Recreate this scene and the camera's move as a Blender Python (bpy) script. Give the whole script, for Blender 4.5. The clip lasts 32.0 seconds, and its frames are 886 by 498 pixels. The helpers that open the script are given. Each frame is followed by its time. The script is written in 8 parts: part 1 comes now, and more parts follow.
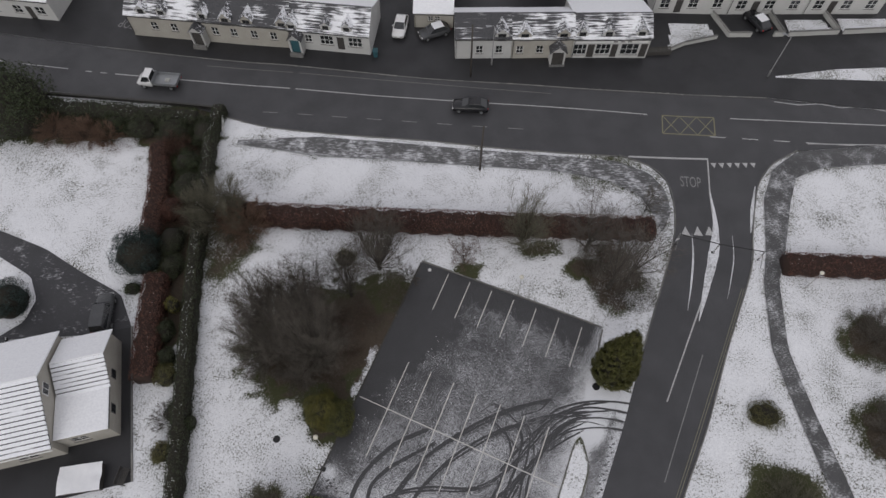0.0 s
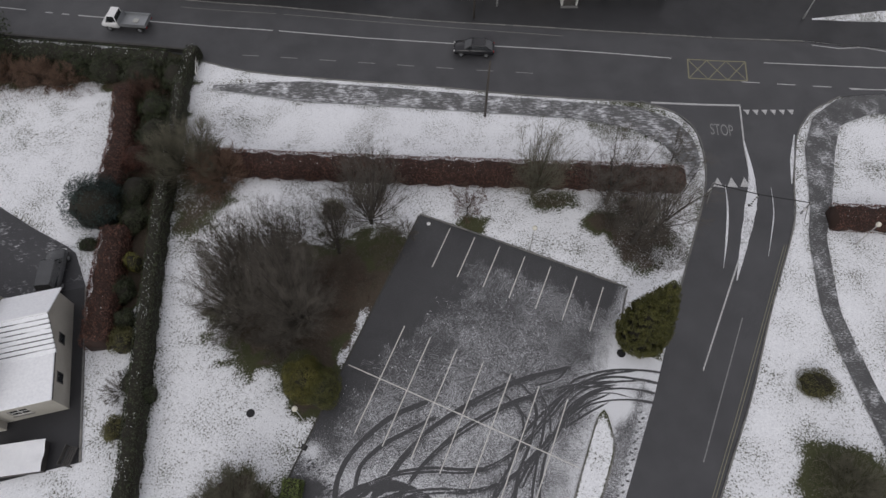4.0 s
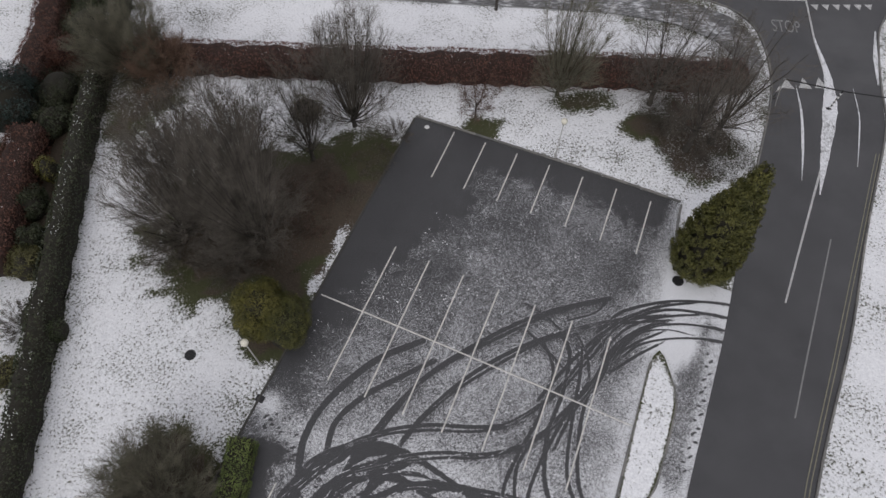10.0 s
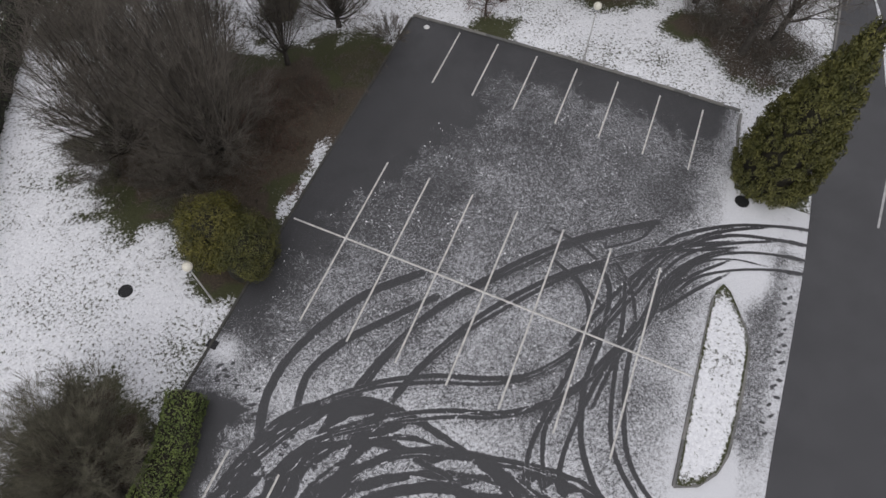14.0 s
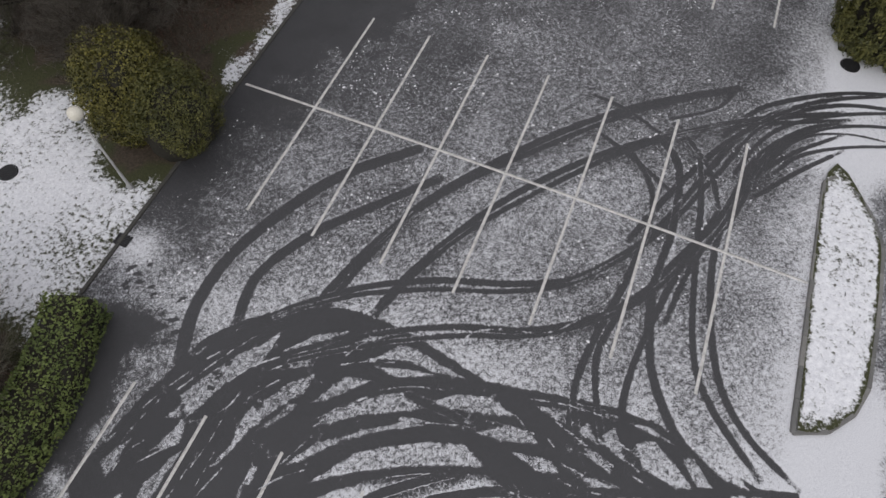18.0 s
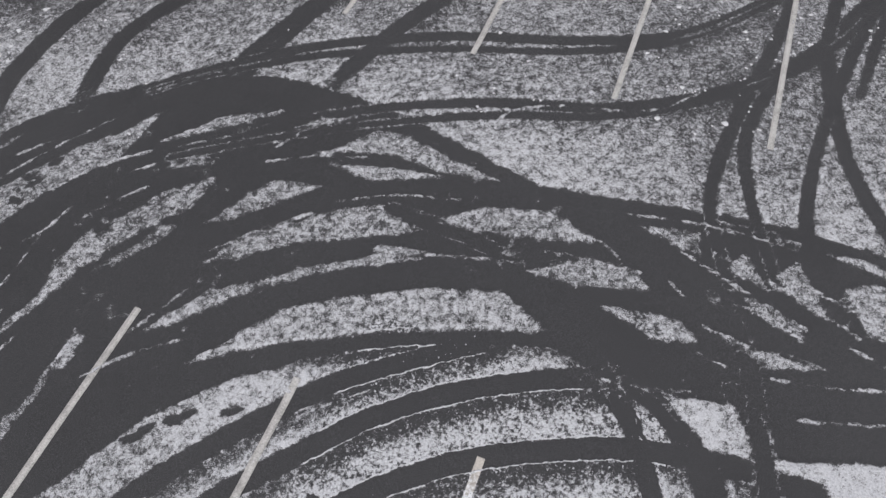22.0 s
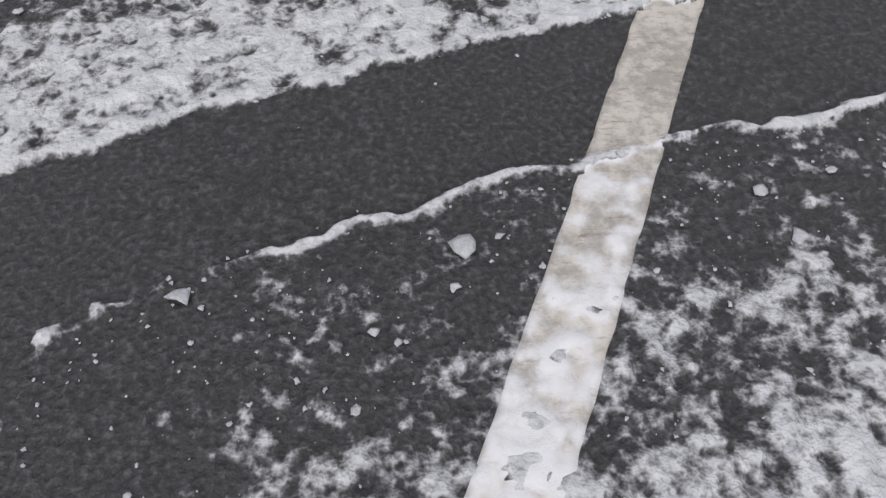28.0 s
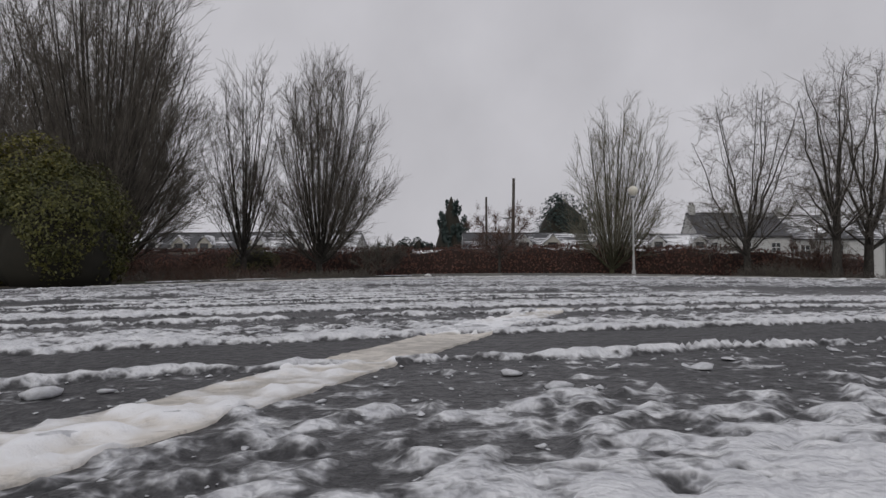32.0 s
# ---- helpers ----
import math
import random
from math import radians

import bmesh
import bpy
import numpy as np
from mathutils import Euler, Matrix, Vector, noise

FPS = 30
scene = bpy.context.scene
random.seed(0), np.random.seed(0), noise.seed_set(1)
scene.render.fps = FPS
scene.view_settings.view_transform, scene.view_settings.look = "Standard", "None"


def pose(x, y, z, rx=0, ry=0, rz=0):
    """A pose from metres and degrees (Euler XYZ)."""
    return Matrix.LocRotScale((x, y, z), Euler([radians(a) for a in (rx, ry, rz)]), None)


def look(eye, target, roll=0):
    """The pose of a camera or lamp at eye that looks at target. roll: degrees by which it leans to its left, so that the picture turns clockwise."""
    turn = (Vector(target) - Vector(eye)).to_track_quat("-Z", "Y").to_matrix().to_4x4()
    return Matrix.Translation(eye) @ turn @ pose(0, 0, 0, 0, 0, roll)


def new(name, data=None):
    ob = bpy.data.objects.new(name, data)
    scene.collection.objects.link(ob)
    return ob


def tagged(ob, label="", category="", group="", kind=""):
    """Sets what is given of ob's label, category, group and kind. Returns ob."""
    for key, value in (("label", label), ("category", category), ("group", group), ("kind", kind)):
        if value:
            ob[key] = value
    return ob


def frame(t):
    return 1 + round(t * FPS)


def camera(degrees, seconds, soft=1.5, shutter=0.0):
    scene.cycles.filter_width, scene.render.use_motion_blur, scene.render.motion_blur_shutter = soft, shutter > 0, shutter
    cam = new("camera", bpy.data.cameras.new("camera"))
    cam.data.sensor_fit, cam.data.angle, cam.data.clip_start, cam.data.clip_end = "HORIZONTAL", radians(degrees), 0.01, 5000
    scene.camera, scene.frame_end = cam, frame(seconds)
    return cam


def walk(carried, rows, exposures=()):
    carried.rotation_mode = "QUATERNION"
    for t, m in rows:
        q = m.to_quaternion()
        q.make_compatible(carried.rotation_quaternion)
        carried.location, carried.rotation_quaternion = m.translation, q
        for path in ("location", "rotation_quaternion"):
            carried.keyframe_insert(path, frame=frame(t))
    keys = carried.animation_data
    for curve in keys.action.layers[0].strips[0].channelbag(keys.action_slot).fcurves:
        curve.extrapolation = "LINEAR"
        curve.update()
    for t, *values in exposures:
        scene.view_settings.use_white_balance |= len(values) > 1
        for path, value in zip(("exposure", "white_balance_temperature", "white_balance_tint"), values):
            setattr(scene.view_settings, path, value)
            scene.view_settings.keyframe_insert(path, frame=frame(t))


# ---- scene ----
cam = camera(70.9, 32.0)
PATH = [
    (0, (0.714, -2.103, 57.205), (0.687, 2.864, 48.525), -0.38),
    (1, (0.682, -2.040, 54.958), (0.665, 2.903, 46.265), -0.31),
    (2, (0.562, -1.995, 52.597), (0.554, 2.949, 43.905), -0.24),
    (3, (0.485, -1.978, 50.319), (0.489, 2.970, 41.628), -0.13),
    (3.5, (0.438, -1.963, 49.250), (0.444, 2.987, 40.561), -0.05),
    (5.5, (0.295, -2.076, 44.521), (0.319, 2.916, 35.856), 0.05),
    (6, (0.267, -2.076, 43.386), (0.294, 2.923, 34.725), 0.10),
    (7, (0.181, -2.101, 41.137), (0.217, 2.909, 32.483), 0.18),
    (8, (0.104, -2.083, 38.846), (0.149, 2.941, 30.200), 0.25),
    (9, (0.077, -2.083, 36.650), (0.125, 2.943, 28.005), 0.33),
    (10, (0.117, -1.969, 34.466), (0.157, 3.040, 25.811), 0.35),
    (11, (0.115, -1.762, 32.230), (0.155, 3.214, 23.557), 0.17),
    (12, (0.090, -1.709, 30.025), (0.123, 3.252, 21.342), 0.11),
    (13, (0.075, -1.677, 27.825), (0.096, 3.286, 19.143), 0.07),
    (14, (0.016, -1.607, 25.578), (0.032, 3.350, 16.893), -0.01),
    (14.5, (-0.017, -1.539, 24.387), (-0.004, 3.414, 15.700), -0.06),
    (16.5, (-0.050, -1.568, 19.876), (-0.039, 3.379, 11.185), -0.06),
    (17, (-0.086, -1.531, 18.736), (-0.074, 3.413, 10.044), 0.02),
    (18, (-0.163, -1.495, 16.473), (-0.140, 3.449, 7.781), 0.16),
    (19, (-0.243, -1.493, 14.192), (-0.205, 3.454, 5.501), 0.32),
    (20, (-0.328, -1.511, 11.928), (-0.278, 3.426, 3.232), 0.48),
    (21, (-0.370, -1.525, 9.627), (-0.294, 3.422, 0.936), 0.67),
    (22, (-0.435, -1.457, 7.259), (-0.344, 3.523, -1.413), 0.71),
    (22.5, (-0.470, -1.441, 6.112), (-0.381, 3.559, -2.548), 0.62),
    (23, (-0.496, -1.450, 4.991), (-0.414, 3.551, -3.668), 0.51),
    (23.5, (-0.535, -1.475, 3.958), (-0.464, 3.505, -4.713), 0.38),
    (24, (-0.570, -1.469, 3.153), (-0.502, 3.506, -5.522), 0.30),
    (24.5, (-0.630, -1.470, 2.482), (-0.617, -0.476, 0.746), 0.29),
    (25, (-0.686, -1.494, 1.902), (-0.673, -0.504, 0.164), 0.32),
    (25.5, (-0.724, -1.511, 1.454), (-0.708, -0.524, -0.286), 0.36),
    (26, (-0.742, -1.521, 1.137), (-0.724, -0.533, -0.602), 0.42),
    (26.5, (-0.733, -1.523, 0.916), (-0.713, -0.530, -0.820), 0.54),
    (28.15, (-0.594, -1.535, 0.624), (-0.573, -0.490, -1.081), 0.54),
    (28.5, (-0.563, -1.537, 0.560), (-0.545, -0.219, -0.944), -0.18),
    (29, (-0.508, -1.533, 0.549), (-0.503, 0.173, -0.495), -0.36),
    (29.5, (-0.461, -1.539, 0.562), (-0.476, 0.230, -0.371), -0.02),
    (30, (-0.423, -1.555, 0.543), (-0.443, 0.234, -0.351), -0.90),
    (30.5, (-0.397, -1.584, 0.437), (-0.392, 0.336, -0.125), -0.41),
    (31, (-0.338, -1.609, 0.276), (-0.328, 0.367, -0.032), -0.19),
    (31.5, (-0.293, -1.615, 0.153), (-0.283, 0.382, 0.046), 0.03),
    (32, (-0.250, -1.640, 0.088), (-0.242, 0.358, 0.172), 0.10),
]
walk(cam, [(t, look(eye, target, roll)) for t, eye, target, roll in PATH],
     [(0, 0.02), (5, 0.12), (9, 0.17), (13, 0.33), (17, 0.32), (19, 0.27), (21, 0.25), (22, 0.33), (24, 0.4), (26, 0.16), (29, 0.3), (30, 0.22), (31, 0.14), (32, -0.18)])


# ---------- world, sun ----------
world = bpy.data.worlds.new("overcast")
scene.world = world
world.use_nodes = True
wn, wl = world.node_tree.nodes, world.node_tree.links
sky = wn.new("ShaderNodeTexSky")
sky.sky_type, sky.sun_disc = "NISHITA", False
sky.sun_elevation, sky.sun_rotation = radians(28), radians(200)
sky.air_density, sky.dust_density = 1.0, 4.0
grey = wn.new("ShaderNodeHueSaturation")
grey.inputs["Saturation"].default_value = 0.12
cloud = wn.new("ShaderNodeMix")
cloud.data_type = "RGBA"
cloud.inputs[0].default_value = 0.93
cloud.inputs[7].default_value = (5.68, 5.6, 5.98, 1)
puff = wn.new("ShaderNodeTexNoise")
puff.inputs["Scale"].default_value, puff.inputs["Detail"].default_value = 3.0, 6.0
puff_to = wn.new("ShaderNodeMapRange")
puff_to.inputs[1].default_value, puff_to.inputs[2].default_value = 0.3, 0.7
puff_to.inputs[3].default_value, puff_to.inputs[4].default_value = 0.86, 1.08
wl.new(puff.outputs[0], puff_to.inputs[0])
tone = wn.new("ShaderNodeVectorMath")
tone.operation = "SCALE"
wl.new(puff_to.outputs[0], tone.inputs["Scale"])
wl.new(sky.outputs[0], grey.inputs["Color"])
wl.new(grey.outputs[0], cloud.inputs[6])
wl.new(cloud.outputs[2], tone.inputs[0])
wl.new(tone.outputs[0], wn["Background"].inputs[0])
wn["Background"].inputs[1].default_value = 0.107
sun_data = bpy.data.lights.new("sun", "SUN")
sun_data.energy, sun_data.angle, sun_data.color = 0.7, radians(40), (1.0, 0.97, 0.93)
new("sun", sun_data).matrix_world = look((0, 0, 80), (22, 60, 40))

# ---------- geometry helpers ----------
CA, SA = math.cos(radians(22.2)), math.sin(radians(22.2))


def cp(a, b):
    """Car park axes (a across the bays, b along them) to world x, y."""
    return CA * a + SA * b, CA * b - SA * a


def step(v, a, b):
    s = np.clip((np.asarray(v, float) - a) / (b - a), 0, 1)
    return s * s * (3 - 2 * s)


def height(x, y):
    """Lie of the land."""
    x, y = np.asarray(x, float), np.asarray(y, float)
    a = np.clip(CA * x - SA * y, -14, 9)
    b = np.clip(SA * x + CA * y, -6, 27)
    base = 0.0105 * a + 0.0073 * b - 0.00145 * a * a - 0.00113 * a * b - 0.00026 * b * b
    north = step(y, 29, 40)
    return base - 0.8 * north - 0.35 * step(x, 14, 22) * (1 - north) - 0.15 * step(-x, 18, 26)


def hz(x, y):
    return float(height(x, y))


def lattice(x, y, size, seed):
    """Smooth value noise, 0 to 1, with cells of that size."""
    x, y = np.asarray(x, float) / size, np.asarray(y, float) / size
    i, j = np.floor(x).astype(np.int64), np.floor(y).astype(np.int64)
    u, v = x - i, y - j
    u, v = u * u * (3 - 2 * u), v * v * (3 - 2 * v)

    def rnd(a, b):
        n = (a * 374761393 + b * 668265263 + seed * 982451653) & 0xFFFFFFFF
        n = ((n ^ (n >> 13)) * 1274126177) & 0xFFFFFFFF
        return ((n ^ (n >> 16)) & 0xFFFF) / 65535.0

    return (rnd(i, j) * (1 - u) + rnd(i + 1, j) * u) * (1 - v) + (rnd(i, j + 1) * (1 - u) + rnd(i + 1, j + 1) * u) * v


class Geo:
    """Collects vertices and faces for one mesh."""

    def __init__(self):
        self.v, self.f = [], []

    def add(self, vs, fs):
        n = len(self.v)
        self.v += [tuple(p) for p in vs]
        self.f += [tuple(i + n for i in f) for f in fs]
        return self

    def box(self, x0, x1, y0, y1, z0, z1, b=0.0):
        if b <= 0:
            vs = [(x, y, z) for z in (z0, z1) for y in (y0, y1) for x in (x0, x1)]
            return self.add(vs, [(0, 2, 3, 1), (4, 5, 7, 6), (0, 1, 5, 4), (2, 6, 7, 3), (0, 4, 6, 2), (1, 3, 7, 5)])
        b = min(b, (x1 - x0) / 2.1, (y1 - y0) / 2.1, (z1 - z0) / 2.1)

        def ring(z, k):
            return [(x0 + b, y0 + k, z), (x1 - b, y0 + k, z), (x1 - k, y0 + b, z), (x1 - k, y1 - b, z),
                    (x1 - b, y1 - k, z), (x0 + b, y1 - k, z), (x0 + k, y1 - b, z), (x0 + k, y0 + b, z)]
        vs = ring(z0, b) + ring(z0 + b, 0) + ring(z1 - b, 0) + ring(z1, b)
        fs = [tuple(range(7, -1, -1)), tuple(range(24, 32))]
        for k in range(3):
            fs += [(8 * k + i, 8 * k + (i + 1) % 8, 8 * k + 8 + (i + 1) % 8, 8 * k + 8 + i) for i in range(8)]
        return self.add(vs, fs)

    def prism(self, outline, z0, z1):
        """Upright prism over an anticlockwise outline; z0 and z1 may be lists."""
        n = len(outline)
        lo = z0 if isinstance(z0, (list, tuple)) else [z0] * n
        hi = z1 if isinstance(z1, (list, tuple)) else [z1] * n
        vs = [(x, y, z) for (x, y), z in zip(outline, lo)] + [(x, y, z) for (x, y), z in zip(outline, hi)]
        fs = [tuple(range(n - 1, -1, -1)), tuple(range(n, 2 * n))]
        return self.add(vs, fs + [(i, (i + 1) % n, n + (i + 1) % n, n + i) for i in range(n)])

    def loft(self, rings, cap=True):
        n = len(rings[0])
        vs = [p for r in rings for p in r]
        fs = [(k * n + i, k * n + (i + 1) % n, (k + 1) * n + (i + 1) % n, (k + 1) * n + i) for k in range(len(rings) - 1) for i in range(n)]
        if cap:
            fs += [tuple(range(n - 1, -1, -1)), tuple(range((len(rings) - 1) * n, len(rings) * n))]
        return self.add(vs, fs)

    def tube(self, pts, radii, n=8):
        rings = []
        for k, p in enumerate(pts):
            p = Vector(p)
            d = (Vector(pts[min(k + 1, len(pts) - 1)]) - Vector(pts[max(k - 1, 0)])).normalized()
            a = d.cross(Vector((0, 0, 1)) if abs(d.z) < 0.9 else Vector((1, 0, 0))).normalized()
            c = d.cross(a)
            r = radii[k] if isinstance(radii, (list, tuple)) else radii
            rings.append([tuple(p + (a * math.cos(q) + c * math.sin(q)) * r) for q in (2 * math.pi * i / n for i in range(n))])
        return self.loft(rings)

    def lathe(self, profile, n=16, at=(0, 0, 0)):
        return self.loft([[(at[0] + r * math.cos(2 * math.pi * i / n), at[1] + r * math.sin(2 * math.pi * i / n), at[2] + z) for i in range(n)] for r, z in profile])

    def wheel(self, x, y, z, profile, n=20):
        """Turned about the y axis."""
        return self.loft([[(x + r * math.cos(2 * math.pi * i / n), y + w, z + r * math.sin(2 * math.pi * i / n)) for i in range(n)] for r, w in profile])

    def mesh(self, name):
        me = bpy.data.meshes.new(name)
        me.from_pydata(self.v, [], self.f)
        return me


def part(name, geo, material, parent=None, label="", smooth=False):
    me = geo.mesh(name) if isinstance(geo, Geo) else geo
    if material is not None:
        me.materials.append(material)
    if smooth:
        me.polygons.foreach_set("use_smooth", np.ones(len(me.polygons), bool))
    ob = new(name, me)
    if parent is not None:
        ob.parent = parent
    return tagged(ob, label)


def thing(name, x, y, z, label, category, rz=0.0, group="", kind=""):
    ob = new(name)
    ob.empty_display_size = 0.2
    ob.matrix_basis = pose(x, y, z, 0, 0, rz)
    return tagged(ob, label, category, group, kind)


def array_mesh(name, verts, quads):
    """Mesh of quads, or triangles, from arrays."""
    me = bpy.data.meshes.new(name)
    verts, quads = np.asarray(verts, np.float32), np.asarray(quads, np.int32)
    k = quads.shape[1]
    me.vertices.add(len(verts))
    me.vertices.foreach_set("co", verts.ravel())
    me.loops.add(quads.size)
    me.loops.foreach_set("vertex_index", quads.ravel())
    me.polygons.add(len(quads))
    me.polygons.foreach_set("loop_start", np.arange(0, quads.size, k, dtype=np.int32))
    me.update(calc_edges=True)
    return me


def add_value(me, name, values):
    me.attributes.new(name, "FLOAT", "POINT").data.foreach_set("value", np.asarray(values, np.float32))


def grid_faces(nx, ny):
    i, j = np.meshgrid(np.arange(nx - 1), np.arange(ny - 1))
    a = (j * nx + i).ravel()
    return np.stack([a, a + 1, a + nx + 1, a + nx], 1)


def spline(points, gap=0.25):
    """Smooth curve through a few points, sampled every gap metres."""
    p = np.array(points, float)
    p = np.vstack([2 * p[0] - p[1], p, 2 * p[-1] - p[-2]])
    out = []
    for k in range(1, len(p) - 2):
        n = max(2, int(np.linalg.norm(p[k + 1] - p[k]) / gap))
        t = np.arange(n)[:, None] / n
        a, b, c, d = p[k - 1], p[k], p[k + 1], p[k + 2]
        out.append(0.5 * (2 * b + (c - a) * t + (2 * a - 5 * b + 4 * c - d) * t**2 + (3 * b - a - 3 * c + d) * t**3))
    return np.vstack(out + [p[-2:-1]])


def from_line(x, y, line):
    """Distance of points from a line of points, and the side: positive on its left."""
    best, side = np.full(x.shape, 1e9), np.zeros(x.shape)
    for (ax, ay), (bx, by) in zip(line[:-1], line[1:]):
        dx, dy = bx - ax, by - ay
        t = np.clip(((x - ax) * dx + (y - ay) * dy) / (dx * dx + dy * dy + 1e-12), 0, 1)
        d = np.hypot(x - ax - t * dx, y - ay - t * dy)
        near = d < best
        best = np.where(near, d, best)
        side = np.where(near, np.sign(dx * (y - ay) - dy * (x - ax)), side)
    return best, side


def inside(x, y, outline):
    hit = np.zeros(np.shape(x), bool)
    n = len(outline)
    for k in range(n):
        (ax, ay), (bx, by) = outline[k], outline[(k + 1) % n]
        if ay != by:
            hit ^= ((ay > y) != (by > y)) & (x < (bx - ax) * (y - ay) / (by - ay) + ax)
    return hit


# ---------- materials ----------
def material(name, rough=0.6, metal=0.0, specular=0.5):
    m = bpy.data.materials.new(name)
    m.use_nodes = True
    b = m.node_tree.nodes["Principled BSDF"]
    b.inputs["Roughness"].default_value, b.inputs["Metallic"].default_value = rough, metal
    b.inputs["Specular IOR Level"].default_value = specular
    return m, m.node_tree.nodes, m.node_tree.links, b


def noise_node(n, l, scale, detail=4.0, rough=0.55, stretch=None, kind="Object"):
    tc = n.new("ShaderNodeTexCoord")
    out = tc.outputs[kind]
    if stretch:
        mp = n.new("ShaderNodeMapping")
        mp.inputs["Scale"].default_value = stretch
        l.new(out, mp.inputs[0])
        out = mp.outputs[0]
    t = n.new("ShaderNodeTexNoise")
    t.inputs["Scale"].default_value, t.inputs["Detail"].default_value, t.inputs["Roughness"].default_value = scale, detail, rough
    l.new(out, t.inputs["Vector"])
    return t.outputs[0]


def ramp(n, l, src, stops):
    r = n.new("ShaderNodeValToRGB")
    while len(r.color_ramp.elements) < len(stops):
        r.color_ramp.elements.new(0.5)
    for e, (p, c) in zip(r.color_ramp.elements, stops):
        e.position, e.color = p, (*c, 1) if len(c) == 3 else c
    l.new(src, r.inputs[0])
    return r.outputs[0]


def maths(n, l, op, a, b, c=None):
    m = n.new("ShaderNodeMath")
    m.operation = op
    for k, v in enumerate((a, b, c)):
        if v is None:
            continue
        if isinstance(v, (int, float)):
            m.inputs[k].default_value = v
        else:
            l.new(v, m.inputs[k])
    return m.outputs[0]


def between(n, l, v, lo, hi, out0=0.0, out1=1.0):
    m = n.new("ShaderNodeMapRange")
    m.interpolation_type = "SMOOTHSTEP"
    l.new(v, m.inputs[0])
    m.inputs[1].default_value, m.inputs[2].default_value = lo, hi
    m.inputs[3].default_value, m.inputs[4].default_value = out0, out1
    return m.outputs[0]


def blend(n, l, fac, a, b, mode="MIX"):
    m = n.new("ShaderNodeMix")
    m.data_type, m.blend_type = "RGBA", mode
    for k, v in ((0, fac), (6, a), (7, b)):
        if isinstance(v, (int, float)):
            m.inputs[k].default_value = v
        elif isinstance(v, tuple):
            m.inputs[k].default_value = (*v, 1)
        else:
            l.new(v, m.inputs[k])
    return m.outputs[2]


def bump(n, l, b, src, strength, distance):
    m = n.new("ShaderNodeBump")
    m.inputs["Strength"].default_value, m.inputs["Distance"].default_value = strength, distance
    l.new(src, m.inputs["Height"])
    l.new(m.outputs[0], b.inputs["Normal"])


def value_of(n, name):
    a = n.new("ShaderNodeAttribute")
    a.attribute_name = name
    return a.outputs["Fac"]


def plain(name, c0, c1, scale=6.0, rough=0.6, metal=0.0, bumps=0.15, fine=60.0, specular=0.5, island=0.0, piece=0.0):
    """Two tones by noise at two scales, with fine relief."""
    m, n, l, b = material(name, rough, metal, specular)
    big = ramp(n, l, noise_node(n, l, scale), [(0.3, c0), (0.7, c1)])
    small = noise_node(n, l, fine, 3.0)
    col = blend(n, l, 0.5, big, ramp(n, l, small, [(0.25, tuple(v * 0.75 for v in c0)), (0.75, tuple(min(v * 1.2, 0.95) for v in c1))]))
    if island or piece:
        info = n.new("ShaderNodeNewGeometry") if island else n.new("ShaderNodeObjectInfo")
        rnd = info.outputs["Random Per Island" if island else "Random"]
        k = island or piece
        col = blend(n, l, 1.0, col, ramp(n, l, rnd, [(0, (1 - k,) * 3), (1, (1 + k * 0.6, 1 + k * 0.5, 1 + k * 0.35))]), "MULTIPLY")
    l.new(col, b.inputs["Base Color"])
    l.new(between(n, l, small, 0.2, 0.8, max(rough - 0.1, 0.02), min(rough + 0.1, 1)), b.inputs["Roughness"])
    if bumps:
        bump(n, l, b, small, bumps, 0.01)
    return m


SNOW0, SNOW1 = (0.78, 0.79, 0.82), (0.89, 0.9, 0.92)


def tarmac_colours(n, l, dark=(0.028, 0.028, 0.031), pale=(0.062, 0.062, 0.066)):
    grit = noise_node(n, l, 190.0, 2.0)
    worn = noise_node(n, l, 0.35, 5.0)
    col = ramp(n, l, worn, [(0.3, dark), (0.72, pale)])
    return blend(n, l, 0.55, col, ramp(n, l, grit, [(0.3, tuple(v * 0.5 for v in dark)), (0.6, pale), (0.78, tuple(v * 1.9 for v in pale))])), grit


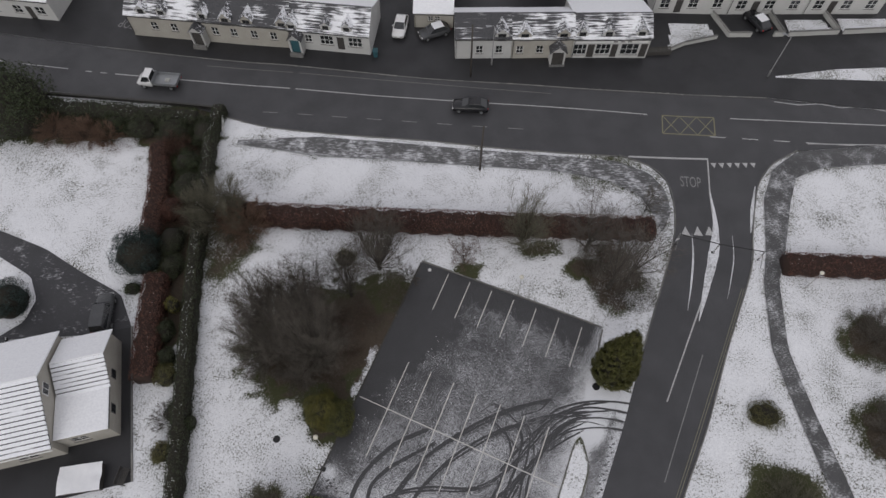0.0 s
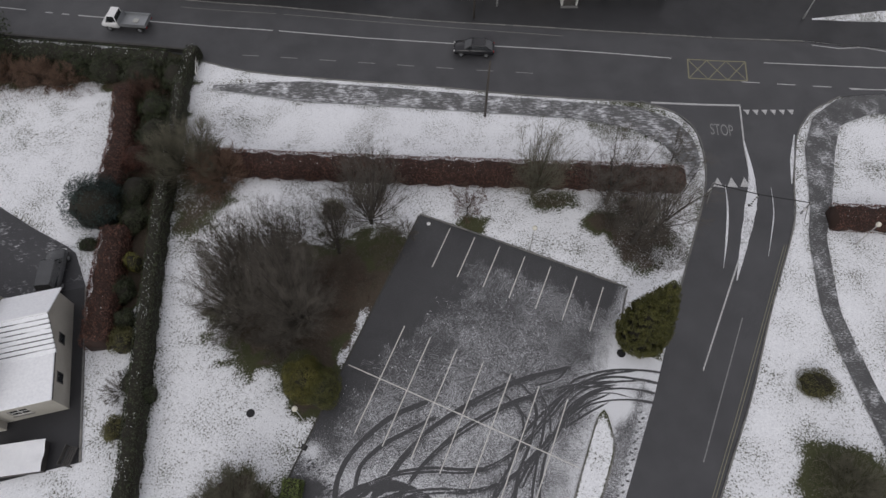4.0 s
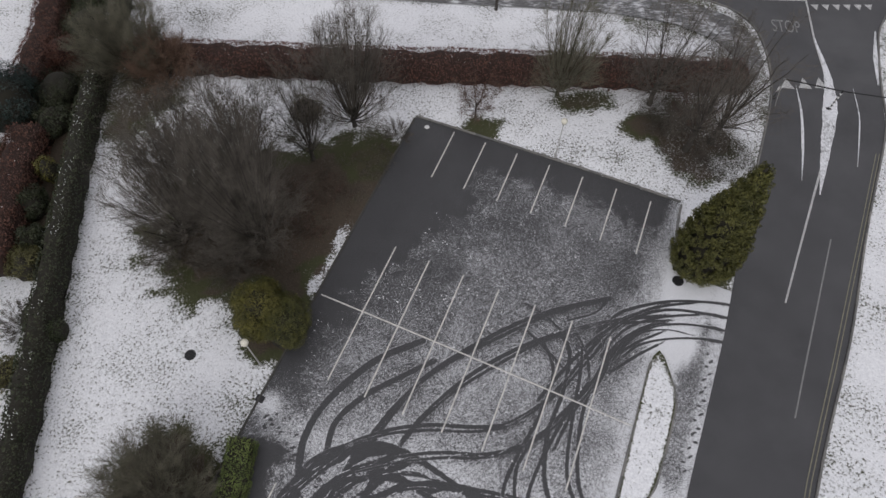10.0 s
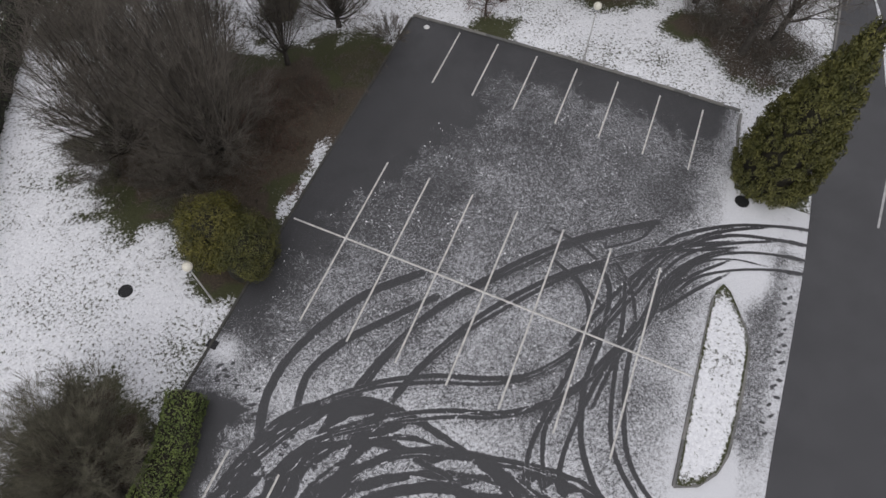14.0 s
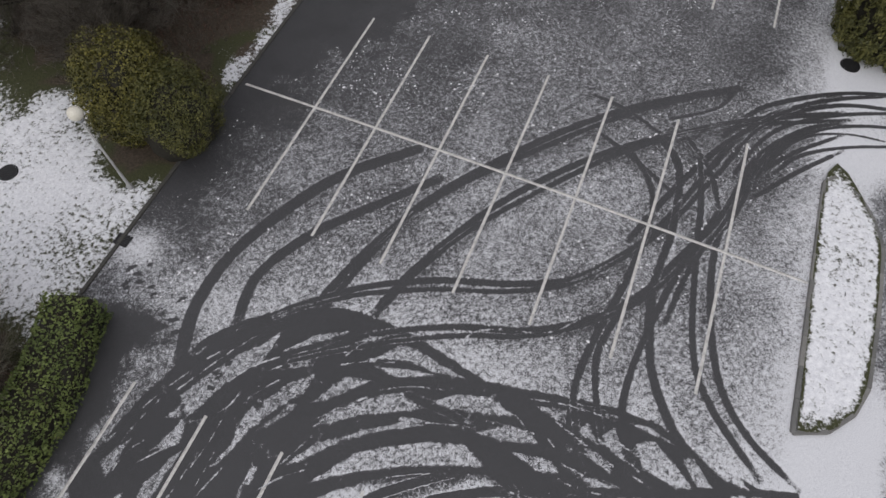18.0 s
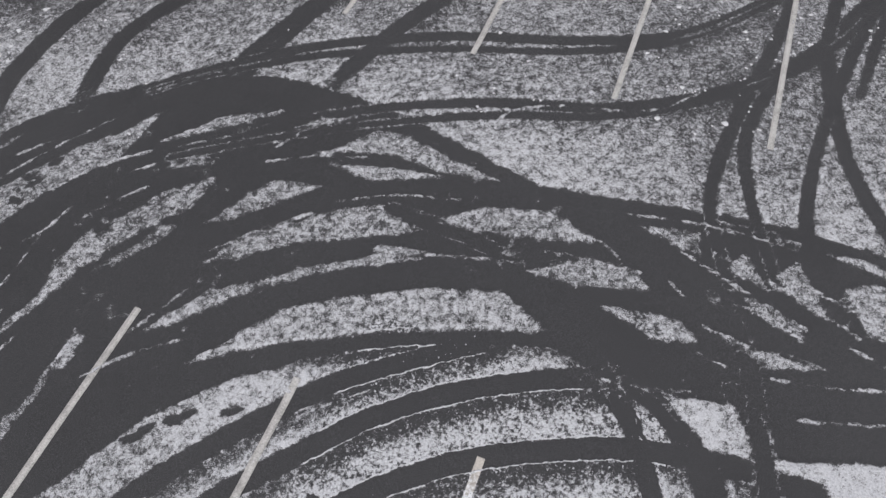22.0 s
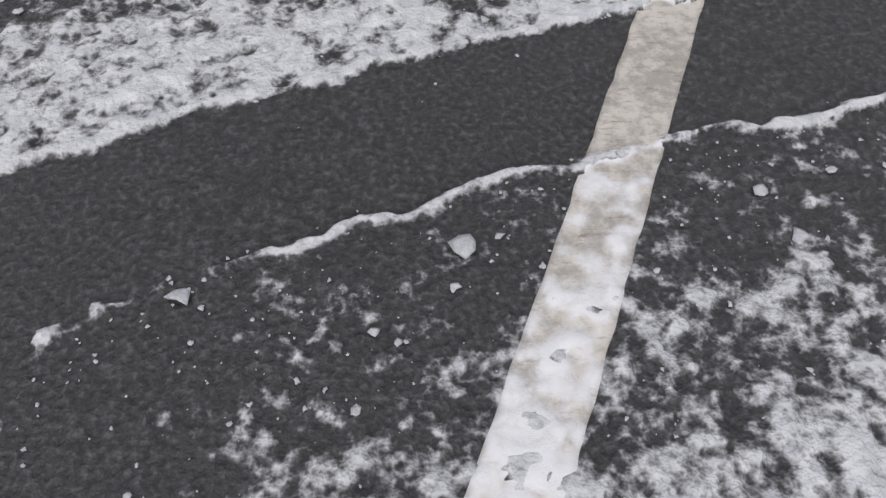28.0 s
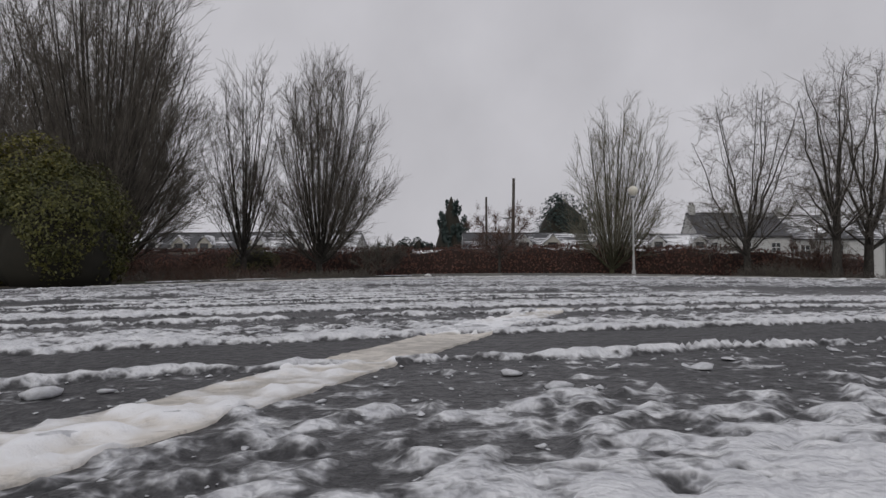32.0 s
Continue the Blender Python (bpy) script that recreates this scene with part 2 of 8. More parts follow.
def make_car_park():
    """Wet tarmac under a thin fall of snow, whose cover the value 'snow' gives."""
    m, n, l, b = material("snowy_tarmac", 0.5)
    col, grit = tarmac_colours(n, l, (0.027, 0.027, 0.030), (0.058, 0.058, 0.061))
    stones = noise_node(n, l, 105.0, 2.0)
    col = blend(n, l, 0.6, col, ramp(n, l, stones, [(0.35, (0.014, 0.014, 0.016)), (0.55, (0.05, 0.05, 0.053)), (0.72, (0.14, 0.14, 0.145))]))
    clump = noise_node(n, l, 22.0, 4.0, 0.6)
    speck = noise_node(n, l, 78.0, 2.5, 0.55)
    soft = maths(n, l, "ADD", maths(n, l, "MULTIPLY", clump, 0.38), maths(n, l, "MULTIPLY", speck, 0.4))
    soft = maths(n, l, "ADD", soft, maths(n, l, "MULTIPLY", noise_node(n, l, 8.5, 2.0), 0.22))
    level = maths(n, l, "ADD", maths(n, l, "MULTIPLY", maths(n, l, "SUBTRACT", soft, 0.5), 3.2), value_of(n, "snow"))
    cover = between(n, l, level, 0.28, 0.8)
    white = ramp(n, l, noise_node(n, l, 45.0, 4.0), [(0.3, (0.55, 0.56, 0.59)), (0.7, (0.82, 0.83, 0.85))])
    l.new(blend(n, l, cover, col, white), b.inputs["Base Color"])
    wet = between(n, l, noise_node(n, l, 0.5, 4.0), 0.35, 0.7, 0.36, 0.62)
    l.new(maths(n, l, "ADD", wet, maths(n, l, "MULTIPLY", cover, 0.35)), b.inputs["Roughness"])
    bump(n, l, b, maths(n, l, "ADD", maths(n, l, "MULTIPLY", stones, 1.3), maths(n, l, "MULTIPLY", maths(n, l, "ADD", cover, speck), 0.8)), 0.7, 0.008)
    return m


def make_lawn():
    """Snow over grass: 'snow' gives the cover, 'litter' the bare brown ground below trees."""
    m, n, l, b = material("snowy_grass", 0.75, 0.0, 0.3)
    blades = noise_node(n, l, 24.0, 4.0)
    grass = ramp(n, l, blades, [(0.25, (0.024, 0.028, 0.011)), (0.55, (0.056, 0.06, 0.025)), (0.8, (0.1, 0.097, 0.045))])
    leaf = ramp(n, l, noise_node(n, l, 11.0, 6.0, 0.7), [(0.3, (0.03, 0.024, 0.016)), (0.55, (0.075, 0.058, 0.042)), (0.8, (0.145, 0.112, 0.082))])
    earth = blend(n, l, between(n, l, maths(n, l, "ADD", value_of(n, "litter"), maths(n, l, "MULTIPLY", noise_node(n, l, 1.2, 4.0), 0.5)), 0.4, 0.75), grass, leaf)
    tufts = noise_node(n, l, 7.0, 6.0, 0.72)
    broad = noise_node(n, l, 0.33, 3.0)
    soft = maths(n, l, "ADD", maths(n, l, "MULTIPLY", tufts, 0.75), maths(n, l, "MULTIPLY", broad, 0.25))
    level = maths(n, l, "ADD", maths(n, l, "MULTIPLY", maths(n, l, "SUBTRACT", soft, 0.5), 2.9), value_of(n, "snow"))
    cover = between(n, l, level, 0.3, 0.62)
    white = ramp(n, l, noise_node(n, l, 8.0, 5.0), [(0.3, (0.7, 0.71, 0.74)), (0.7, SNOW1)])
    l.new(blend(n, l, cover, earth, white), b.inputs["Base Color"])
    bump(n, l, b, maths(n, l, "ADD", maths(n, l, "MULTIPLY", cover, 0.6), tufts), 0.6, 0.06)
    return m


def make_road(name, dark, pale, rough, snow=0.0, size=9.0, stretch=(0.45, 1.0, 1.0)):
    m, n, l, b = material(name, rough)
    col, grit = tarmac_colours(n, l, dark, pale)
    if snow:
        soft = maths(n, l, "ADD", maths(n, l, "MULTIPLY", noise_node(n, l, size, 6.0, 0.7, stretch), 0.6), maths(n, l, "MULTIPLY", noise_node(n, l, 0.6, 3.0), 0.4))
        cover = between(n, l, maths(n, l, "ADD", soft, snow), 0.42, 0.62)
        col = blend(n, l, cover, col, ramp(n, l, noise_node(n, l, 12.0), [(0.3, (0.5, 0.51, 0.54)), (0.7, SNOW1)]))
    l.new(col, b.inputs["Base Color"])
    l.new(between(n, l, noise_node(n, l, 0.22, 5.0), 0.3, 0.7, rough - 0.12, rough + 0.12), b.inputs["Roughness"])
    bump(n, l, b, grit, 0.3, 0.006)
    return m


def make_paint(name, colour, wear, snowy=False):
    m, n, l, b = material(name, 0.6)
    worn = between(n, l, maths(n, l, "ADD", maths(n, l, "MULTIPLY", noise_node(n, l, 45.0, 5.0, 0.7), 0.6), maths(n, l, "MULTIPLY", noise_node(n, l, 5.0, 4.0), 0.4)), 0.5 - wear, 0.62 - wear * 0.5)
    col = blend(n, l, worn, tuple(v * 0.62 for v in colour), colour)
    if snowy:
        scuff = noise_node(n, l, 60.0, 5.0, 0.7, (0.6, 2.6, 1.0))
        col = blend(n, l, between(n, l, scuff, 0.54, 0.7, 0.0, 0.75), col, (0.22, 0.18, 0.14))
        cover = between(n, l, maths(n, l, "ADD", value_of(n, "snow"), maths(n, l, "MULTIPLY", maths(n, l, "SUBTRACT", noise_node(n, l, 40.0, 4.0), 0.5), 1.0)), 0.2, 0.9)
        col = blend(n, l, cover, col, SNOW1)
    l.new(col, b.inputs["Base Color"])
    bump(n, l, b, worn, 0.3, 0.003)
    return m


def make_roof(name, base0, base1, snow):
    """Slates in rows with snow lying along the courses."""
    m, n, l, b = material(name, 0.55)
    col = ramp(n, l, noise_node(n, l, 7.0, 4.0), [(0.3, base0), (0.7, base1)])
    streak = noise_node(n, l, 1.0, 4.0, 0.6, (0.4, 5.0, 5.0))
    patch = noise_node(n, l, 0.28, 3.0)
    cover = between(n, l, maths(n, l, "ADD", maths(n, l, "ADD", maths(n, l, "MULTIPLY", streak, 0.55), maths(n, l, "MULTIPLY", patch, 0.45)), snow), 0.47, 0.56)
    white = ramp(n, l, noise_node(n, l, 5.0), [(0.3, SNOW0), (0.7, SNOW1)])
    l.new(blend(n, l, cover, col, white), b.inputs["Base Color"])
    bump(n, l, b, cover, 0.5, 0.03)
    return m


def make_leaf(name, c0, c1, c2, rough=0.55):
    m, n, l, b = material(name, rough, 0.0, 0.35)
    g = n.new("ShaderNodeNewGeometry")
    col = ramp(n, l, g.outputs["Random Per Island"], [(0.0, c0), (0.55, c1), (1.0, c2)])
    col = blend(n, l, 0.5, col, ramp(n, l, noise_node(n, l, 1.6, 3.0), [(0.32, c0), (0.68, c2)]))
    l.new(col, b.inputs["Base Color"])
    return m


def make_bark(name, c0, c1):
    m, n, l, b = material(name, 0.85, 0.0, 0.25)
    g = noise_node(n, l, 7.0, 5.0, 0.6, (3, 3, 0.7))
    l.new(ramp(n, l, g, [(0.3, c0), (0.7, c1)]), b.inputs["Base Color"])
    bump(n, l, b, g, 0.6, 0.02)
    return m


M = {}
M["carpark"] = make_car_park()
M["lawn"] = make_lawn()
M["road"] = make_road("wet_road_tarmac", (0.031, 0.031, 0.034), (0.072, 0.072, 0.077), 0.5)
M["yard"] = make_road("dark_wet_tarmac", (0.013, 0.013, 0.0145), (0.03, 0.03, 0.033), 0.5)
M["path"] = make_road("snow_dusted_path", (0.07, 0.07, 0.072), (0.13, 0.13, 0.132), 0.65, -0.045, 6.0, (0.28, 1.0, 1.0))
M["slush"] = make_road("grey_slush", (0.07, 0.07, 0.072), (0.13, 0.13, 0.132), 0.6, 0.1, 7.0, (1.0, 0.5, 1.0))
M["path_bare"] = make_road("trodden_path", (0.05, 0.05, 0.052), (0.10, 0.10, 0.102), 0.6, -0.07)
M["drive"] = make_road("driveway_tarmac", (0.03, 0.03, 0.034), (0.055, 0.055, 0.06), 0.5, -0.12, 5.0)
M["kerb"] = plain("kerb_concrete", (0.11, 0.11, 0.105), (0.24, 0.24, 0.235), 3.0, 0.75, piece=0.3)
M["kerb_snow"] = plain("snow_on_kerb", SNOW0, SNOW1, 3.0, 0.7)
M["paint"] = make_paint("worn_white_paint", (0.66, 0.65, 0.62), 0.12, True)
M["paint_near"] = make_paint("cream_worn_paint", (0.67, 0.63, 0.57), 0.1, True)
M["paint_road"] = make_paint("road_white_paint", (0.55, 0.55, 0.55), 0.06)
M["paint_faded"] = make_paint("faded_white_lettering", (0.3, 0.3, 0.3), 0.0)
M["line_faded"] = make_paint("worn_yellow_line", (0.28, 0.265, 0.19), 0.0)
M["paint_yellow"] = make_paint("faded_yellow_paint", (0.3, 0.28, 0.18), 0.0)
M["snow"] = plain("packed_snow", SNOW0, SNOW1, 2.0, 0.7, fine=30.0)
M["ice"] = plain("icy_snow_flakes", (0.42, 0.43, 0.45), (0.68, 0.69, 0.72), 40.0, 0.45, fine=200.0)
M["render"] = plain("cream_render", (0.31, 0.295, 0.255), (0.43, 0.41, 0.365), 0.7, 0.85)
M["render_white"] = plain("white_render", (0.42, 0.42, 0.405), (0.54, 0.54, 0.525), 0.7, 0.85)
M["render_grey"] = plain("grey_render", (0.36, 0.36, 0.34), (0.48, 0.48, 0.46), 0.7, 0.85)
M["stone"] = plain("grey_stone", (0.12, 0.12, 0.11), (0.27, 0.26, 0.24), 1.5, 0.85)
M["stone_dark"] = plain("dark_mossy_stone", (0.035, 0.034, 0.03), (0.085, 0.082, 0.074), 2.5, 0.85)
M["twig_rust"] = make_leaf("rust_brown_twigs", (0.10, 0.062, 0.044), (0.18, 0.115, 0.08), (0.27, 0.18, 0.13), 0.8)
M["slate"] = make_roof("slate_roof_streaked_with_snow", (0.035, 0.036, 0.04), (0.075, 0.075, 0.08), 0.03)
M["slate_bare"] = make_roof("dark_slate_roof", (0.035, 0.036, 0.04), (0.075, 0.075, 0.08), -0.06)
M["roof_snow"] = make_roof("snow_covered_roof", (0.05, 0.05, 0.055), (0.09, 0.09, 0.09), 0.2)
M["glass"] = plain("window_glass", (0.014, 0.016, 0.018), (0.03, 0.033, 0.036), 2.0, 0.06, bumps=0, specular=0.8)
M["frame_white"] = plain("white_window_frame", (0.62, 0.62, 0.6), (0.74, 0.74, 0.72), 3.0, 0.5, bumps=0)
M["frame_dark"] = plain("dark_timber", (0.03, 0.028, 0.026), (0.07, 0.065, 0.06), 3.0, 0.6)
M["door_teal"] = plain("teal_painted_door", (0.02, 0.07, 0.085), (0.04, 0.11, 0.13), 3.0, 0.45)
M["post_grey"] = plain("weathered_grey_paint", (0.3, 0.3, 0.3), (0.42, 0.42, 0.41), 6.0, 0.5)
M["metal"] = plain("galvanised_steel", (0.22, 0.23, 0.24), (0.36, 0.37, 0.38), 8.0, 0.45, 0.6)
M["pole_grey"] = plain("grey_painted_pole", (0.17, 0.17, 0.17), (0.28, 0.28, 0.28), 6.0, 0.5)
M["pole_wood"] = plain("weathered_pole_timber", (0.035, 0.03, 0.026), (0.085, 0.075, 0.065), 4.0, 0.85)
M["globe"] = plain("opal_lamp_globe", (0.60, 0.57, 0.48), (0.70, 0.67, 0.58), 3.0, 0.25, bumps=0)
M["white"] = plain("white_enamel", (0.66, 0.66, 0.66), (0.8, 0.8, 0.8), 3.0, 0.3, bumps=0)
M["iron"] = plain("dark_cast_iron", (0.015, 0.015, 0.016), (0.045, 0.045, 0.047), 20.0, 0.5, 0.5)
M["rubber"] = plain("tyre_rubber", (0.012, 0.012, 0.012), (0.03, 0.03, 0.03), 20.0, 0.8)
M["car_white"] = plain("white_car_paint", (0.68, 0.68, 0.68), (0.76, 0.76, 0.76), 1.0, 0.2, bumps=0)
M["car_black"] = plain("black_car_paint", (0.012, 0.012, 0.014), (0.022, 0.022, 0.025), 1.0, 0.15, bumps=0)
M["car_grey"] = plain("grey_car_paint", (0.05, 0.052, 0.056), (0.08, 0.082, 0.086), 1.0, 0.2, bumps=0)
M["lamp_red"] = plain("red_lens", (0.25, 0.01, 0.01), (0.35, 0.02, 0.02), 4.0, 0.2, bumps=0)
M["lamp_clear"] = plain("clear_lens", (0.5, 0.5, 0.5), (0.7, 0.7, 0.7), 4.0, 0.15, bumps=0)
M["leaf_beech"] = make_leaf("dead_beech_leaves", (0.036, 0.014, 0.011), (0.092, 0.036, 0.026), (0.17, 0.075, 0.05))
M["twig_red"] = make_leaf("reddish_twigs", (0.045, 0.026, 0.02), (0.10, 0.058, 0.044), (0.17, 0.1, 0.074))
M["leaf_green"] = make_leaf("dark_evergreen_leaves", (0.010, 0.016, 0.006), (0.026, 0.036, 0.013), (0.06, 0.075, 0.03))
M["leaf_ivy"] = make_leaf("ivy_leaves", (0.013, 0.019, 0.009), (0.034, 0.042, 0.019), (0.066, 0.074, 0.037))
M["leaf_yellow"] = make_leaf("yellow_green_leaves", (0.026, 0.03, 0.008), (0.082, 0.083, 0.018), (0.21, 0.185, 0.036))
M["leaf_laurel"] = make_leaf("glossy_laurel_leaves", (0.018, 0.022, 0.006), (0.064, 0.068, 0.016), (0.2, 0.175, 0.035))
M["leaf_dark_laurel"] = make_leaf("dull_laurel_leaves", (0.017, 0.023, 0.007), (0.054, 0.062, 0.017), (0.16, 0.152, 0.038))
M["leaf_moss"] = make_leaf("mossy_ivy_leaves", (0.045, 0.068, 0.017), (0.12, 0.16, 0.04), (0.2, 0.245, 0.07))
M["leaf_olive"] = make_leaf("olive_leaves", (0.04, 0.039, 0.015), (0.1, 0.094, 0.034), (0.165, 0.155, 0.058))
M["leaf_cypress"] = make_leaf("cypress_sprays", (0.026, 0.031, 0.009), (0.075, 0.08, 0.023), (0.18, 0.17, 0.052))
M["leaf_pine"] = make_leaf("blue_green_needles", (0.008, 0.016, 0.015), (0.02, 0.036, 0.033), (0.045, 0.07, 0.062))
M["bark"] = make_bark("grey_brown_bark", (0.03, 0.027, 0.024), (0.08, 0.072, 0.063))
M["bark_green"] = make_bark("green_mossed_bark", (0.026, 0.026, 0.014), (0.075, 0.07, 0.042))
M["twig"] = make_leaf("bare_brown_twigs", (0.062, 0.055, 0.046), (0.112, 0.099, 0.084), (0.185, 0.164, 0.138), 0.8)
M["twig_grey"] = make_leaf("bare_grey_green_twigs", (0.08, 0.076, 0.056), (0.14, 0.13, 0.095), (0.22, 0.205, 0.15), 0.8)
# near-black filler: the shade between leaves is painted into this solid core
M["core"] = plain("painted_shade_core", (0.012, 0.011, 0.007), (0.025, 0.022, 0.014), 3.0, 0.9)
# red-brown version for beech: inner hedge shade put into the core's colour
M["core_red"] = plain("painted_shade_core_red", (0.02, 0.011, 0.008), (0.04, 0.02, 0.014), 3.0, 0.9)

# ---------- roads, paths, car park outlines ----------
ROAD_ROWS = [((-160, 70), (-160, 82)), ((-90, 60.5), (-90, 70.5)), ((-59, 55.4), (-59, 64.7)), ((-44, 53.6), (-44, 62.0)), ((-33, 52.4), (-33, 60.3)),
             ((-26.5, 50.0), (-26.5, 59.4)), ((-20, 48.0), (-20, 58.6)), ((-10.6, 46.8), (-10.6, 57.3)), ((-1, 45.9), (-1, 56.0)), ((8.3, 44.6), (8.3, 55.2)),
             ((14.9, 44.0), (14.9, 54.5)), ((21, 43.6), (21, 54.0)), ((32, 43.4), (32, 53.4)), ((41, 44.4), (41, 52.9)), ((53, 45.3), (53, 51.0)), ((90, 44), (90, 50)), ((160, 40), (160, 47))]
SIDE_ROWS = [((-14, -60), (-8, -60)), ((3, -20), (9, -20)), ((8.6, -7), (15.0, -7)), ((13.4, 4.1), (20.4, 4.1)), ((17.0, 12), (24.8, 12.1)), ((20.3, 20), (28.6, 20)), ((23.9, 28.3), (32.8, 28.3)),
             ((25.6, 32.6), (34.1, 32.6)), ((26.4, 36.5), (35.4, 36.5)), ((26.3, 39.9), (36.7, 39.7)), ((24.8, 42.1), (38.8, 42.4)), ((21.2, 43.8), (42.5, 44.6))]
PATH_E_ROWS = [((34.3, 2), (36.6, 3)), ((34.3, 6.7), (36.0, 7.6)), ((33.4, 13.2), (35.0, 13.6)), ((32.7, 19.6), (34.3, 19.6)), ((33.8, 27), (35.4, 27)), ((34.8, 30.0), (36.8, 30.0)),
               ((35.7, 33.6), (38.2, 33.6)), ((36.7, 37.6), (39.6, 37.2)), ((38.8, 41.8), (41.2, 40.6)), ((42.4, 44.4), (44.6, 42.0)), ((53, 45.2), (53, 42.6))]
PATH_S_ROWS = [((-24.0, 45.5), (-24.0, 46.3)), ((-14.3, 43.3), (-14.3, 47.1)), ((-5, 42.7), (-5, 46.1)), ((4.8, 41.8), (4.8, 44.9)), ((14.6, 40.9), (14.6, 43.9)), ((19.6, 39.6), (20.9, 43.4)),
               ((22.6, 37.6), (24.6, 41.9)), ((23.6, 35.0), (26.2, 39.6)), ((24.2, 32.6), (26.2, 36.4))]
PATH_S_ROWS = [(tuple(p + (q - p) * 0.1 for p, q in zip(a, b)), tuple(p + (q - p) * 0.86 for p, q in zip(a, b))) for a, b in PATH_S_ROWS]
DRIVE_ROWS = [((-70, 44), (-70, 38)), ((-58, 38.2), (-57, 33)), ((-47.8, 33.4), (-46.5, 30.0)), ((-42, 31.0), (-42.4, 27.6)), ((-36.9, 27.9), (-41.0, 25.0)), ((-32.5, 25.6), (-41.5, 22.6)), ((-30.2, 21.4), (-44, 20.6))]


def sample_rows(rows, gap=1.0):
    n = max(3, int(sum(math.dist(a[0], b[0]) for a, b in zip(rows[:-1], rows[1:])) / gap))
    keys = np.array(rows, float).reshape(len(rows), 4)
    d = np.r_[0, np.cumsum(np.linalg.norm(np.diff(keys, axis=0), axis=1))]
    s = np.linspace(0, d[-1], n)
    return np.stack([np.interp(s, d, keys[:, k]) for k in range(4)], 1)


def outline_of(rows):
    return [r[0] for r in rows] + [r[1] for r in reversed(rows)]


def strip(name, rows, lift, mat, label, category, gap=1.0, across=8, kind="structure"):
    q = sample_rows(rows, gap)
    t = np.linspace(0, 1, across)
    x = q[:, None, 0] * (1 - t) + q[:, None, 2] * t
    y = q[:, None, 1] * (1 - t) + q[:, None, 3] * t
    z = height(x, y) + lift
    me = array_mesh(name, np.stack([x, y, z], -1).reshape(-1, 3), grid_faces(across, len(q)))
    if np.cross(q[1, :2] - q[0, :2], q[0, 2:] - q[0, :2]) > 0:
        me.flip_normals()
    return tagged(part(name, me, mat, None, "", True), label, category, "", kind)


def facing_up(me):
    if len(me.polygons) and me.polygons[0].normal.z < 0:
        me.flip_normals()
    return me


road = strip("road", ROAD_ROWS, 0.012, M["road"], "wide wet dark grey tarmac main road", "road", 1.5, 14)
side_road = strip("road_side", SIDE_ROWS, 0.006, M["road"], "wet dark grey tarmac side road with worn markings", "road", 1.0, 12)
for ob in (road, side_road):
    facing_up(ob.data)
FORECOURT = [(r[1], (r[1][0] - 0.0, r[1][1] + 26)) for r in ROAD_ROWS[1:17]]
yard = strip("pavement", FORECOURT, 0.085, M["yard"], "dark wet tarmac forecourt and pavement before the terraces", "pavement", 1.5, 14)
path_e = strip("pavement_east", PATH_E_ROWS, 0.075, M["path_bare"], "curving tarmac footpath with trodden patchy snow", "footpath")
path_s = strip("pavement_south", PATH_S_ROWS, 0.08, M["path"], "roadside footpath under thin patchy snow", "footpath")
drive = strip("driveway", DRIVE_ROWS, 0.02, M["drive"], "curved dark tarmac driveway with tyre marks in snow", "driveway")
for ob in (yard, path_e, path_s, drive):
    facing_up(ob.data)
CP_OUT = [cp(-12.5, -14), cp(11.5, -14), cp(11.5, 20.9), cp(7.45, 20.9), cp(6.95, 24.6), cp(6.9, 26.2), cp(-12.5, 26.3)]
PAVED = [outline_of(r) for r in (ROAD_ROWS, SIDE_ROWS, FORECOURT, PATH_E_ROWS, PATH_S_ROWS, DRIVE_ROWS)] + [CP_OUT]

# ---------- one sheet of ground ----------
far = [75, 80, 90, 105, 130, 170, 240, 350, 600, 1200, 2600]
gx = np.r_[[-v for v in far[::-1]], np.arange(-70, 72, 0.5), far]
gy = np.r_[[-v for v in far[:1:-1]], [-75, -60, -50, -40, -32], np.arange(-26, 72, 0.5), far]
X, Y = np.meshgrid(gx, gy)
x, y = X.ravel(), Y.ravel()
out = np.full(x.shape, 5.0)
for poly in PAVED:
    px, py = np.array(poly).T
    some = (x > px.min() - 2) & (x < px.max() + 2) & (y > py.min() - 2) & (y < py.max() + 2)
    d, _ = from_line(x[some], y[some], poly + poly[:1])
    out[some] = np.minimum(out[some], np.where(inside(x[some], y[some], poly), -d, d))
z = height(x, y) - 0.05 + 0.13 * step(out, 0.0, 0.5) + 0.05 * (lattice(x, y, 2.7, 3) - 0.5) * step(out, 0.5, 2.0)
snow = 0.67 + 0.12 * (lattice(x, y, 6, 5) - 0.5)
litter = np.zeros(x.shape)


def bare_patch(cx, cy, rx, ry, strength, leafy):
    global snow, litter
    d = np.hypot((x - cx) / rx, (y - cy) / ry) + 0.3 * (lattice(x, y, 1.6, 9) - 0.5) + 0.5 * (lattice(x, y, 0.75, 19) - 0.5)
    k = 1 - step(d, 0.6, 1.3)
    snow = snow - strength * k
    litter = np.maximum(litter, leafy * (1 - step(d, 0.6, 0.95)))


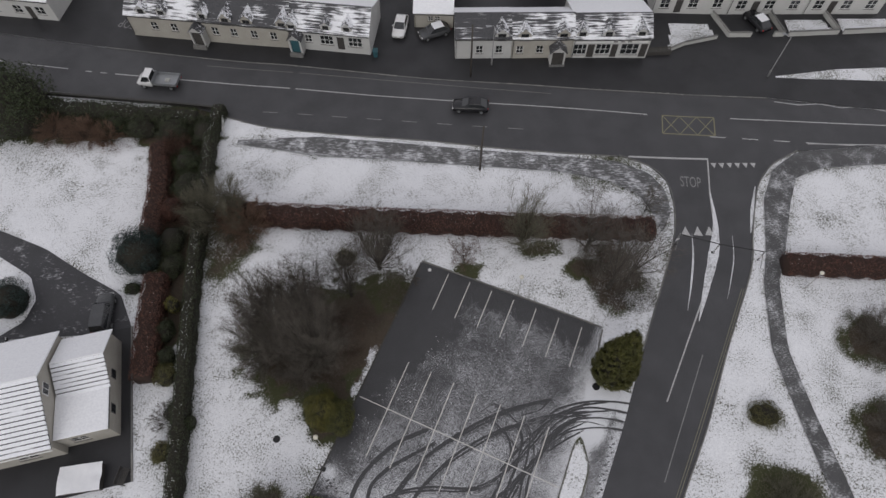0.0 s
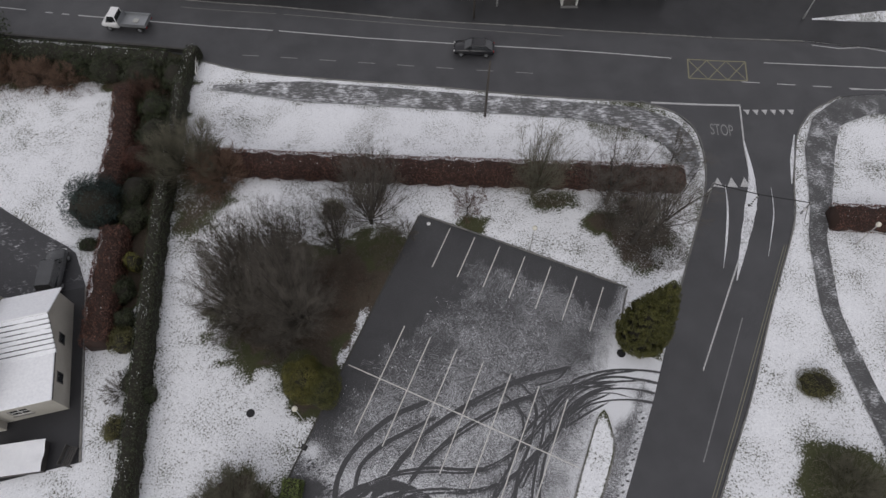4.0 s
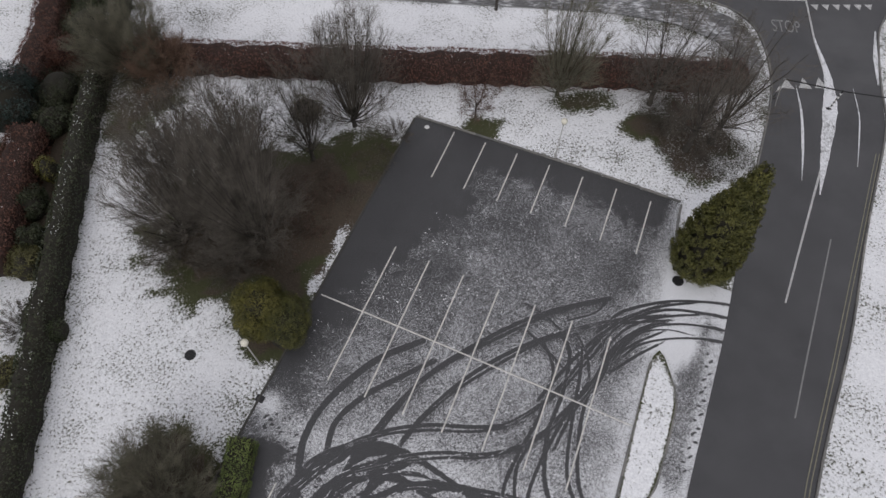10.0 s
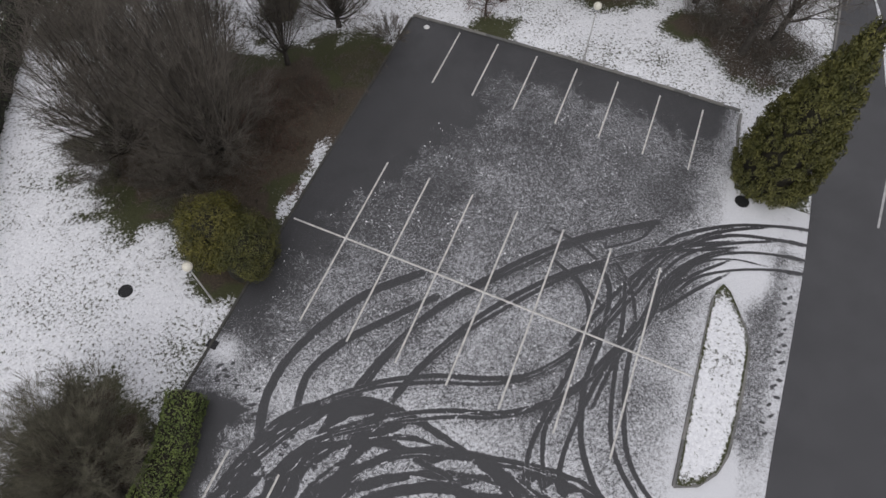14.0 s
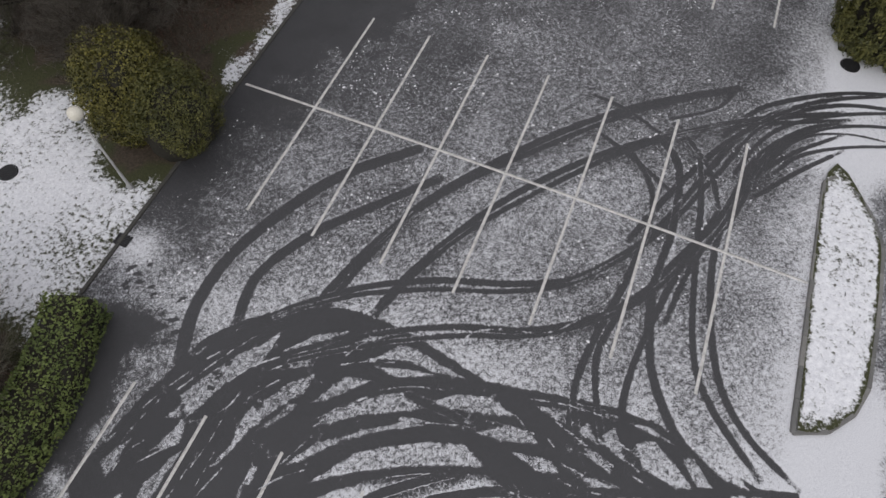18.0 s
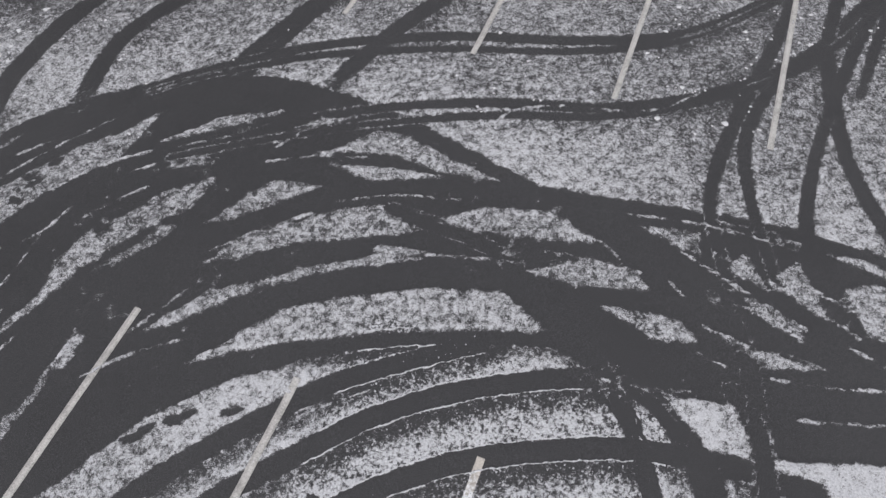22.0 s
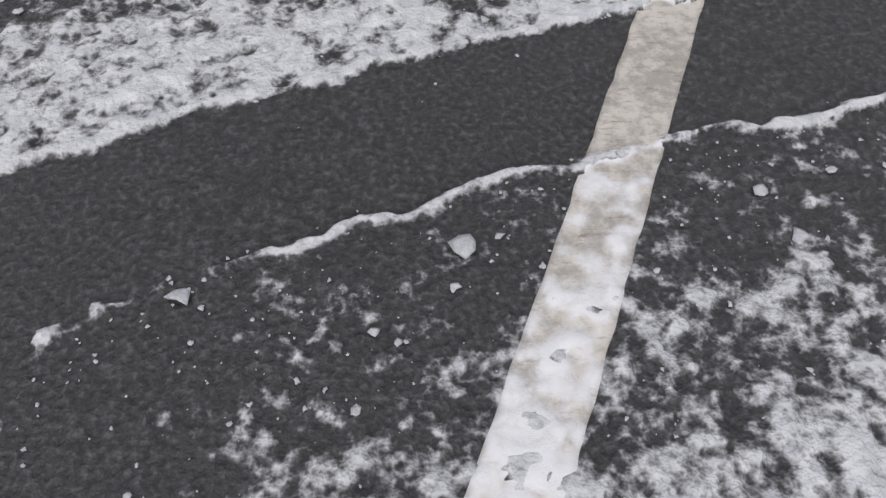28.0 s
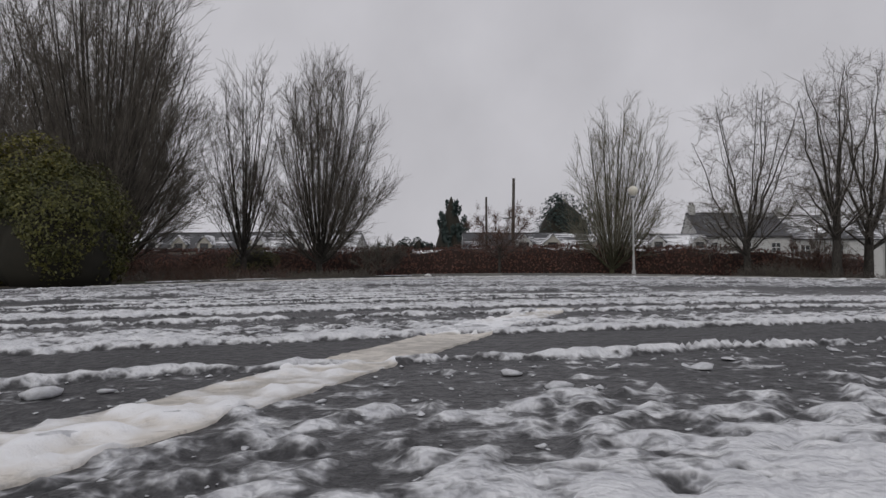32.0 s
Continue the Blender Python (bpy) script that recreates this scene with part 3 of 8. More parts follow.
bare_patch(-11.9, 19.6, 6.2, 5.6, 1.2, 1.1)
bare_patch(-8.0, 21.8, 4.2, 4.8, 1.1, 0.62)
bare_patch(-4.6, 24.6, 2.4, 2.9, 0.7, 0.3)
bare_patch(-14.5, 3.0, 3.0, 3.3, 0.9, 1.5)
bare_patch(10.6, 30.6, 2.8, 1.0, 0.5, 0.3)
bare_patch(18.2, 27.4, 3.0, 3.9, 0.4, 0.75)
bare_patch(14.9, 28.2, 1.7, 1.5, 0.8, 0.5)
bare_patch(3.1, 27.9, 1.4, 1.1, 0.55, 0.2)
bare_patch(-22.5, 31.5, 3.5, 5.0, 0.5, 0.4)
bare_patch(-31.2, 47.8, 4.6, 4.6, 1.0, 1.3)
bare_patch(-46.0, 48.6, 14.0, 2.6, 1.0, 1.3)
bare_patch(42.6, 20.5, 2.9, 2.7, 0.8, 1.3)
bare_patch(41.5, 11.5, 2.9, 2.8, 0.8, 1.3)
bare_patch(30.0, 5.5, 3.6, 3.0, 0.7, 0.1)
bare_patch(16.6, 17.2, 2.0, 2.0, 1.0, 0.4)
bare_patch(-9.7, 12.7, 2.2, 2.2, 1.0, 0.6)
bare_patch(-29.0, 38.0, 3.0, 10.5, 1.1, 1.3)
bare_patch(-26.7, 27.0, 1.9, 9.0, 1.0, 1.2)
# a lip of snow kept on the bank between grove and kerb
ka, kb = CA * x - SA * y, SA * x + CA * y
lip = step(ka + 0.9 * (lattice(x, y, 1.1, 29) - 0.5), -14.0, -13.2) * (1 - step(ka, -12.4, -12.0)) * step(kb, 9.5, 11.0) * (1 - step(kb, 15.0, 19.0))
snow = snow * (1 - lip) + lip * np.maximum(snow, 0.58)
# thin cover on the trodden verge and by the car park edge
snow = snow - 0.16 * ((y > 38.3) & (y < 44) & (x > 15) & (x < 24)) - 0.05 * (1 - step(np.hypot(x + 11.5, y - 8.2), 1.0, 4.2))
snow = snow - 0.1 * (1 - step(out, 0.1, 0.7)) * (out > 0)
snow = snow - 0.08 * (1 - step(out, 0.4, 1.7)) * (out > 0) * step(x, 13, 18) * (1 - step(x, 60, 70)) * step(y, 26, 30) * (1 - step(y, 48, 52))
ground_me = array_mesh("ground", np.stack([x, y, z], 1), grid_faces(len(gx), len(gy)))
add_value(ground_me, "snow", snow)
add_value(ground_me, "litter", litter)
tagged(part("ground", facing_up(ground_me), M["lawn"], None, "", True), "grass lawns and verges under thin snow", "ground", "", "structure")

# ---------- tyre tracks across the car park, in its own axes ----------
TRACKS = []


def tyre_track(width, swept, *points):
    """A wheel's path; swept: how far the snow is scraped thin on its right."""
    if not swept and min(p[1] for p in points) > 2.5 and width < 0.2:
        width *= 0.85
    if max(p[0] for p in points) > 7.5 and max(p[1] for p in points) > 16:
        width *= 0.78
    if width >= 0.28 and not swept and max(p[1] for p in points) < 4.5:
        width *= 0.85
    TRACKS.append((width * (0.9 if 0.24 <= width < 0.28 and not swept else 1.0), swept, spline(points, 0.12)))


tyre_track(.36, 0, (-8.62, 1.30), (-9.12, 2.97), (-8.97, 4.91), (-8.08, 7.12), (-7.07, 8.74), (-5.28, 10.50))
tyre_track(.3, 0, (-7.68, 2.74), (-7.90, 4.36), (-7.15, 6.11), (-6.07, 7.46), (-4.19, 9.63))
tyre_track(.24, 0, (-5.85, 4.06), (-5.19, 6.37), (-4.17, 8.74), (-2.59, 11.09), (-0.77, 13.31), (0.83, 14.89), (2.40, 16.11), (4.21, 17.37))
tyre_track(.12, 0, (4.18, 17.30), (3.66, 16.10), (2.25, 14.96))
tyre_track(.24, 0, (-4.15, 4.55), (-3.54, 6.44), (-2.35, 8.93), (-0.84, 11.09), (0.91, 13.00), (3.47, 15.08), (5.07, 16.17), (7.88, 17.68))
tyre_track(.20, 0, (-6.83, 3.42), (-6.07, 4.15), (-4.65, 5.25), (-2.79, 6.21), (-0.82, 6.87), (0.79, 7.70), (2.11, 9.20), (3.02, 10.90), (3.79, 13.01), (5.08, 16.04), (7.84, 18.64))
tyre_track(.20, 0, (-5.79, 2.48), (-4.79, 3.28), (-3.25, 4.31), (-1.57, 5.10), (0.18, 5.68), (1.79, 6.76), (2.84, 7.98), (3.70, 9.76), (4.62, 11.79), (5.27, 14.35), (6.45, 16.12), (7.89, 17.28))
tyre_track(.18, 0, (1.44, 12.97), (2.25, 11.90), (2.54, 10.50), (2.33, 8.24), (1.95, 6.15), (1.84, 4.52), (2.29, 3.26))
tyre_track(.14, 0, (0.09, 13.46), (1.28, 12.90), (2.90, 11.95))
tyre_track(.2, 0, (2.17, 14.02), (2.98, 12.90), (3.24, 10.58), (3.13, 8.38), (3.45, 6.43), (3.96, 5.23), (4.95, 4.07), (6.50, 3.52))
tyre_track(.14, 0, (2.65, 14.74), (3.91, 13.29), (4.44, 11.93))
tyre_track(.18, 0, (5.57, 14.72), (4.84, 12.54), (4.60, 10.33), (4.81, 8.35), (5.39, 6.27), (6.33, 5.04), (7.76, 4.16))
tyre_track(.18, 0, (4.47, 11.73), (3.76, 9.39), (3.25, 6.68), (3.12, 5.04), (3.24, 4.20), (3.70, 3.29))
tyre_track(.16, 0, (2.48, 7.57), (2.15, 5.90), (2.37, 4.73), (2.88, 3.50))
tyre_track(.18, 0, (3.49, 13.83), (3.88, 11.91), (4.26, 8.66), (4.66, 6.60), (5.39, 5.37), (6.81, 4.03))
tyre_track(.18, 0, (7.92, 16.64), (6.37, 15.07), (5.22, 13.38), (4.68, 11.39), (4.04, 9.51), (3.69, 7.36))
tyre_track(.14, 0, (7.95, 15.89), (6.59, 14.32), (5.45, 12.80))
tyre_track(.12, 0, (-0.41, 15.06), (0.86, 14.77), (2.04, 14.22))
tyre_track(.22, .25, (-4.75, -2.2), (-4.2, -1.0), (-3.47, -0.17), (-2.77, 0.24), (-2.22, 0.56), (-1.65, 0.87), (-1.06, 1.15), (-0.45, 1.40), (0.47, 1.70), (1.08, 1.79))
tyre_track(.22, .35, (-3.75, -2.6), (-3.38, -1.75), (-2.93, -1.09), (-2.69, -0.77), (-2.34, -0.35), (-1.95, 0.11), (-1.48, 0.52), (-0.96, 0.91), (-0.42, 1.29))
tyre_track(.23, .38, (-3.2, -2.9), (-2.86, -2.1), (-2.53, -1.49), (-2.15, -1.02), (-1.81, -0.62), (-1.44, -0.18), (-1.01, 0.22), (-0.52, 0.59), (0.00, 0.91), (0.83, 1.32), (1.67, 1.61))
tyre_track(.235, .4, (-2.65, -3.0), (-2.42, -2.5), (-2.12, -2.05), (-1.77, -1.63), (-1.39, -1.24), (-1.06, -0.87), (-0.68, -0.52), (-0.26, -0.19), (0.20, 0.10), (0.92, 0.46), (1.66, 0.75), (2.6, 0.95), (3.6, 1.0))
tyre_track(.24, .66, (-0.87, -1.72), (-0.60, -1.44), (-0.37, -1.22), (-0.01, -0.92), (0.38, -0.64), (0.79, -0.38), (1.35, -0.11), (1.87, 0.07), (2.6, 0.2), (3.5, 0.2))
tyre_track(.3, .38, (-1.01, -2.07), (-0.84, -1.88), (-0.64, -1.67))
tyre_track(.2, 0, (-2.25, 2.70), (-0.82, 2.63), (0.25, 2.08), (1.31, 1.28), (1.84, 0.49), (2.12, -0.2), (2.3, -1.2))
tyre_track(.2, 0, (0.38, 2.51), (1.19, 1.73), (2.27, 1.0), (2.62, 0.5), (2.95, -0.4), (3.1, -1.4))
tyre_track(.2, 0, (0.15, 3.88), (1.61, 3.40), (2.51, 2.62), (2.94, 1.45), (3.2, 0.4), (3.35, -0.9))
tyre_track(.17, 0, (0.94, 1.30), (1.37, 1.13), (1.73, 0.64), (1.99, 0.09), (2.1, -0.6))
tyre_track(.15, 0, (1.36, 1.46), (1.83, 1.25), (2.29, 0.81), (2.62, 0.2), (2.85, -0.6))
tyre_track(.25, 0, (2.57, 1.83), (2.86, 1.50), (3.05, 0.97), (3.15, 0.2))

tyre_track(.2, 0, (4.09, 14.91), (4.74, 16.21), (5.59, 17.18), (7.66, 18.60), (9.96, 19.54), (11.6, 20.0))
tyre_track(.2, 0, (3.71, 15.19), (5.68, 16.61), (7.72, 18.01), (9.90, 18.68), (11.6, 19.0))
tyre_track(.18, 0, (4.69, 13.49), (5.26, 15.12), (6.16, 16.37), (7.77, 17.54), (9.90, 18.62))
tyre_track(.16, 0, (5.27, 13.20), (5.92, 15.06), (7.03, 16.45), (8.46, 17.30), (9.95, 17.79), (11.6, 18.1))
tyre_track(.16, 0, (5.88, 13.99), (6.57, 15.05), (7.94, 16.03), (9.79, 16.86), (11.6, 17.3))
tyre_track(.1, 0, (5.46, 13.95), (6.47, 15.77), (7.87, 16.66), (9.57, 16.97))
tyre_track(.2, 0, (2.06, 9.65), (3.18, 12.57), (4.53, 15.12), (6.63, 17.58), (9.56, 19.41))

# the churned bend where many tracks run together, the snow left within it and the ridges between wheels
CHURN, LEFT, RIDGES = [], [], []


def churned(*points):
    CHURN.append(points)


def snow_left(*points):
    LEFT.append(points)


def thin_ridge(*points):
    RIDGES.append(spline(points, 0.12))


churned((-9.36, -2.55), (-9.17, -1.18), (-8.95, -0.04), (-8.73, 0.61), (-8.51, 1.3), (-8.28, 2.02), (-7.88, 2.54), (-7.44, 3), (-6.65, 3.65), (-5.6, 4.12), (-4.85, 4.34), (-3.89, 4.39), (-2.89, 4.3), (-1.74, 4.08), (-0.51, 3.81), (0.2, 3.91), (1.9, 4.26), (3.02, 4.42), (4.15, 4.41), (5.28, 4.03), (6.34, 3.86), (6.8, 3.77), (7.74, 4.08), (7.94, 3.19), (6.44, 2.44), (4.56, 1.74), (2.95, 1.18), (2.7, 1.73), (2.12, 1.59), (1.09, 1.42), (0.34, 1.66), (-1.05, 1.11), (-2.36, 0.37), (-3.2, -0.32), (-3.85, -1.08), (-4.38, -2.14), (-5.2, -3.18), (-7.8, -4.2))
snow_left((-7.51, -0.04), (-7.99, 0.41), (-7.78, 0.92), (-7.59, 1.29), (-7.31, 1.68), (-7.12, 2.05), (-6.68, 2.5), (-6.3, 3.1), (-6.43, 1.99), (-6.8, 1.57), (-7.07, 1.12), (-7.29, 0.43))
snow_left((-7.94, -1.15), (-7.79, -0.77), (-7.64, -0.39), (-7.64, -0.09), (-7.44, -0.14), (-7.3, -0.59), (-7.57, -0.88))
snow_left((-7.43, -2.88), (-7.54, -2.31), (-7.6, -1.87), (-7.41, -1.43), (-7.3, -1.06), (-7.11, -0.73), (-7.19, -1.37), (-7.19, -1.71), (-7.22, -2.18), (-7.19, -2.57), (-7.17, -2.88))
snow_left((-9.01, -1.84), (-8.78, -1.3), (-8.57, -1), (-8.55, -1.66), (-8.6, -2.14))
snow_left((-8.09, -3.03), (-8.13, -2.69), (-8.11, -2.4), (-7.97, -2.21), (-7.9, -2.64))
snow_left((-6.24, -0.87), (-6.04, -0.2), (-6.1, 0.25), (-6.07, 0.77), (-5.68, 1.34), (-5.43, 1.81), (-5, 2.14), (-4.87, 2.27), (-4.87, 1.78), (-5.17, 1.38), (-5.52, 0.85), (-5.74, 0.36), (-5.91, -0.2), (-6.07, -0.73))
snow_left((-5.6, 0.34), (-5.36, 0.81), (-5.07, 1.39), (-4.89, 1.4), (-4.98, 1.06), (-5.27, 0.67))
snow_left((-5.43, -2.1), (-5.32, -1.64), (-5.22, -1.27), (-5.29, -0.97), (-5.23, -0.84), (-5.13, -1.18), (-5.17, -1.49), (-5.19, -2))
snow_left((-4.41, -0.09), (-3.99, 0.67), (-3.43, 1.03), (-2.9, 1.48), (-2.14, 1.98), (-1.53, 2.14), (-2.66, 1.49), (-3.4, 0.97), (-3.7, 0.61), (-4.09, 0.18))
snow_left((-4.29, 0.99), (-3.96, 1.56), (-3.43, 2.04), (-2.97, 2.42), (-2.46, 2.71), (-1.72, 2.5), (-2.26, 2.24), (-3.27, 1.72), (-3.81, 1.28))
snow_left((-3.72, -0.3), (-3.29, 0.3), (-2.93, 0.79), (-2.29, 1.23), (-1.32, 1.76), (-0.35, 2.07), (0.27, 1.75), (-0.69, 1.37), (-1.68, 0.93), (-2.64, 0.44), (-3.27, 0.04))
snow_left((-4.51, 1.63), (-4.29, 2.18), (-4.07, 2.54), (-3.32, 2.72), (-3.79, 2.24), (-4.22, 1.81))
snow_left((-5.68, 2.88), (-5.44, 3.3), (-4.78, 3.65), (-5.14, 3.27))
snow_left((-3.91, 3.02), (-3.44, 3.42), (-3.01, 3.96), (-2.5, 4.01), (-1.77, 3.81), (-0.95, 3.72), (-1.92, 3.55), (-2.59, 3.6), (-3.29, 3.39))
snow_left((-1.61, 2.72), (-1.05, 3.24), (-0.15, 3.48), (0.51, 3.22), (-0.56, 2.9))
snow_left((-0.29, 2.43), (0.5, 2.94), (1.07, 2.99), (1.38, 2.79), (0.41, 2.49))
snow_left((0.81, 2.33), (1.76, 2.54), (2.11, 2.31), (1.53, 2.15))
snow_left((0.96, 3.71), (1.82, 3.92), (1.91, 3.54), (1.37, 3.58))
snow_left((2.18, 3.45), (2.45, 3.86), (2.81, 3.34))
snow_left((2.85, 3.59), (3.11, 3.97), (3.36, 3.58), (3.57, 3.16), (3.13, 3.31))
snow_left((3.67, 3.7), (4.1, 4), (4.36, 3.86), (4.72, 3.64), (5.25, 3.21), (4.88, 3.06), (4.02, 3.19))
snow_left((4.86, 3.86), (5.19, 3.95), (5.73, 3.4), (5.37, 3.26))
snow_left((5.28, 4.03), (5.71, 3.98), (6.34, 3.88), (6.6, 3.69), (5.94, 3.7))
snow_left((6.17, 3.39), (6.53, 3.51), (6.61, 3.37), (6.28, 3.26))
snow_left((6.66, 3.54), (6.96, 3.62), (6.98, 3.54), (6.79, 3.48))
snow_left((6.51, 3.14), (7.36, 3.5), (7.36, 3.31), (6.59, 3.02))
snow_left((-3.85, -1.48), (-3.75, -1.04), (-3.24, -0.69), (-2.83, -0.12), (-2.29, 0.22), (-1.78, 0.62), (-1.18, 0.92), (-2.09, 0.28), (-2.53, -0.25), (-2.93, -0.83), (-3.18, -1.21))
thin_ridge((-7.89, 1.58), (-7.7, 1.84), (-7.43, 2.13))
thin_ridge((-8.19, 0.49), (-7.83, 1.18), (-7.45, 1.89), (-6.94, 2.68))
thin_ridge((-8.48, 0.11), (-8.71, -0.69), (-8.77, -1.2))
thin_ridge((-8.06, -1.48), (-7.71, -1.06), (-7.32, -0.64))
thin_ridge((-6.69, -1.06), (-6.58, -0.19), (-6.62, 0.49))
thin_ridge((-6.33, -1.38), (-6.31, -0.86), (-6.32, -0.52))
thin_ridge((-6.82, 0.35), (-6.59, 0.72), (-6.51, 1.16))
thin_ridge((-6.24, 1.03), (-6, 1.4), (-5.69, 1.8))
thin_ridge((-6, 2.56), (-5.56, 3.02), (-4.56, 3.76))
thin_ridge((-5.72, 2.55), (-5.03, 3.07), (-4.65, 3.45))
thin_ridge((-4.32, 3.08), (-3.96, 3.66), (-3.31, 4.14))
thin_ridge((-6.06, 1.96), (-5.5, 2.41), (-4.68, 2.72))
thin_ridge((-4.62, -0.24), (-4.39, 0.27), (-4.15, 0.78))
thin_ridge((-5.21, -0.9), (-5.26, -0.39))
thin_ridge((-2.26, -0.54), (-1.89, -0.14), (-1.4, 0.3))
thin_ridge((0.42, 3.29), (0.78, 3.18), (1.15, 2.8))
thin_ridge((1.45, 3.09), (1.81, 2.85))
thin_ridge((0.82, 3.84), (1.83, 4.05), (3.08, 4.13))
thin_ridge((2.49, 4.21), (3.11, 4.22))
thin_ridge((3.47, 4.19), (4.12, 4.15))
thin_ridge((4.17, 3.97), (4.71, 3.5))
thin_ridge((2.3, 3.04), (3.13, 2.9))
thin_ridge((2.75, 3), (3.3, 2.78))
thin_ridge((3.05, 2.55), (3.64, 2.54))
thin_ridge((3.69, 2.96), (4.33, 2.81))
thin_ridge((2.1, 2.17), (2.55, 2.08))
thin_ridge((4.2, 5.58), (4.52, 4.91), (4.71, 4.48))
thin_ridge((-1.62, 4.42), (-1.21, 5.09), (-0.54, 5.44))
thin_ridge((-0.18, 5.52), (0.75, 5.86), (1.36, 6.5))
thin_ridge((2.07, 2.54), (2.65, 2.48))
snow_left((-5.9, 2.62), (-5.59, 3.07), (-4.98, 3.5), (-4.49, 3.76), (-4.93, 3.41), (-5.52, 2.94))
snow_left((-4.22, 3.53), (-3.91, 3.86), (-3.31, 4.15), (-3.75, 3.8))
snow_left((-3.41, 3.09), (-2.5, 3.38), (-1.83, 3.48), (-2.74, 3.04))
snow_left((-8.52, 1.42), (-8.27, 1.7), (-8.07, 1.98), (-8.15, 1.63))
snow_left((-5.84, 2.04), (-5.38, 2.45), (-5.01, 2.53), (-5.51, 2.2))
snow_left((1.92, 4.17), (2.47, 4.28), (3.1, 4.32), (2.49, 4.21))
snow_left((3.51, 4.25), (4.06, 4.29), (4.63, 4.09), (4.08, 4.13))
snow_left((1.95, 3.09), (2.18, 3.11), (2.31, 2.9), (2.11, 2.92))
snow_left((2.45, 2.4), (3.08, 2.51), (3.57, 2.51), (2.91, 2.3))
snow_left((2.51, 3.12), (2.95, 3.11), (3.33, 2.86), (2.89, 2.86))
snow_left((-2.2, 2.11), (-1.53, 2.27), (-1.71, 2.12), (-2.27, 1.98))
snow_left((-5.17, -0.93), (-5.23, -0.4), (-5.1, -0.45), (-5.03, -0.87))
snow_left((-9.3, -1.35), (-9.15, -1.19), (-9.01, -1.02), (-9.12, -1.4))
snow_left((-8.06, -0.25), (-7.9, 0.07), (-7.86, 0.35), (-7.67, -0.1))
thin_ridge((-8.55, -1.89), (-8.46, -1.33), (-8.22, -0.94))
thin_ridge((-8.77, -0.26), (-8.53, 0.36), (-8.17, 1.05))
thin_ridge((-6.99, 1.22), (-6.57, 1.87), (-6.03, 2.36))
thin_ridge((-6.9, -2.25), (-6.79, -1.55), (-6.74, -0.73))
thin_ridge((-6.34, -2.14), (-6.12, -1.41), (-5.88, -0.63))
thin_ridge((-4.81, -0.9), (-4.38, -0.39), (-3.87, 0.01))
thin_ridge((-4.28, 1.2), (-3.8, 1.75), (-3.27, 2.24))
thin_ridge((-3.13, 2.49), (-2.31, 2.94), (-1.41, 3.2))
thin_ridge((-4.34, 2.79), (-3.71, 3.14), (-2.79, 3.46))
thin_ridge((-1.51, 2.22), (-0.86, 2.41), (-0.31, 2.56))
thin_ridge((-0.06, 2.85), (0.61, 2.96), (1.19, 2.99))
thin_ridge((1.09, 1.42), (1.51, 1.47), (2.1, 1.65))
thin_ridge((2.04, 3.67), (2.99, 3.43), (3.93, 3.1))
thin_ridge((1.62, 3.51), (2.48, 3.23), (3.31, 2.97))
thin_ridge((3.18, 3.63), (4.21, 3.33), (4.88, 3.03))
thin_ridge((2.94, 2.15), (3.84, 2.37), (4.72, 2.69))
thin_ridge((4.44, 2.52), (5.41, 2.85), (6.39, 3.19))
thin_ridge((3.34, 1.77), (4.49, 2.15), (5.64, 2.56))
# second wheels that ran close beside the first
for number, gap in ((2, 0.25), (4, 0.27), (5, 0.26), (6, 0.26)):
    width, swept, line = TRACKS[number]
    d = np.gradient(line, axis=0)
    d /= np.linalg.norm(d, axis=1)[:, None]
    sway = gap * (0.75 + 0.4 * np.sin(np.arange(len(line)) * 0.07 + number))
    TRACKS.append((width * 0.7, 0, line + np.stack([d[:, 1], -d[:, 0]], 1) * sway[:, None]))
FOOTPRINTS = [(-3.78, -1.27), (-3.69, -1.13), (-3.42, -0.91), (-3.33, -0.81), (-2.83, -0.56), (-7.39, 1.33), (-7.23, 1.71), (-5.88, 1.02), (-9.43, 2.26), (-9.6, 2.9), (-9.2, 1.9), (-1.07, -1.51), (-1.13, -1.7), (-1.48, -1.08)] + [(-11.65, 3.21), (-11.36, 2.6), (-11.33, 3.13), (-10.49, 2.68), (-9.75, 1.79), (-9.6, 1.95), (-9.85, 1.95), (-9.51, 2.19), (-9.28, 1.56), (-9.16, 1.96), (-7.33, 0.91), (-7.3, 1.25), (-5.85, 0.95), (-11.14, 3.54), (-11.5, 2.75), (-11.1, 2.9), (-10.7, 2.9)]
FOOTPRINTS += [(10.66 - 0.3 * max(0, 1 - k / 7) ** 2 + 0.1 * (-1) ** k, 9.0 + 0.42 * k) for k in range(18)]


def along_track(a, b, line, reach):
    """Places within reach of a track: their indices, distances and sides."""
    d, side = np.full(a.shape, 1e9), np.zeros(a.shape)
    for k in range(0, len(line) - 1, 6):
        bit = line[k:k + 7]
        lo, hi = bit.min(0) - reach, bit.max(0) + reach
        some = np.flatnonzero((a > lo[0]) & (a < hi[0]) & (b > lo[1]) & (b < hi[1]))
        if len(some):
            e, s = from_line(a[some], b[some], bit)
            near = e < d[some]
            d[some[near]], side[some[near]] = e[near], s[near]
    some = np.flatnonzero(d < reach)
    return some, d[some], side[some]


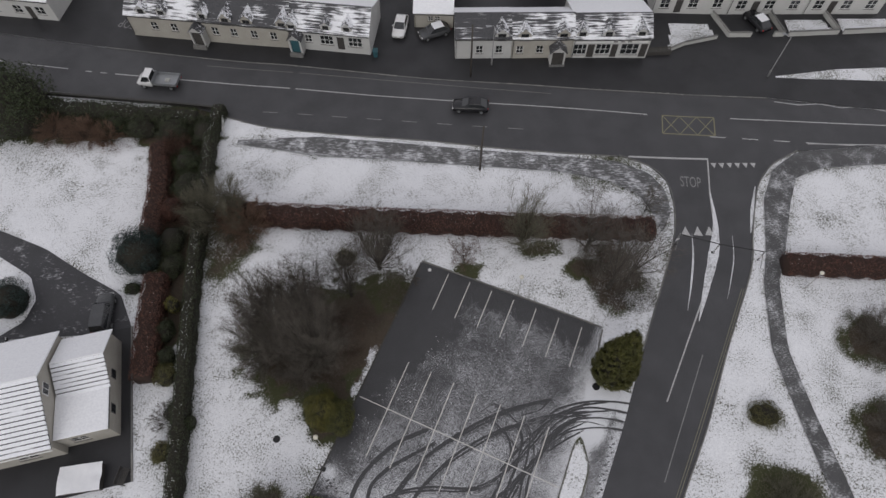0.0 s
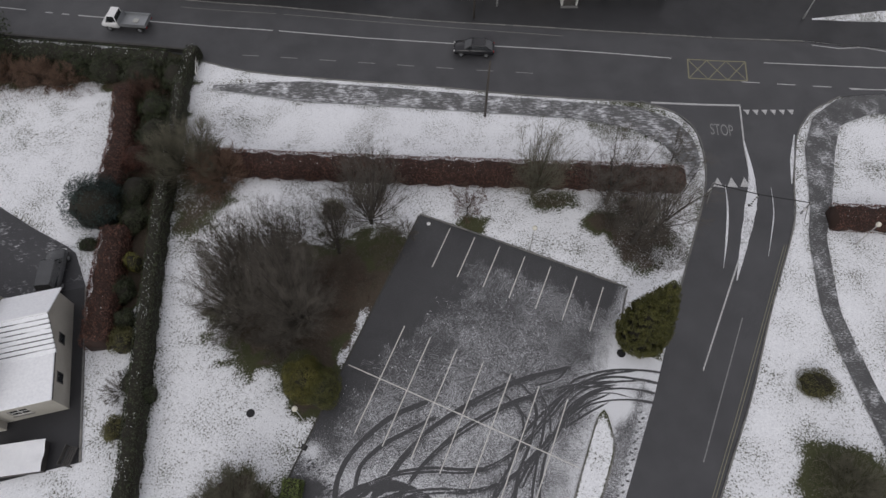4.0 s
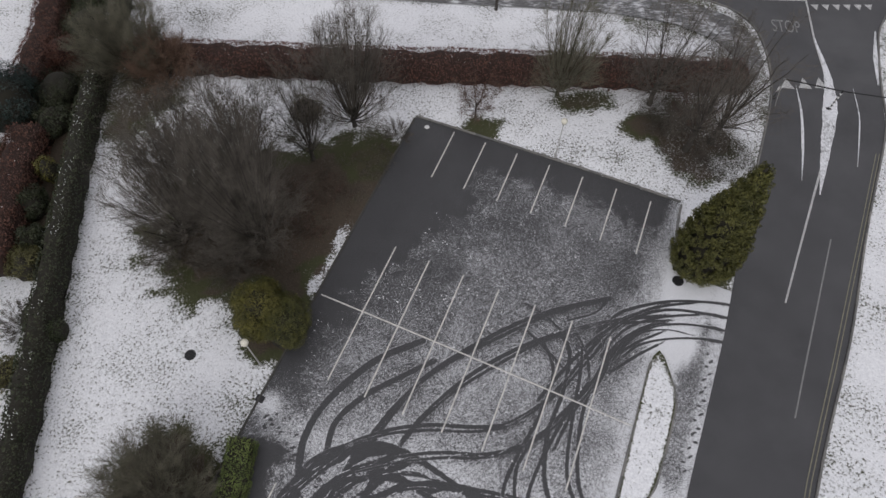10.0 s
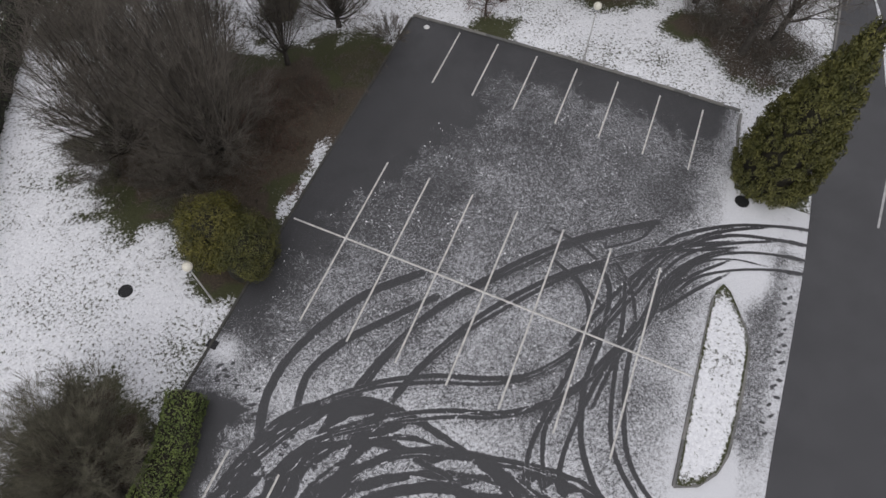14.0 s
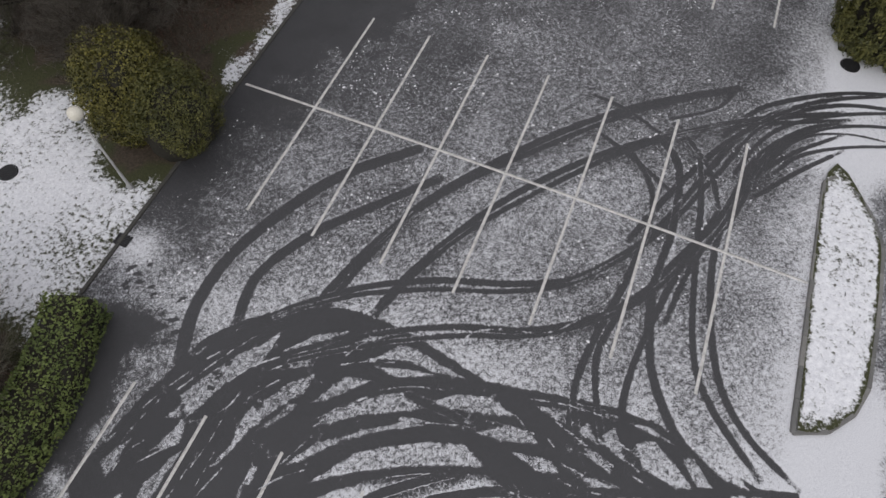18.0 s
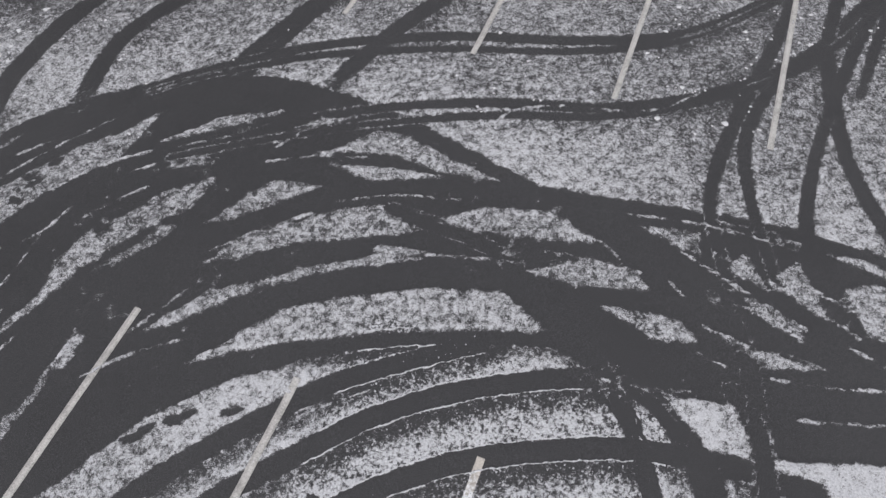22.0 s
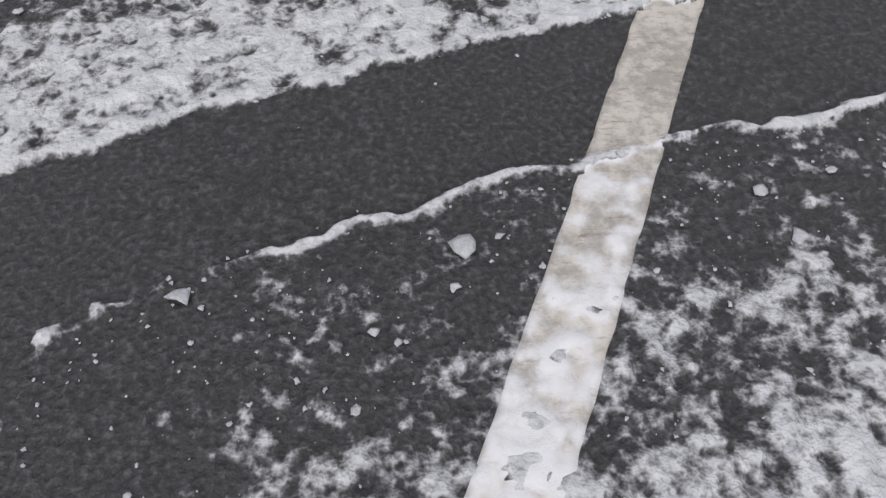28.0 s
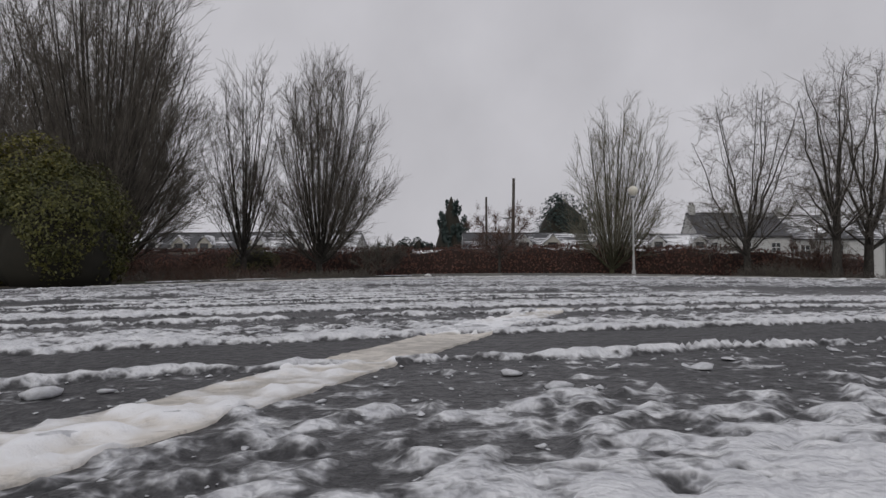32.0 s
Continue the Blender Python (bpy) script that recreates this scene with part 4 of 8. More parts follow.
def car_park_snow(a, b, soft=0.018):
    """Cover of snow on the car park, 0 bare to 1 white; soft is the blur of a track's edge."""
    wide = lattice(a, b, 5.0, 11) * 0.6 + lattice(a, b, 1.7, 12) * 0.4
    ragged = lattice(a, b, 0.9, 21) + 0.7 * lattice(a, b, 0.33, 23) + 0.5 * lattice(a, b, 0.13, 24) - 1.1
    cover = 0.43 + 0.30 * (wide - 0.5) + 0.06 * ragged - 0.02 * step(b, 7, 12) - 0.06 * step(b, 16, 20) - 0.05 * (1 - step(np.abs(b - 8.0) + 0.8 * ragged, 1.0, 6.0)) * step(a, -2, 4) - 0.1 * step(lattice(a, b, 3.1, 14), 0.45, 0.75) * step(a, 2, 5) * (1 - step(a, 5.4, 6.6)) * step(b, 4, 7)
    cover = cover + 0.07 * step(-b, -13, -8) + (0.19 - 0.04 * (1 - step(a, -8.5, -4.5))) * step(-b, -7.5, -3) + (0.08 - 0.1 * (1 - step(a, -4.0, -2.5)) + 0.015 * (1 - step(np.abs(a), 1.5, 3.0))) * step(-b, -3.0, -1.5) - 0.14 * (1 - step(a + 1.2 * ragged, -7.5, -3.0)) * step(b, 2, 5) - 0.06 * np.exp(-((a + 3.5) / 3.0) ** 2 - ((b - 5.5) / 3.0) ** 2) + 0.11 * step(a, 5.2, 6.8) + 0.14 * step(a + 0.3 * ragged, 6.5, 7.2) * step(b, 5, 6.5) + 0.06 * step(a, 2.5, 5.0) * step(b, 9, 11) * (1 - step(b, 16, 19))
    edge = np.interp(b, [9, 11, 15.8, 17.8, 20.4, 23, 26], [-12.6, -12.2, -9.4, -8.3, -7.6, -8.0, -9.0])
    cover = cover - 0.8 * (1 - step(a - edge + 1.6 * ragged, -0.8, 1.5)) * step(b, 9, 11)
    cover = cover - 0.45 * step(b + 1.5 * ragged, 22.8, 24.9) * step(-a, -6.6, -5.6)
    cover = cover - 0.33 * (1 - step(a + 1.3 * ragged, -12.2, -6.4 - 2.2 * step(b, 2, 8))) * (0.75 + 0.25 * step(b, 1.5, 4))
    cover = cover + 0.34 * step(a, 7.0, 7.7) * (1 - step(a, 9.4, 9.8)) * (step(b, 14, 15.5) + 1 - step(b, 7.0, 8.5)) * (1 - step(b, 16, 18)) + 0.45 * step(a, 6.9, 7.6) * step(b + 0.6 * ragged, 17.6, 19.0) - (0.32 - 0.24 * step(a, 10.1, 10.7)) * step(b, 6.8, 8.5) * step(a + 0.25 * ragged, 8.9, 9.4) * (1 - 0.9 * step(b, 14.6, 16.4) * (1 - step(a, 9.7, 10.2))) + 0.07 * step(-b, 1.0, 1.22) * (1 - step(-b, 1.6, 2.2)) * step(a, -0.1, 0.05) * (1 - step(a, 0.42, 0.62)) - 0.12 * step(-b, 0.5, 0.8) * (1 - step(-b, 1.5, 2.1)) * step(a, 0.45, 0.65) + 0.06 * (1 - step(np.abs(a - 0.05), 0.045, 0.07)) * (1 - step(b, -0.03, 0.02))
    cover = cover - 0.6 * (1 - step(a + 0.7 * ragged, -10.7, -9.4)) * (1 - step(b + 0.8 * ragged, 1.4, 2.6))
    cover = cover + 0.55 * np.exp(-((a + 11.9) ** 2 + (b - 3.9) ** 2) / 0.6) + 0.16 * step(a + 0.6 * ragged, 4.2, 6.8) * step(b, 13.5, 17) * (1 - step(b + ragged, 21.5, 23.5))
    worn, ridge = np.zeros(a.shape), np.zeros(a.shape)
    for number, (width, swept, line) in enumerate(TRACKS):
        some, d, side = along_track(a, b, line, 0.8)
        if not len(some):
            continue
        sa, sb = a[some], b[some]
        d = d + (0.02 if soft < 0.025 else 0.01) * (lattice(sa, sb, 0.09, 31) - 0.5) + (0.014 if soft < 0.025 else 0.0) * (lattice(sa, sb, 0.03, 32) - 0.5)
        if swept:
            thin = (side < 0) * (1 - step(d - width / 2, 0.04, swept))
            cover[some] -= 0.38 * thin
            cover[some] += -0.04 * (side > 0) * (1 - step(d - width / 2, 0.02, 0.25))
            rim = np.exp(-((d - width / 2 - 0.013 - 0.016 * (lattice(sa, sb, 0.11, 34) - 0.5)) / (0.0045 + 0.007 * lattice(sa, sb, 0.22, 35))) ** 2)
            cover[some] += np.where(side < 0, 0.46 + 0.3 * step(lattice(sa, sb, 0.19, 33) * 0.6 + 0.4 * lattice(sa, sb, 0.03, 40), 0.2, 0.55), 0.3) * rim
        else:
            cover[some] += 0.10 * np.exp(-((d - width / 2 - 0.06) / 0.05) ** 2)
            cover[some] -= np.where(side < 0, 0.14, 0.05) * np.exp(-((d - width / 2) / 0.2) ** 2)
            here = step(lattice(sa, sb, 1.5, 50 + number % 7), 0.42, 0.75) * (0.6 + 0.4 * lattice(sa, sb, 0.3, 36))
            ridge[some] = np.maximum(ridge[some], here * np.exp(-((d - width / 2 - 0.02) / max(0.014, soft * 0.8)) ** 2))
        k = 1 - step(d, width / 2 - 0.02 - soft * 0.5, width / 2 + soft)
        for tip in () if swept else (line[0], line[-1]):
            k = k * (0.25 + 0.75 * step(np.hypot(sa - tip[0], sb - tip[1]) + 0.3 * (lattice(sa, sb, 0.14, 61) - 0.5), 0.1, 0.75))
        worn[some] = np.maximum(worn[some], k)
    frayed = 0.03 * (lattice(a, b, 0.3, 61) - 0.5) + 0.04 * (lattice(a, b, 0.09, 62) - 0.5) + 0.02
    kept, field = np.zeros(a.shape), np.zeros(a.shape)
    for shapes, into, blur in ((CHURN, field, 0.03), (LEFT, kept, 0.045)):
        for poly in shapes:
            p = np.array(poly)
            lo, hi = p.min(0) - 0.3, p.max(0) + 0.3
            some = np.flatnonzero((a > lo[0]) & (a < hi[0]) & (b > lo[1]) & (b < hi[1]))
            if len(some):
                d, _ = from_line(a[some], b[some], list(poly) + [poly[0]])
                d = np.where(inside(a[some], b[some], poly), d, -d) + frayed[some]
                into[some] = np.maximum(into[some], step(d, -blur, blur))
    cover = cover - 0.1 * kept * step(b, 0.0, 0.8)
    worn = np.maximum(worn * (1 - 0.92 * kept), field * (1 - kept))
    for number, line in enumerate(RIDGES):
        some, d, side = along_track(a, b, line, 0.2)
        sa, sb = a[some], b[some]
        here = 0.35 + 0.65 * step(lattice(sa, sb, 0.22, 64 + number % 5) * 0.6 + lattice(sa, sb, 0.06, 65) * 0.4, 0.3, 0.6)
        ridge[some] = np.maximum(ridge[some], 1.5 * here * np.exp(-((d + 0.02 * (lattice(sa, sb, 0.1, 66) - 0.5)) / max(0.016, soft * 0.75)) ** 2))
    for k, (fa, fb) in enumerate(FOOTPRINTS):
        some = np.flatnonzero(np.hypot(a - fa, b - fb) < 0.3)
        if len(some):
            t = 0.6 + 0.5 * math.sin(k * 2.3)
            da, db = a[some] - fa, b[some] - fb
            u, v = da * math.cos(t) + db * math.sin(t), db * math.cos(t) - da * math.sin(t)
            worn[some] = np.maximum(worn[some], 0.75 * (1 - step(np.hypot(u / 0.13, v / (0.045 - 0.012 * np.sin(u * 12))) + 0.5 * (lattice(a[some], b[some], 0.03, 39) - 0.5), 0.7, 1.15)))
    smear = 0.9 - 0.75 * lattice(a, b, 0.8, 37) * lattice(a, b, 0.11, 38) - 1.1 * field * lattice(a, b, 0.45, 67) * lattice(a, b, 0.09, 68)
    return np.maximum(cover * (1 - worn) - smear * worn, 0.5 * ridge - 0.9 * (1 - step(ridge, 0.1, 0.4))), worn


def crusted(a, b, cover):
    """Cover broken into grains close by, and the depth of the crust."""
    grains = 0.20 * lattice(a, b, 0.075, 41) + 0.42 * lattice(a, b, 0.024, 42) + 0.28 * lattice(a, b, 0.012, 46) + 0.10 * lattice(a, b, 0.3, 43)
    level = np.where(cover > -0.3, cover - 0.05 + 0.85 * (grains - 0.5), cover)
    deep = 0.0055 * step(level, 0.42, 0.6) + 0.015 * np.clip(level - 0.55, 0, 0.45) * (0.45 + 0.22 * lattice(a, b, 0.035, 44) + 0.7 * lattice(a, b, 0.014, 47))
    return level, deep + 0.0022 * (lattice(a, b, 0.012, 45) - 0.5)


def car_park_zone(name, a0, a1, b0, b1, cell, hole, relief):
    na, nb = int(round((a1 - a0) / cell)) + 1, int(round((b1 - b0) / cell)) + 1
    A, B = np.meshgrid(np.linspace(a0, a1, na), np.linspace(b0, b1, nb))
    a, b = A.ravel(), B.ravel()
    cover, worn = car_park_snow(a, b, max(0.016, cell * 0.9))
    wx, wy = cp(a, b)
    zz = height(wx, wy)
    if relief == "fine":
        cover, deep = crusted(a, b, cover)
        zz = zz + deep * step(np.minimum(np.minimum(a - a0, a1 - a), np.minimum(b - b0, b1 - b)), 0.02, 0.2)
        cover = 0.5 + (cover - 0.5) * 1.5
    elif not relief:
        zz = zz - 0.004
    else:
        zz = zz - 0.002
        lumps = 0.8 * lattice(a, b, cell * 1.4, 42) + 0.2 * lattice(a, b, 0.3, 43)
        rimmed = step(np.minimum(np.minimum(a - a0, a1 - a), np.minimum(b - b0, b1 - b)), 0, 5)
        outside = step(np.maximum(np.maximum(hole[0] - a, a - hole[1]), np.maximum(hole[2] - b, b - hole[3])), 0.06, 0.3)
        cover = np.where(cover > -0.3, cover + (0.08 + 0.3 * rimmed * step(-b, -14, -3)) * (lumps - 0.5), cover)
        zz = zz + outside * (0.03 * np.clip(cover - 0.3, 0, 0.9) + 0.014 * step(cover, 0.3, 0.6) * lattice(a, b, cell * 1.4, 42)) * (0.1 + 0.9 * rimmed)
    faces = grid_faces(na, nb)
    ca, cb = a[faces].mean(1), b[faces].mean(1)
    keep = ~((ca > 7.45) & (cb > 20.9)) & ~((ca > 6.95) & (cb > 24.6))
    if hole:
        keep &= ~((ca > hole[0]) & (ca < hole[1]) & (cb > hole[2]) & (cb < hole[3]))
    me = array_mesh(name, np.stack([wx, wy, zz], 1), faces[keep])
    add_value(me, "snow", cover)
    return facing_up(me)


NEAR, MID = (-1.8, 2.0, -2.0, 1.2), (-10.2, 10.4, -4.0, 20.0)
car_park = thing("car_park", 0, 0, 0, "wet tarmac car park under thin snow, crossed by looping tyre tracks", "car park", kind="structure")
part("surface", car_park_zone("surface", *NEAR, 0.0075, None, "fine"), M["carpark"], car_park, "bare wet tyre tracks between crusts of snow", True)
part("surface", car_park_zone("surface", *MID, 0.044, tuple(v + k for v, k in zip(NEAR, (0.012, -0.012, 0.012, -0.012))), "low"), M["carpark"], car_park, "", True)
part("surface", car_park_zone("surface", -12.5, 11.5, -14, 26.3, 0.1, tuple(v + k for v, k in zip(MID, (0.05, -0.05, 0.05, -0.05))), ""), M["carpark"], car_park, "", True)


def painted(name, a0, b0, a1, b1, width, lift, mat, parent, gap=0.25, across=1, fine=False):
    """A painted line on the car park, with the snow that lies over it."""
    n = max(2, int(math.dist((a0, b0), (a1, b1)) / gap))
    d = np.array([a1 - a0, b1 - b0]) / math.dist((a0, b0), (a1, b1))
    t, w = np.meshgrid(np.linspace(0, 1, n + 1), np.linspace(-0.5, 0.5, across + 1), indexing="ij")
    t, w = t.ravel(), w.ravel() * width
    if fine:
        w = w * (1 + 0.07 * (lattice(t * math.dist((a0, b0), (a1, b1)), np.sign(w) * 3, 0.03, 71) - 0.5) + 0.03 * (lattice(t * 2, np.sign(w) * 3, 0.11, 72) - 0.5))
    a = a0 * (1 - t) + a1 * t + d[1] * w
    b = b0 * (1 - t) + b1 * t - d[0] * w
    wx, wy = cp(a, b)
    cover, _ = car_park_snow(a, b, 0.02)
    z = height(wx, wy) + lift
    if fine:
        level, deep = crusted(a, b, cover)
        z = z + deep - 0.0045 * step(level, 0.62, 0.7)
        cover = np.where(cover > 0.2, level + 0.14, level)
        cover = 0.5 + (cover - 0.55) * 2.0
    else:
        z = z + 0.028 * np.clip(cover - 0.3, 0, 0.9)
        cover = cover - 0.35
    m = across + 1
    top = np.stack([wx, wy, z], 1)
    skirt = np.concatenate([top[0::m], top[across::m]]) - (0, 0, 0.014)
    k = np.arange(n)
    one, two = len(top) + k, len(top) + n + 1 + k
    faces = np.concatenate([grid_faces(m, n + 1), np.stack([k * m, (k + 1) * m, one + 1, one], 1), np.stack([k * m + across, two, two + 1, (k + 1) * m + across], 1)])
    me = array_mesh(name, np.concatenate([top, skirt]), faces)
    add_value(me, "snow", np.concatenate([cover, cover[0::m] - 1, cover[across::m] - 1]))
    return part(name, facing_up(me), mat, parent)


bay_lines = thing("bay_markings", 0, 0, 0, "worn white painted parking bay lines on tarmac", "road marking", kind="structure")
for k in range(7):
    painted("bay_line", -9.4 + 2.4 * k, 21.7 - 0.1 * k, -9.4 + 2.4 * k, 26.0 - 0.08 * k, 0.09, 0.006, M["paint"], bay_lines)
    painted("bay_line", -9.4 + 2.385 * k, 15.75 - 0.14 * k, -9.42 + 2.385 * k, 6.28 - 0.11 * k, 0.09, 0.013, M["paint"], bay_lines)
painted("bay_line", -12.3, 11.0, 7.35, 10.25, 0.09, 0.016, M["paint"], bay_lines)
for k in range(7):
    if k != 4:
        painted("bay_line", -9.4 + 2.36 * k, 0.28 - 0.07 * k, -9.4 + 2.36 * k, -4.6, 0.092, 0.008, M["paint"], bay_lines, 0.1)
painted("bay_line", 0.05, 0.015, 0.05, -2.0, 0.096, 0.0022, M["paint_near"], bay_lines, 0.008, 12, True)
painted("bay_line", 0.05, -2.0, 0.05, -4.7, 0.096, 0.006, M["paint"], bay_lines)

# ---------- crusts and crumbs of snow beside the near tracks ----------
rng = np.random.default_rng(4)
crumbs = Geo()


def crumb(c, r):
    """A flat broken flake of icy snow."""
    wx, wy = cp(c[0], c[1])
    n = 7
    rad = r * rng.uniform(0.45, 1.35, n)
    ang = rng.random() * 6 + np.arange(n) * math.tau / n
    lean = rng.uniform(-0.25, 0.25, 2)
    z0 = hz(wx, wy) + 0.001
    up = r * rng.uniform(0.2, 0.45)
    rings = []
    for grow, lift in ((0.9, 0.0), (1.0, up * 0.55), (0.55, up)):
        rings.append([(wx + a * grow * math.cos(t), wy + a * grow * math.sin(t), z0 + lift + (lift > 0) * a * (lean[0] * math.cos(t) + lean[1] * math.sin(t))) for a, t in zip(rad, ang)])
    crumbs.loft(rings)


for width, swept, line in TRACKS:
    if not swept:
        continue
    for k in range(len(line) - 1):
        p, q = line[k], line[k + 1]
        if not (-1.9 < p[0] < 2.2 and -2.0 < p[1] < 1.6):
            continue
        d = (q - p) / max(np.linalg.norm(q - p), 1e-6)
        for _ in range(6):
            s = width / 2 + 0.01 + abs(rng.normal(0.0, 0.13)) if rng.random() < 0.7 else -(width / 2 + abs(rng.normal(0.012, 0.02)))
            crumb(p + (q - p) * rng.random() + np.array([d[1], -d[0]]) * s, rng.uniform(0.006, 0.017) if rng.random() < 0.13 else min(0.0013 + rng.exponential(0.0019), 0.011))
# loose grains round the place where the walk ends
spots = np.stack([rng.uniform(-1.0, 1.2, 1800), rng.uniform(-1.75, -0.6, 1800)], 1)
cover, worn = car_park_snow(spots[:, 0], spots[:, 1])
for c, w in zip(spots, worn):
    if w < 0.3 or rng.random() < 0.04:
        crumb(c, min(0.0009 + rng.exponential(0.0009), 0.005))
tagged(part("snow_crumbs", crumbs, M["ice"], None, "", True), "loose crumbs of icy snow beside the tyre tracks", "snow", "", "stuff")

# frozen clods strewn over the far bays
clods = Geo()
spots = np.stack([rng.uniform(-12.3, 7.0, 14000), rng.uniform(2.5, 25.0, 14000)], 1)
cover, worn = car_park_snow(spots[:, 0], spots[:, 1])
thick_ = lattice(spots[:, 0], spots[:, 1], 1.6, 81) * lattice(spots[:, 0], spots[:, 1], 0.5, 82)
crumbs = clods
for c, v, w, q in zip(spots, cover, worn, thick_):
    if v > 0.12 and w < 0.2 and q > 0.2 + 0.35 * rng.random():
        crumb(c, min(0.012 + rng.exponential(0.010), 0.05))
tagged(part("snow_clods", clods, M["snow"], None, "", True), "small frozen clods of snow strewn over the bays", "snow", "", "stuff")

# ---------- kerbs ----------
KERB = Geo().box(-0.455, 0.455, -0.065, 0.065, -0.12, 0.11, 0.018).mesh("kerb_stone")
KERB.materials.append(M["kerb"])


KERB_DARK = KERB.copy()
KERB_DARK.materials[0] = M["stone_dark"]


def kerb_line(name, label, points, lift=0.0, smooth_gap=0.0, stone=KERB):
    """Kerb stones laid end to end along a line."""
    line = spline(points, 0.5) if smooth_gap else np.array(points, float)
    seg = np.r_[0, np.cumsum(np.linalg.norm(np.diff(line, axis=0), axis=1))]
    top = tagged(new(name), label, "kerb", "", "structure")
    n = max(1, int(seg[-1] / 0.92))
    for k in range(n):
        s0, s1 = seg[-1] * k / n, seg[-1] * (k + 1) / n
        a = np.array([np.interp(s0, seg, line[:, i]) for i in (0, 1)])
        b = np.array([np.interp(s1, seg, line[:, i]) for i in (0, 1)])
        c = (a + b) / 2
        ob = new("kerb_stone", stone)
        ob.parent = top
        ob.matrix_basis = pose(c[0], c[1], hz(*c) + lift, 0, 0, math.degrees(math.atan2(b[1] - a[1], b[0] - a[0]))) @ Matrix.Diagonal((np.linalg.norm(b - a) / 0.92, 1, 1, 1))
    return top


kerb_line("kerb_north", "concrete kerb along the snowy bank behind the bays", [cp(-12.56, 26.37), cp(6.9, 26.3)])
kerb_line("kerb_west", "dark wet kerb between car park and lawn", [cp(-12.57, 26.2), cp(-12.57, -13)], -0.06, 0.0, KERB_DARK)
kerb_line("kerb_entrance", "concrete kerb round the entrance corner", [cp(6.98, 26.1), cp(7.02, 24.6), cp(7.5, 20.95), cp(10.1, 21.3)])
ISLAND = [(7.42, 5.55), (8.0, 5.7), (8.75, 6.3), (9.2, 7.5), (9.35, 10.0), (9.35, 12.4), (8.85, 13.9), (7.46, 14.8)]
kerb_line("kerb_island", "kerb round a long snow-covered island", [cp(*p) for p in ISLAND + ISLAND[:1]])
kerb_line("kerb_side_west", "kerb along the side road", [r[0] for r in SIDE_ROWS[5:12]], -0.02, 1)
kerb_line("kerb_side_east", "kerb along the side road and corner", [r[1] for r in SIDE_ROWS[2:12]], -0.02, 1)
kerb_line("kerb_main_south", "kerb along the main road verge", [r[0] for r in ROAD_ROWS[5:12]], -0.02, 1)
kerb_line("kerb_main_north", "kerb along the forecourt", [r[1] for r in ROAD_ROWS[3:14]], -0.02, 1)

# the raised island with its snow and grass rim
island = thing("traffic_island", 0, 0, 0, "long raised island of snowy grass beside the bays", "traffic island", kind="structure")
inner = [(7.5, 5.65), (8.0, 5.78), (8.7, 6.36), (9.12, 7.52), (9.27, 10.0), (9.27, 12.4), (8.8, 13.8), (7.52, 14.68)]
n = 26
ring = np.vstack([spline(inner + inner[:1], 0.35)[:-1]])
cen = np.array([8.35, 10.2])
rings = []
for k in (1.0, 0.86, 0.6, 0.3, 0.02):
    q = cen + (ring - cen) * k
    wx, wy = cp(q[:, 0], q[:, 1])
    rings.append(np.stack([wx, wy, height(wx, wy) + 0.10 + 0.05 * (1 - k) + 0.02 * lattice(q[:, 0], q[:, 1], 0.4, 8)], 1))
isl_v = np.concatenate(rings)
m = len(ring)
i = np.arange(m)
isl_f = np.concatenate([np.stack([k * m + i, k * m + (i + 1) % m, (k + 1) * m + (i + 1) % m, (k + 1) * m + i], 1) for k in range(4)])
isl_me = array_mesh("turf", isl_v, isl_f)
add_value(isl_me, "snow", np.repeat([0.1, 0.7, 0.72, 0.72, 0.72], m))
add_value(isl_me, "litter", np.zeros(len(isl_v)))
part("turf", facing_up(isl_me), M["lawn"], island, "", True)


# ---------- road markings ----------
def flat(name, outline, lift, mat, parent=None, label=""):
    g = Geo().prism(outline, [hz(*p) + lift - 0.004 for p in outline], [hz(*p) + lift for p in outline])
    return part(name, g, mat, parent, label)


def bar(name, a, b, width, lift, mat, parent, width2=None):
    a, b = Vector(a), Vector(b)
    s = (b - a).normalized()
    s = Vector((-s.y, s.x))
    w0, w1 = width / 2, (width2 if width2 is not None else width) / 2
    n = max(1, int((b - a).length / 3))
    g = Geo()
    for k in range(n):
        p, q = a.lerp(b, k / n), a.lerp(b, (k + 1) / n)
        u, v = w0 + (w1 - w0) * k / n, w0 + (w1 - w0) * (k + 1) / n
        o = [p - s * u, q - s * v, q + s * v, p + s * u]
        g.prism([(c.x, c.y) for c in o], [hz(c.x, c.y) + lift - 0.004 for c in o], [hz(c.x, c.y) + lift for c in o])
    return part(name, g, mat, parent)


marks = thing("road_markings", 0, 0, 0, "worn white painted lines on the main road", "road marking", kind="structure")
PW = M["paint_road"]
bar("centre_line", (-41.6, 57.2), (-8, 53.2), 0.13, 0.02, PW, marks)
bar("centre_line", (-8, 53.2), (25.6, 50.1), 0.13, 0.02, PW, marks)
bar("centre_line", (35.7, 49.55), (54.2, 48.4), 0.13, 0.02, PW, marks)
bar("centre_line", (54.2, 48.4), (95, 46.6), 0.13, 0.02, PW, marks)
bar("centre_line", (-54.2, 59.1), (-48.0, 58.15), 0.13, 0.02, PW, marks)
bar("centre_line", (-80, 63.4), (-56.5, 59.5), 0.13, 0.02, PW, marks)
for a in (-45.6, -43.6):
    bar("dash", (a, 57.75 - (a + 45.6) * 0.14), (a + 0.9, 57.62 - (a + 45.6) * 0.14), 0.13, 0.02, PW, marks)
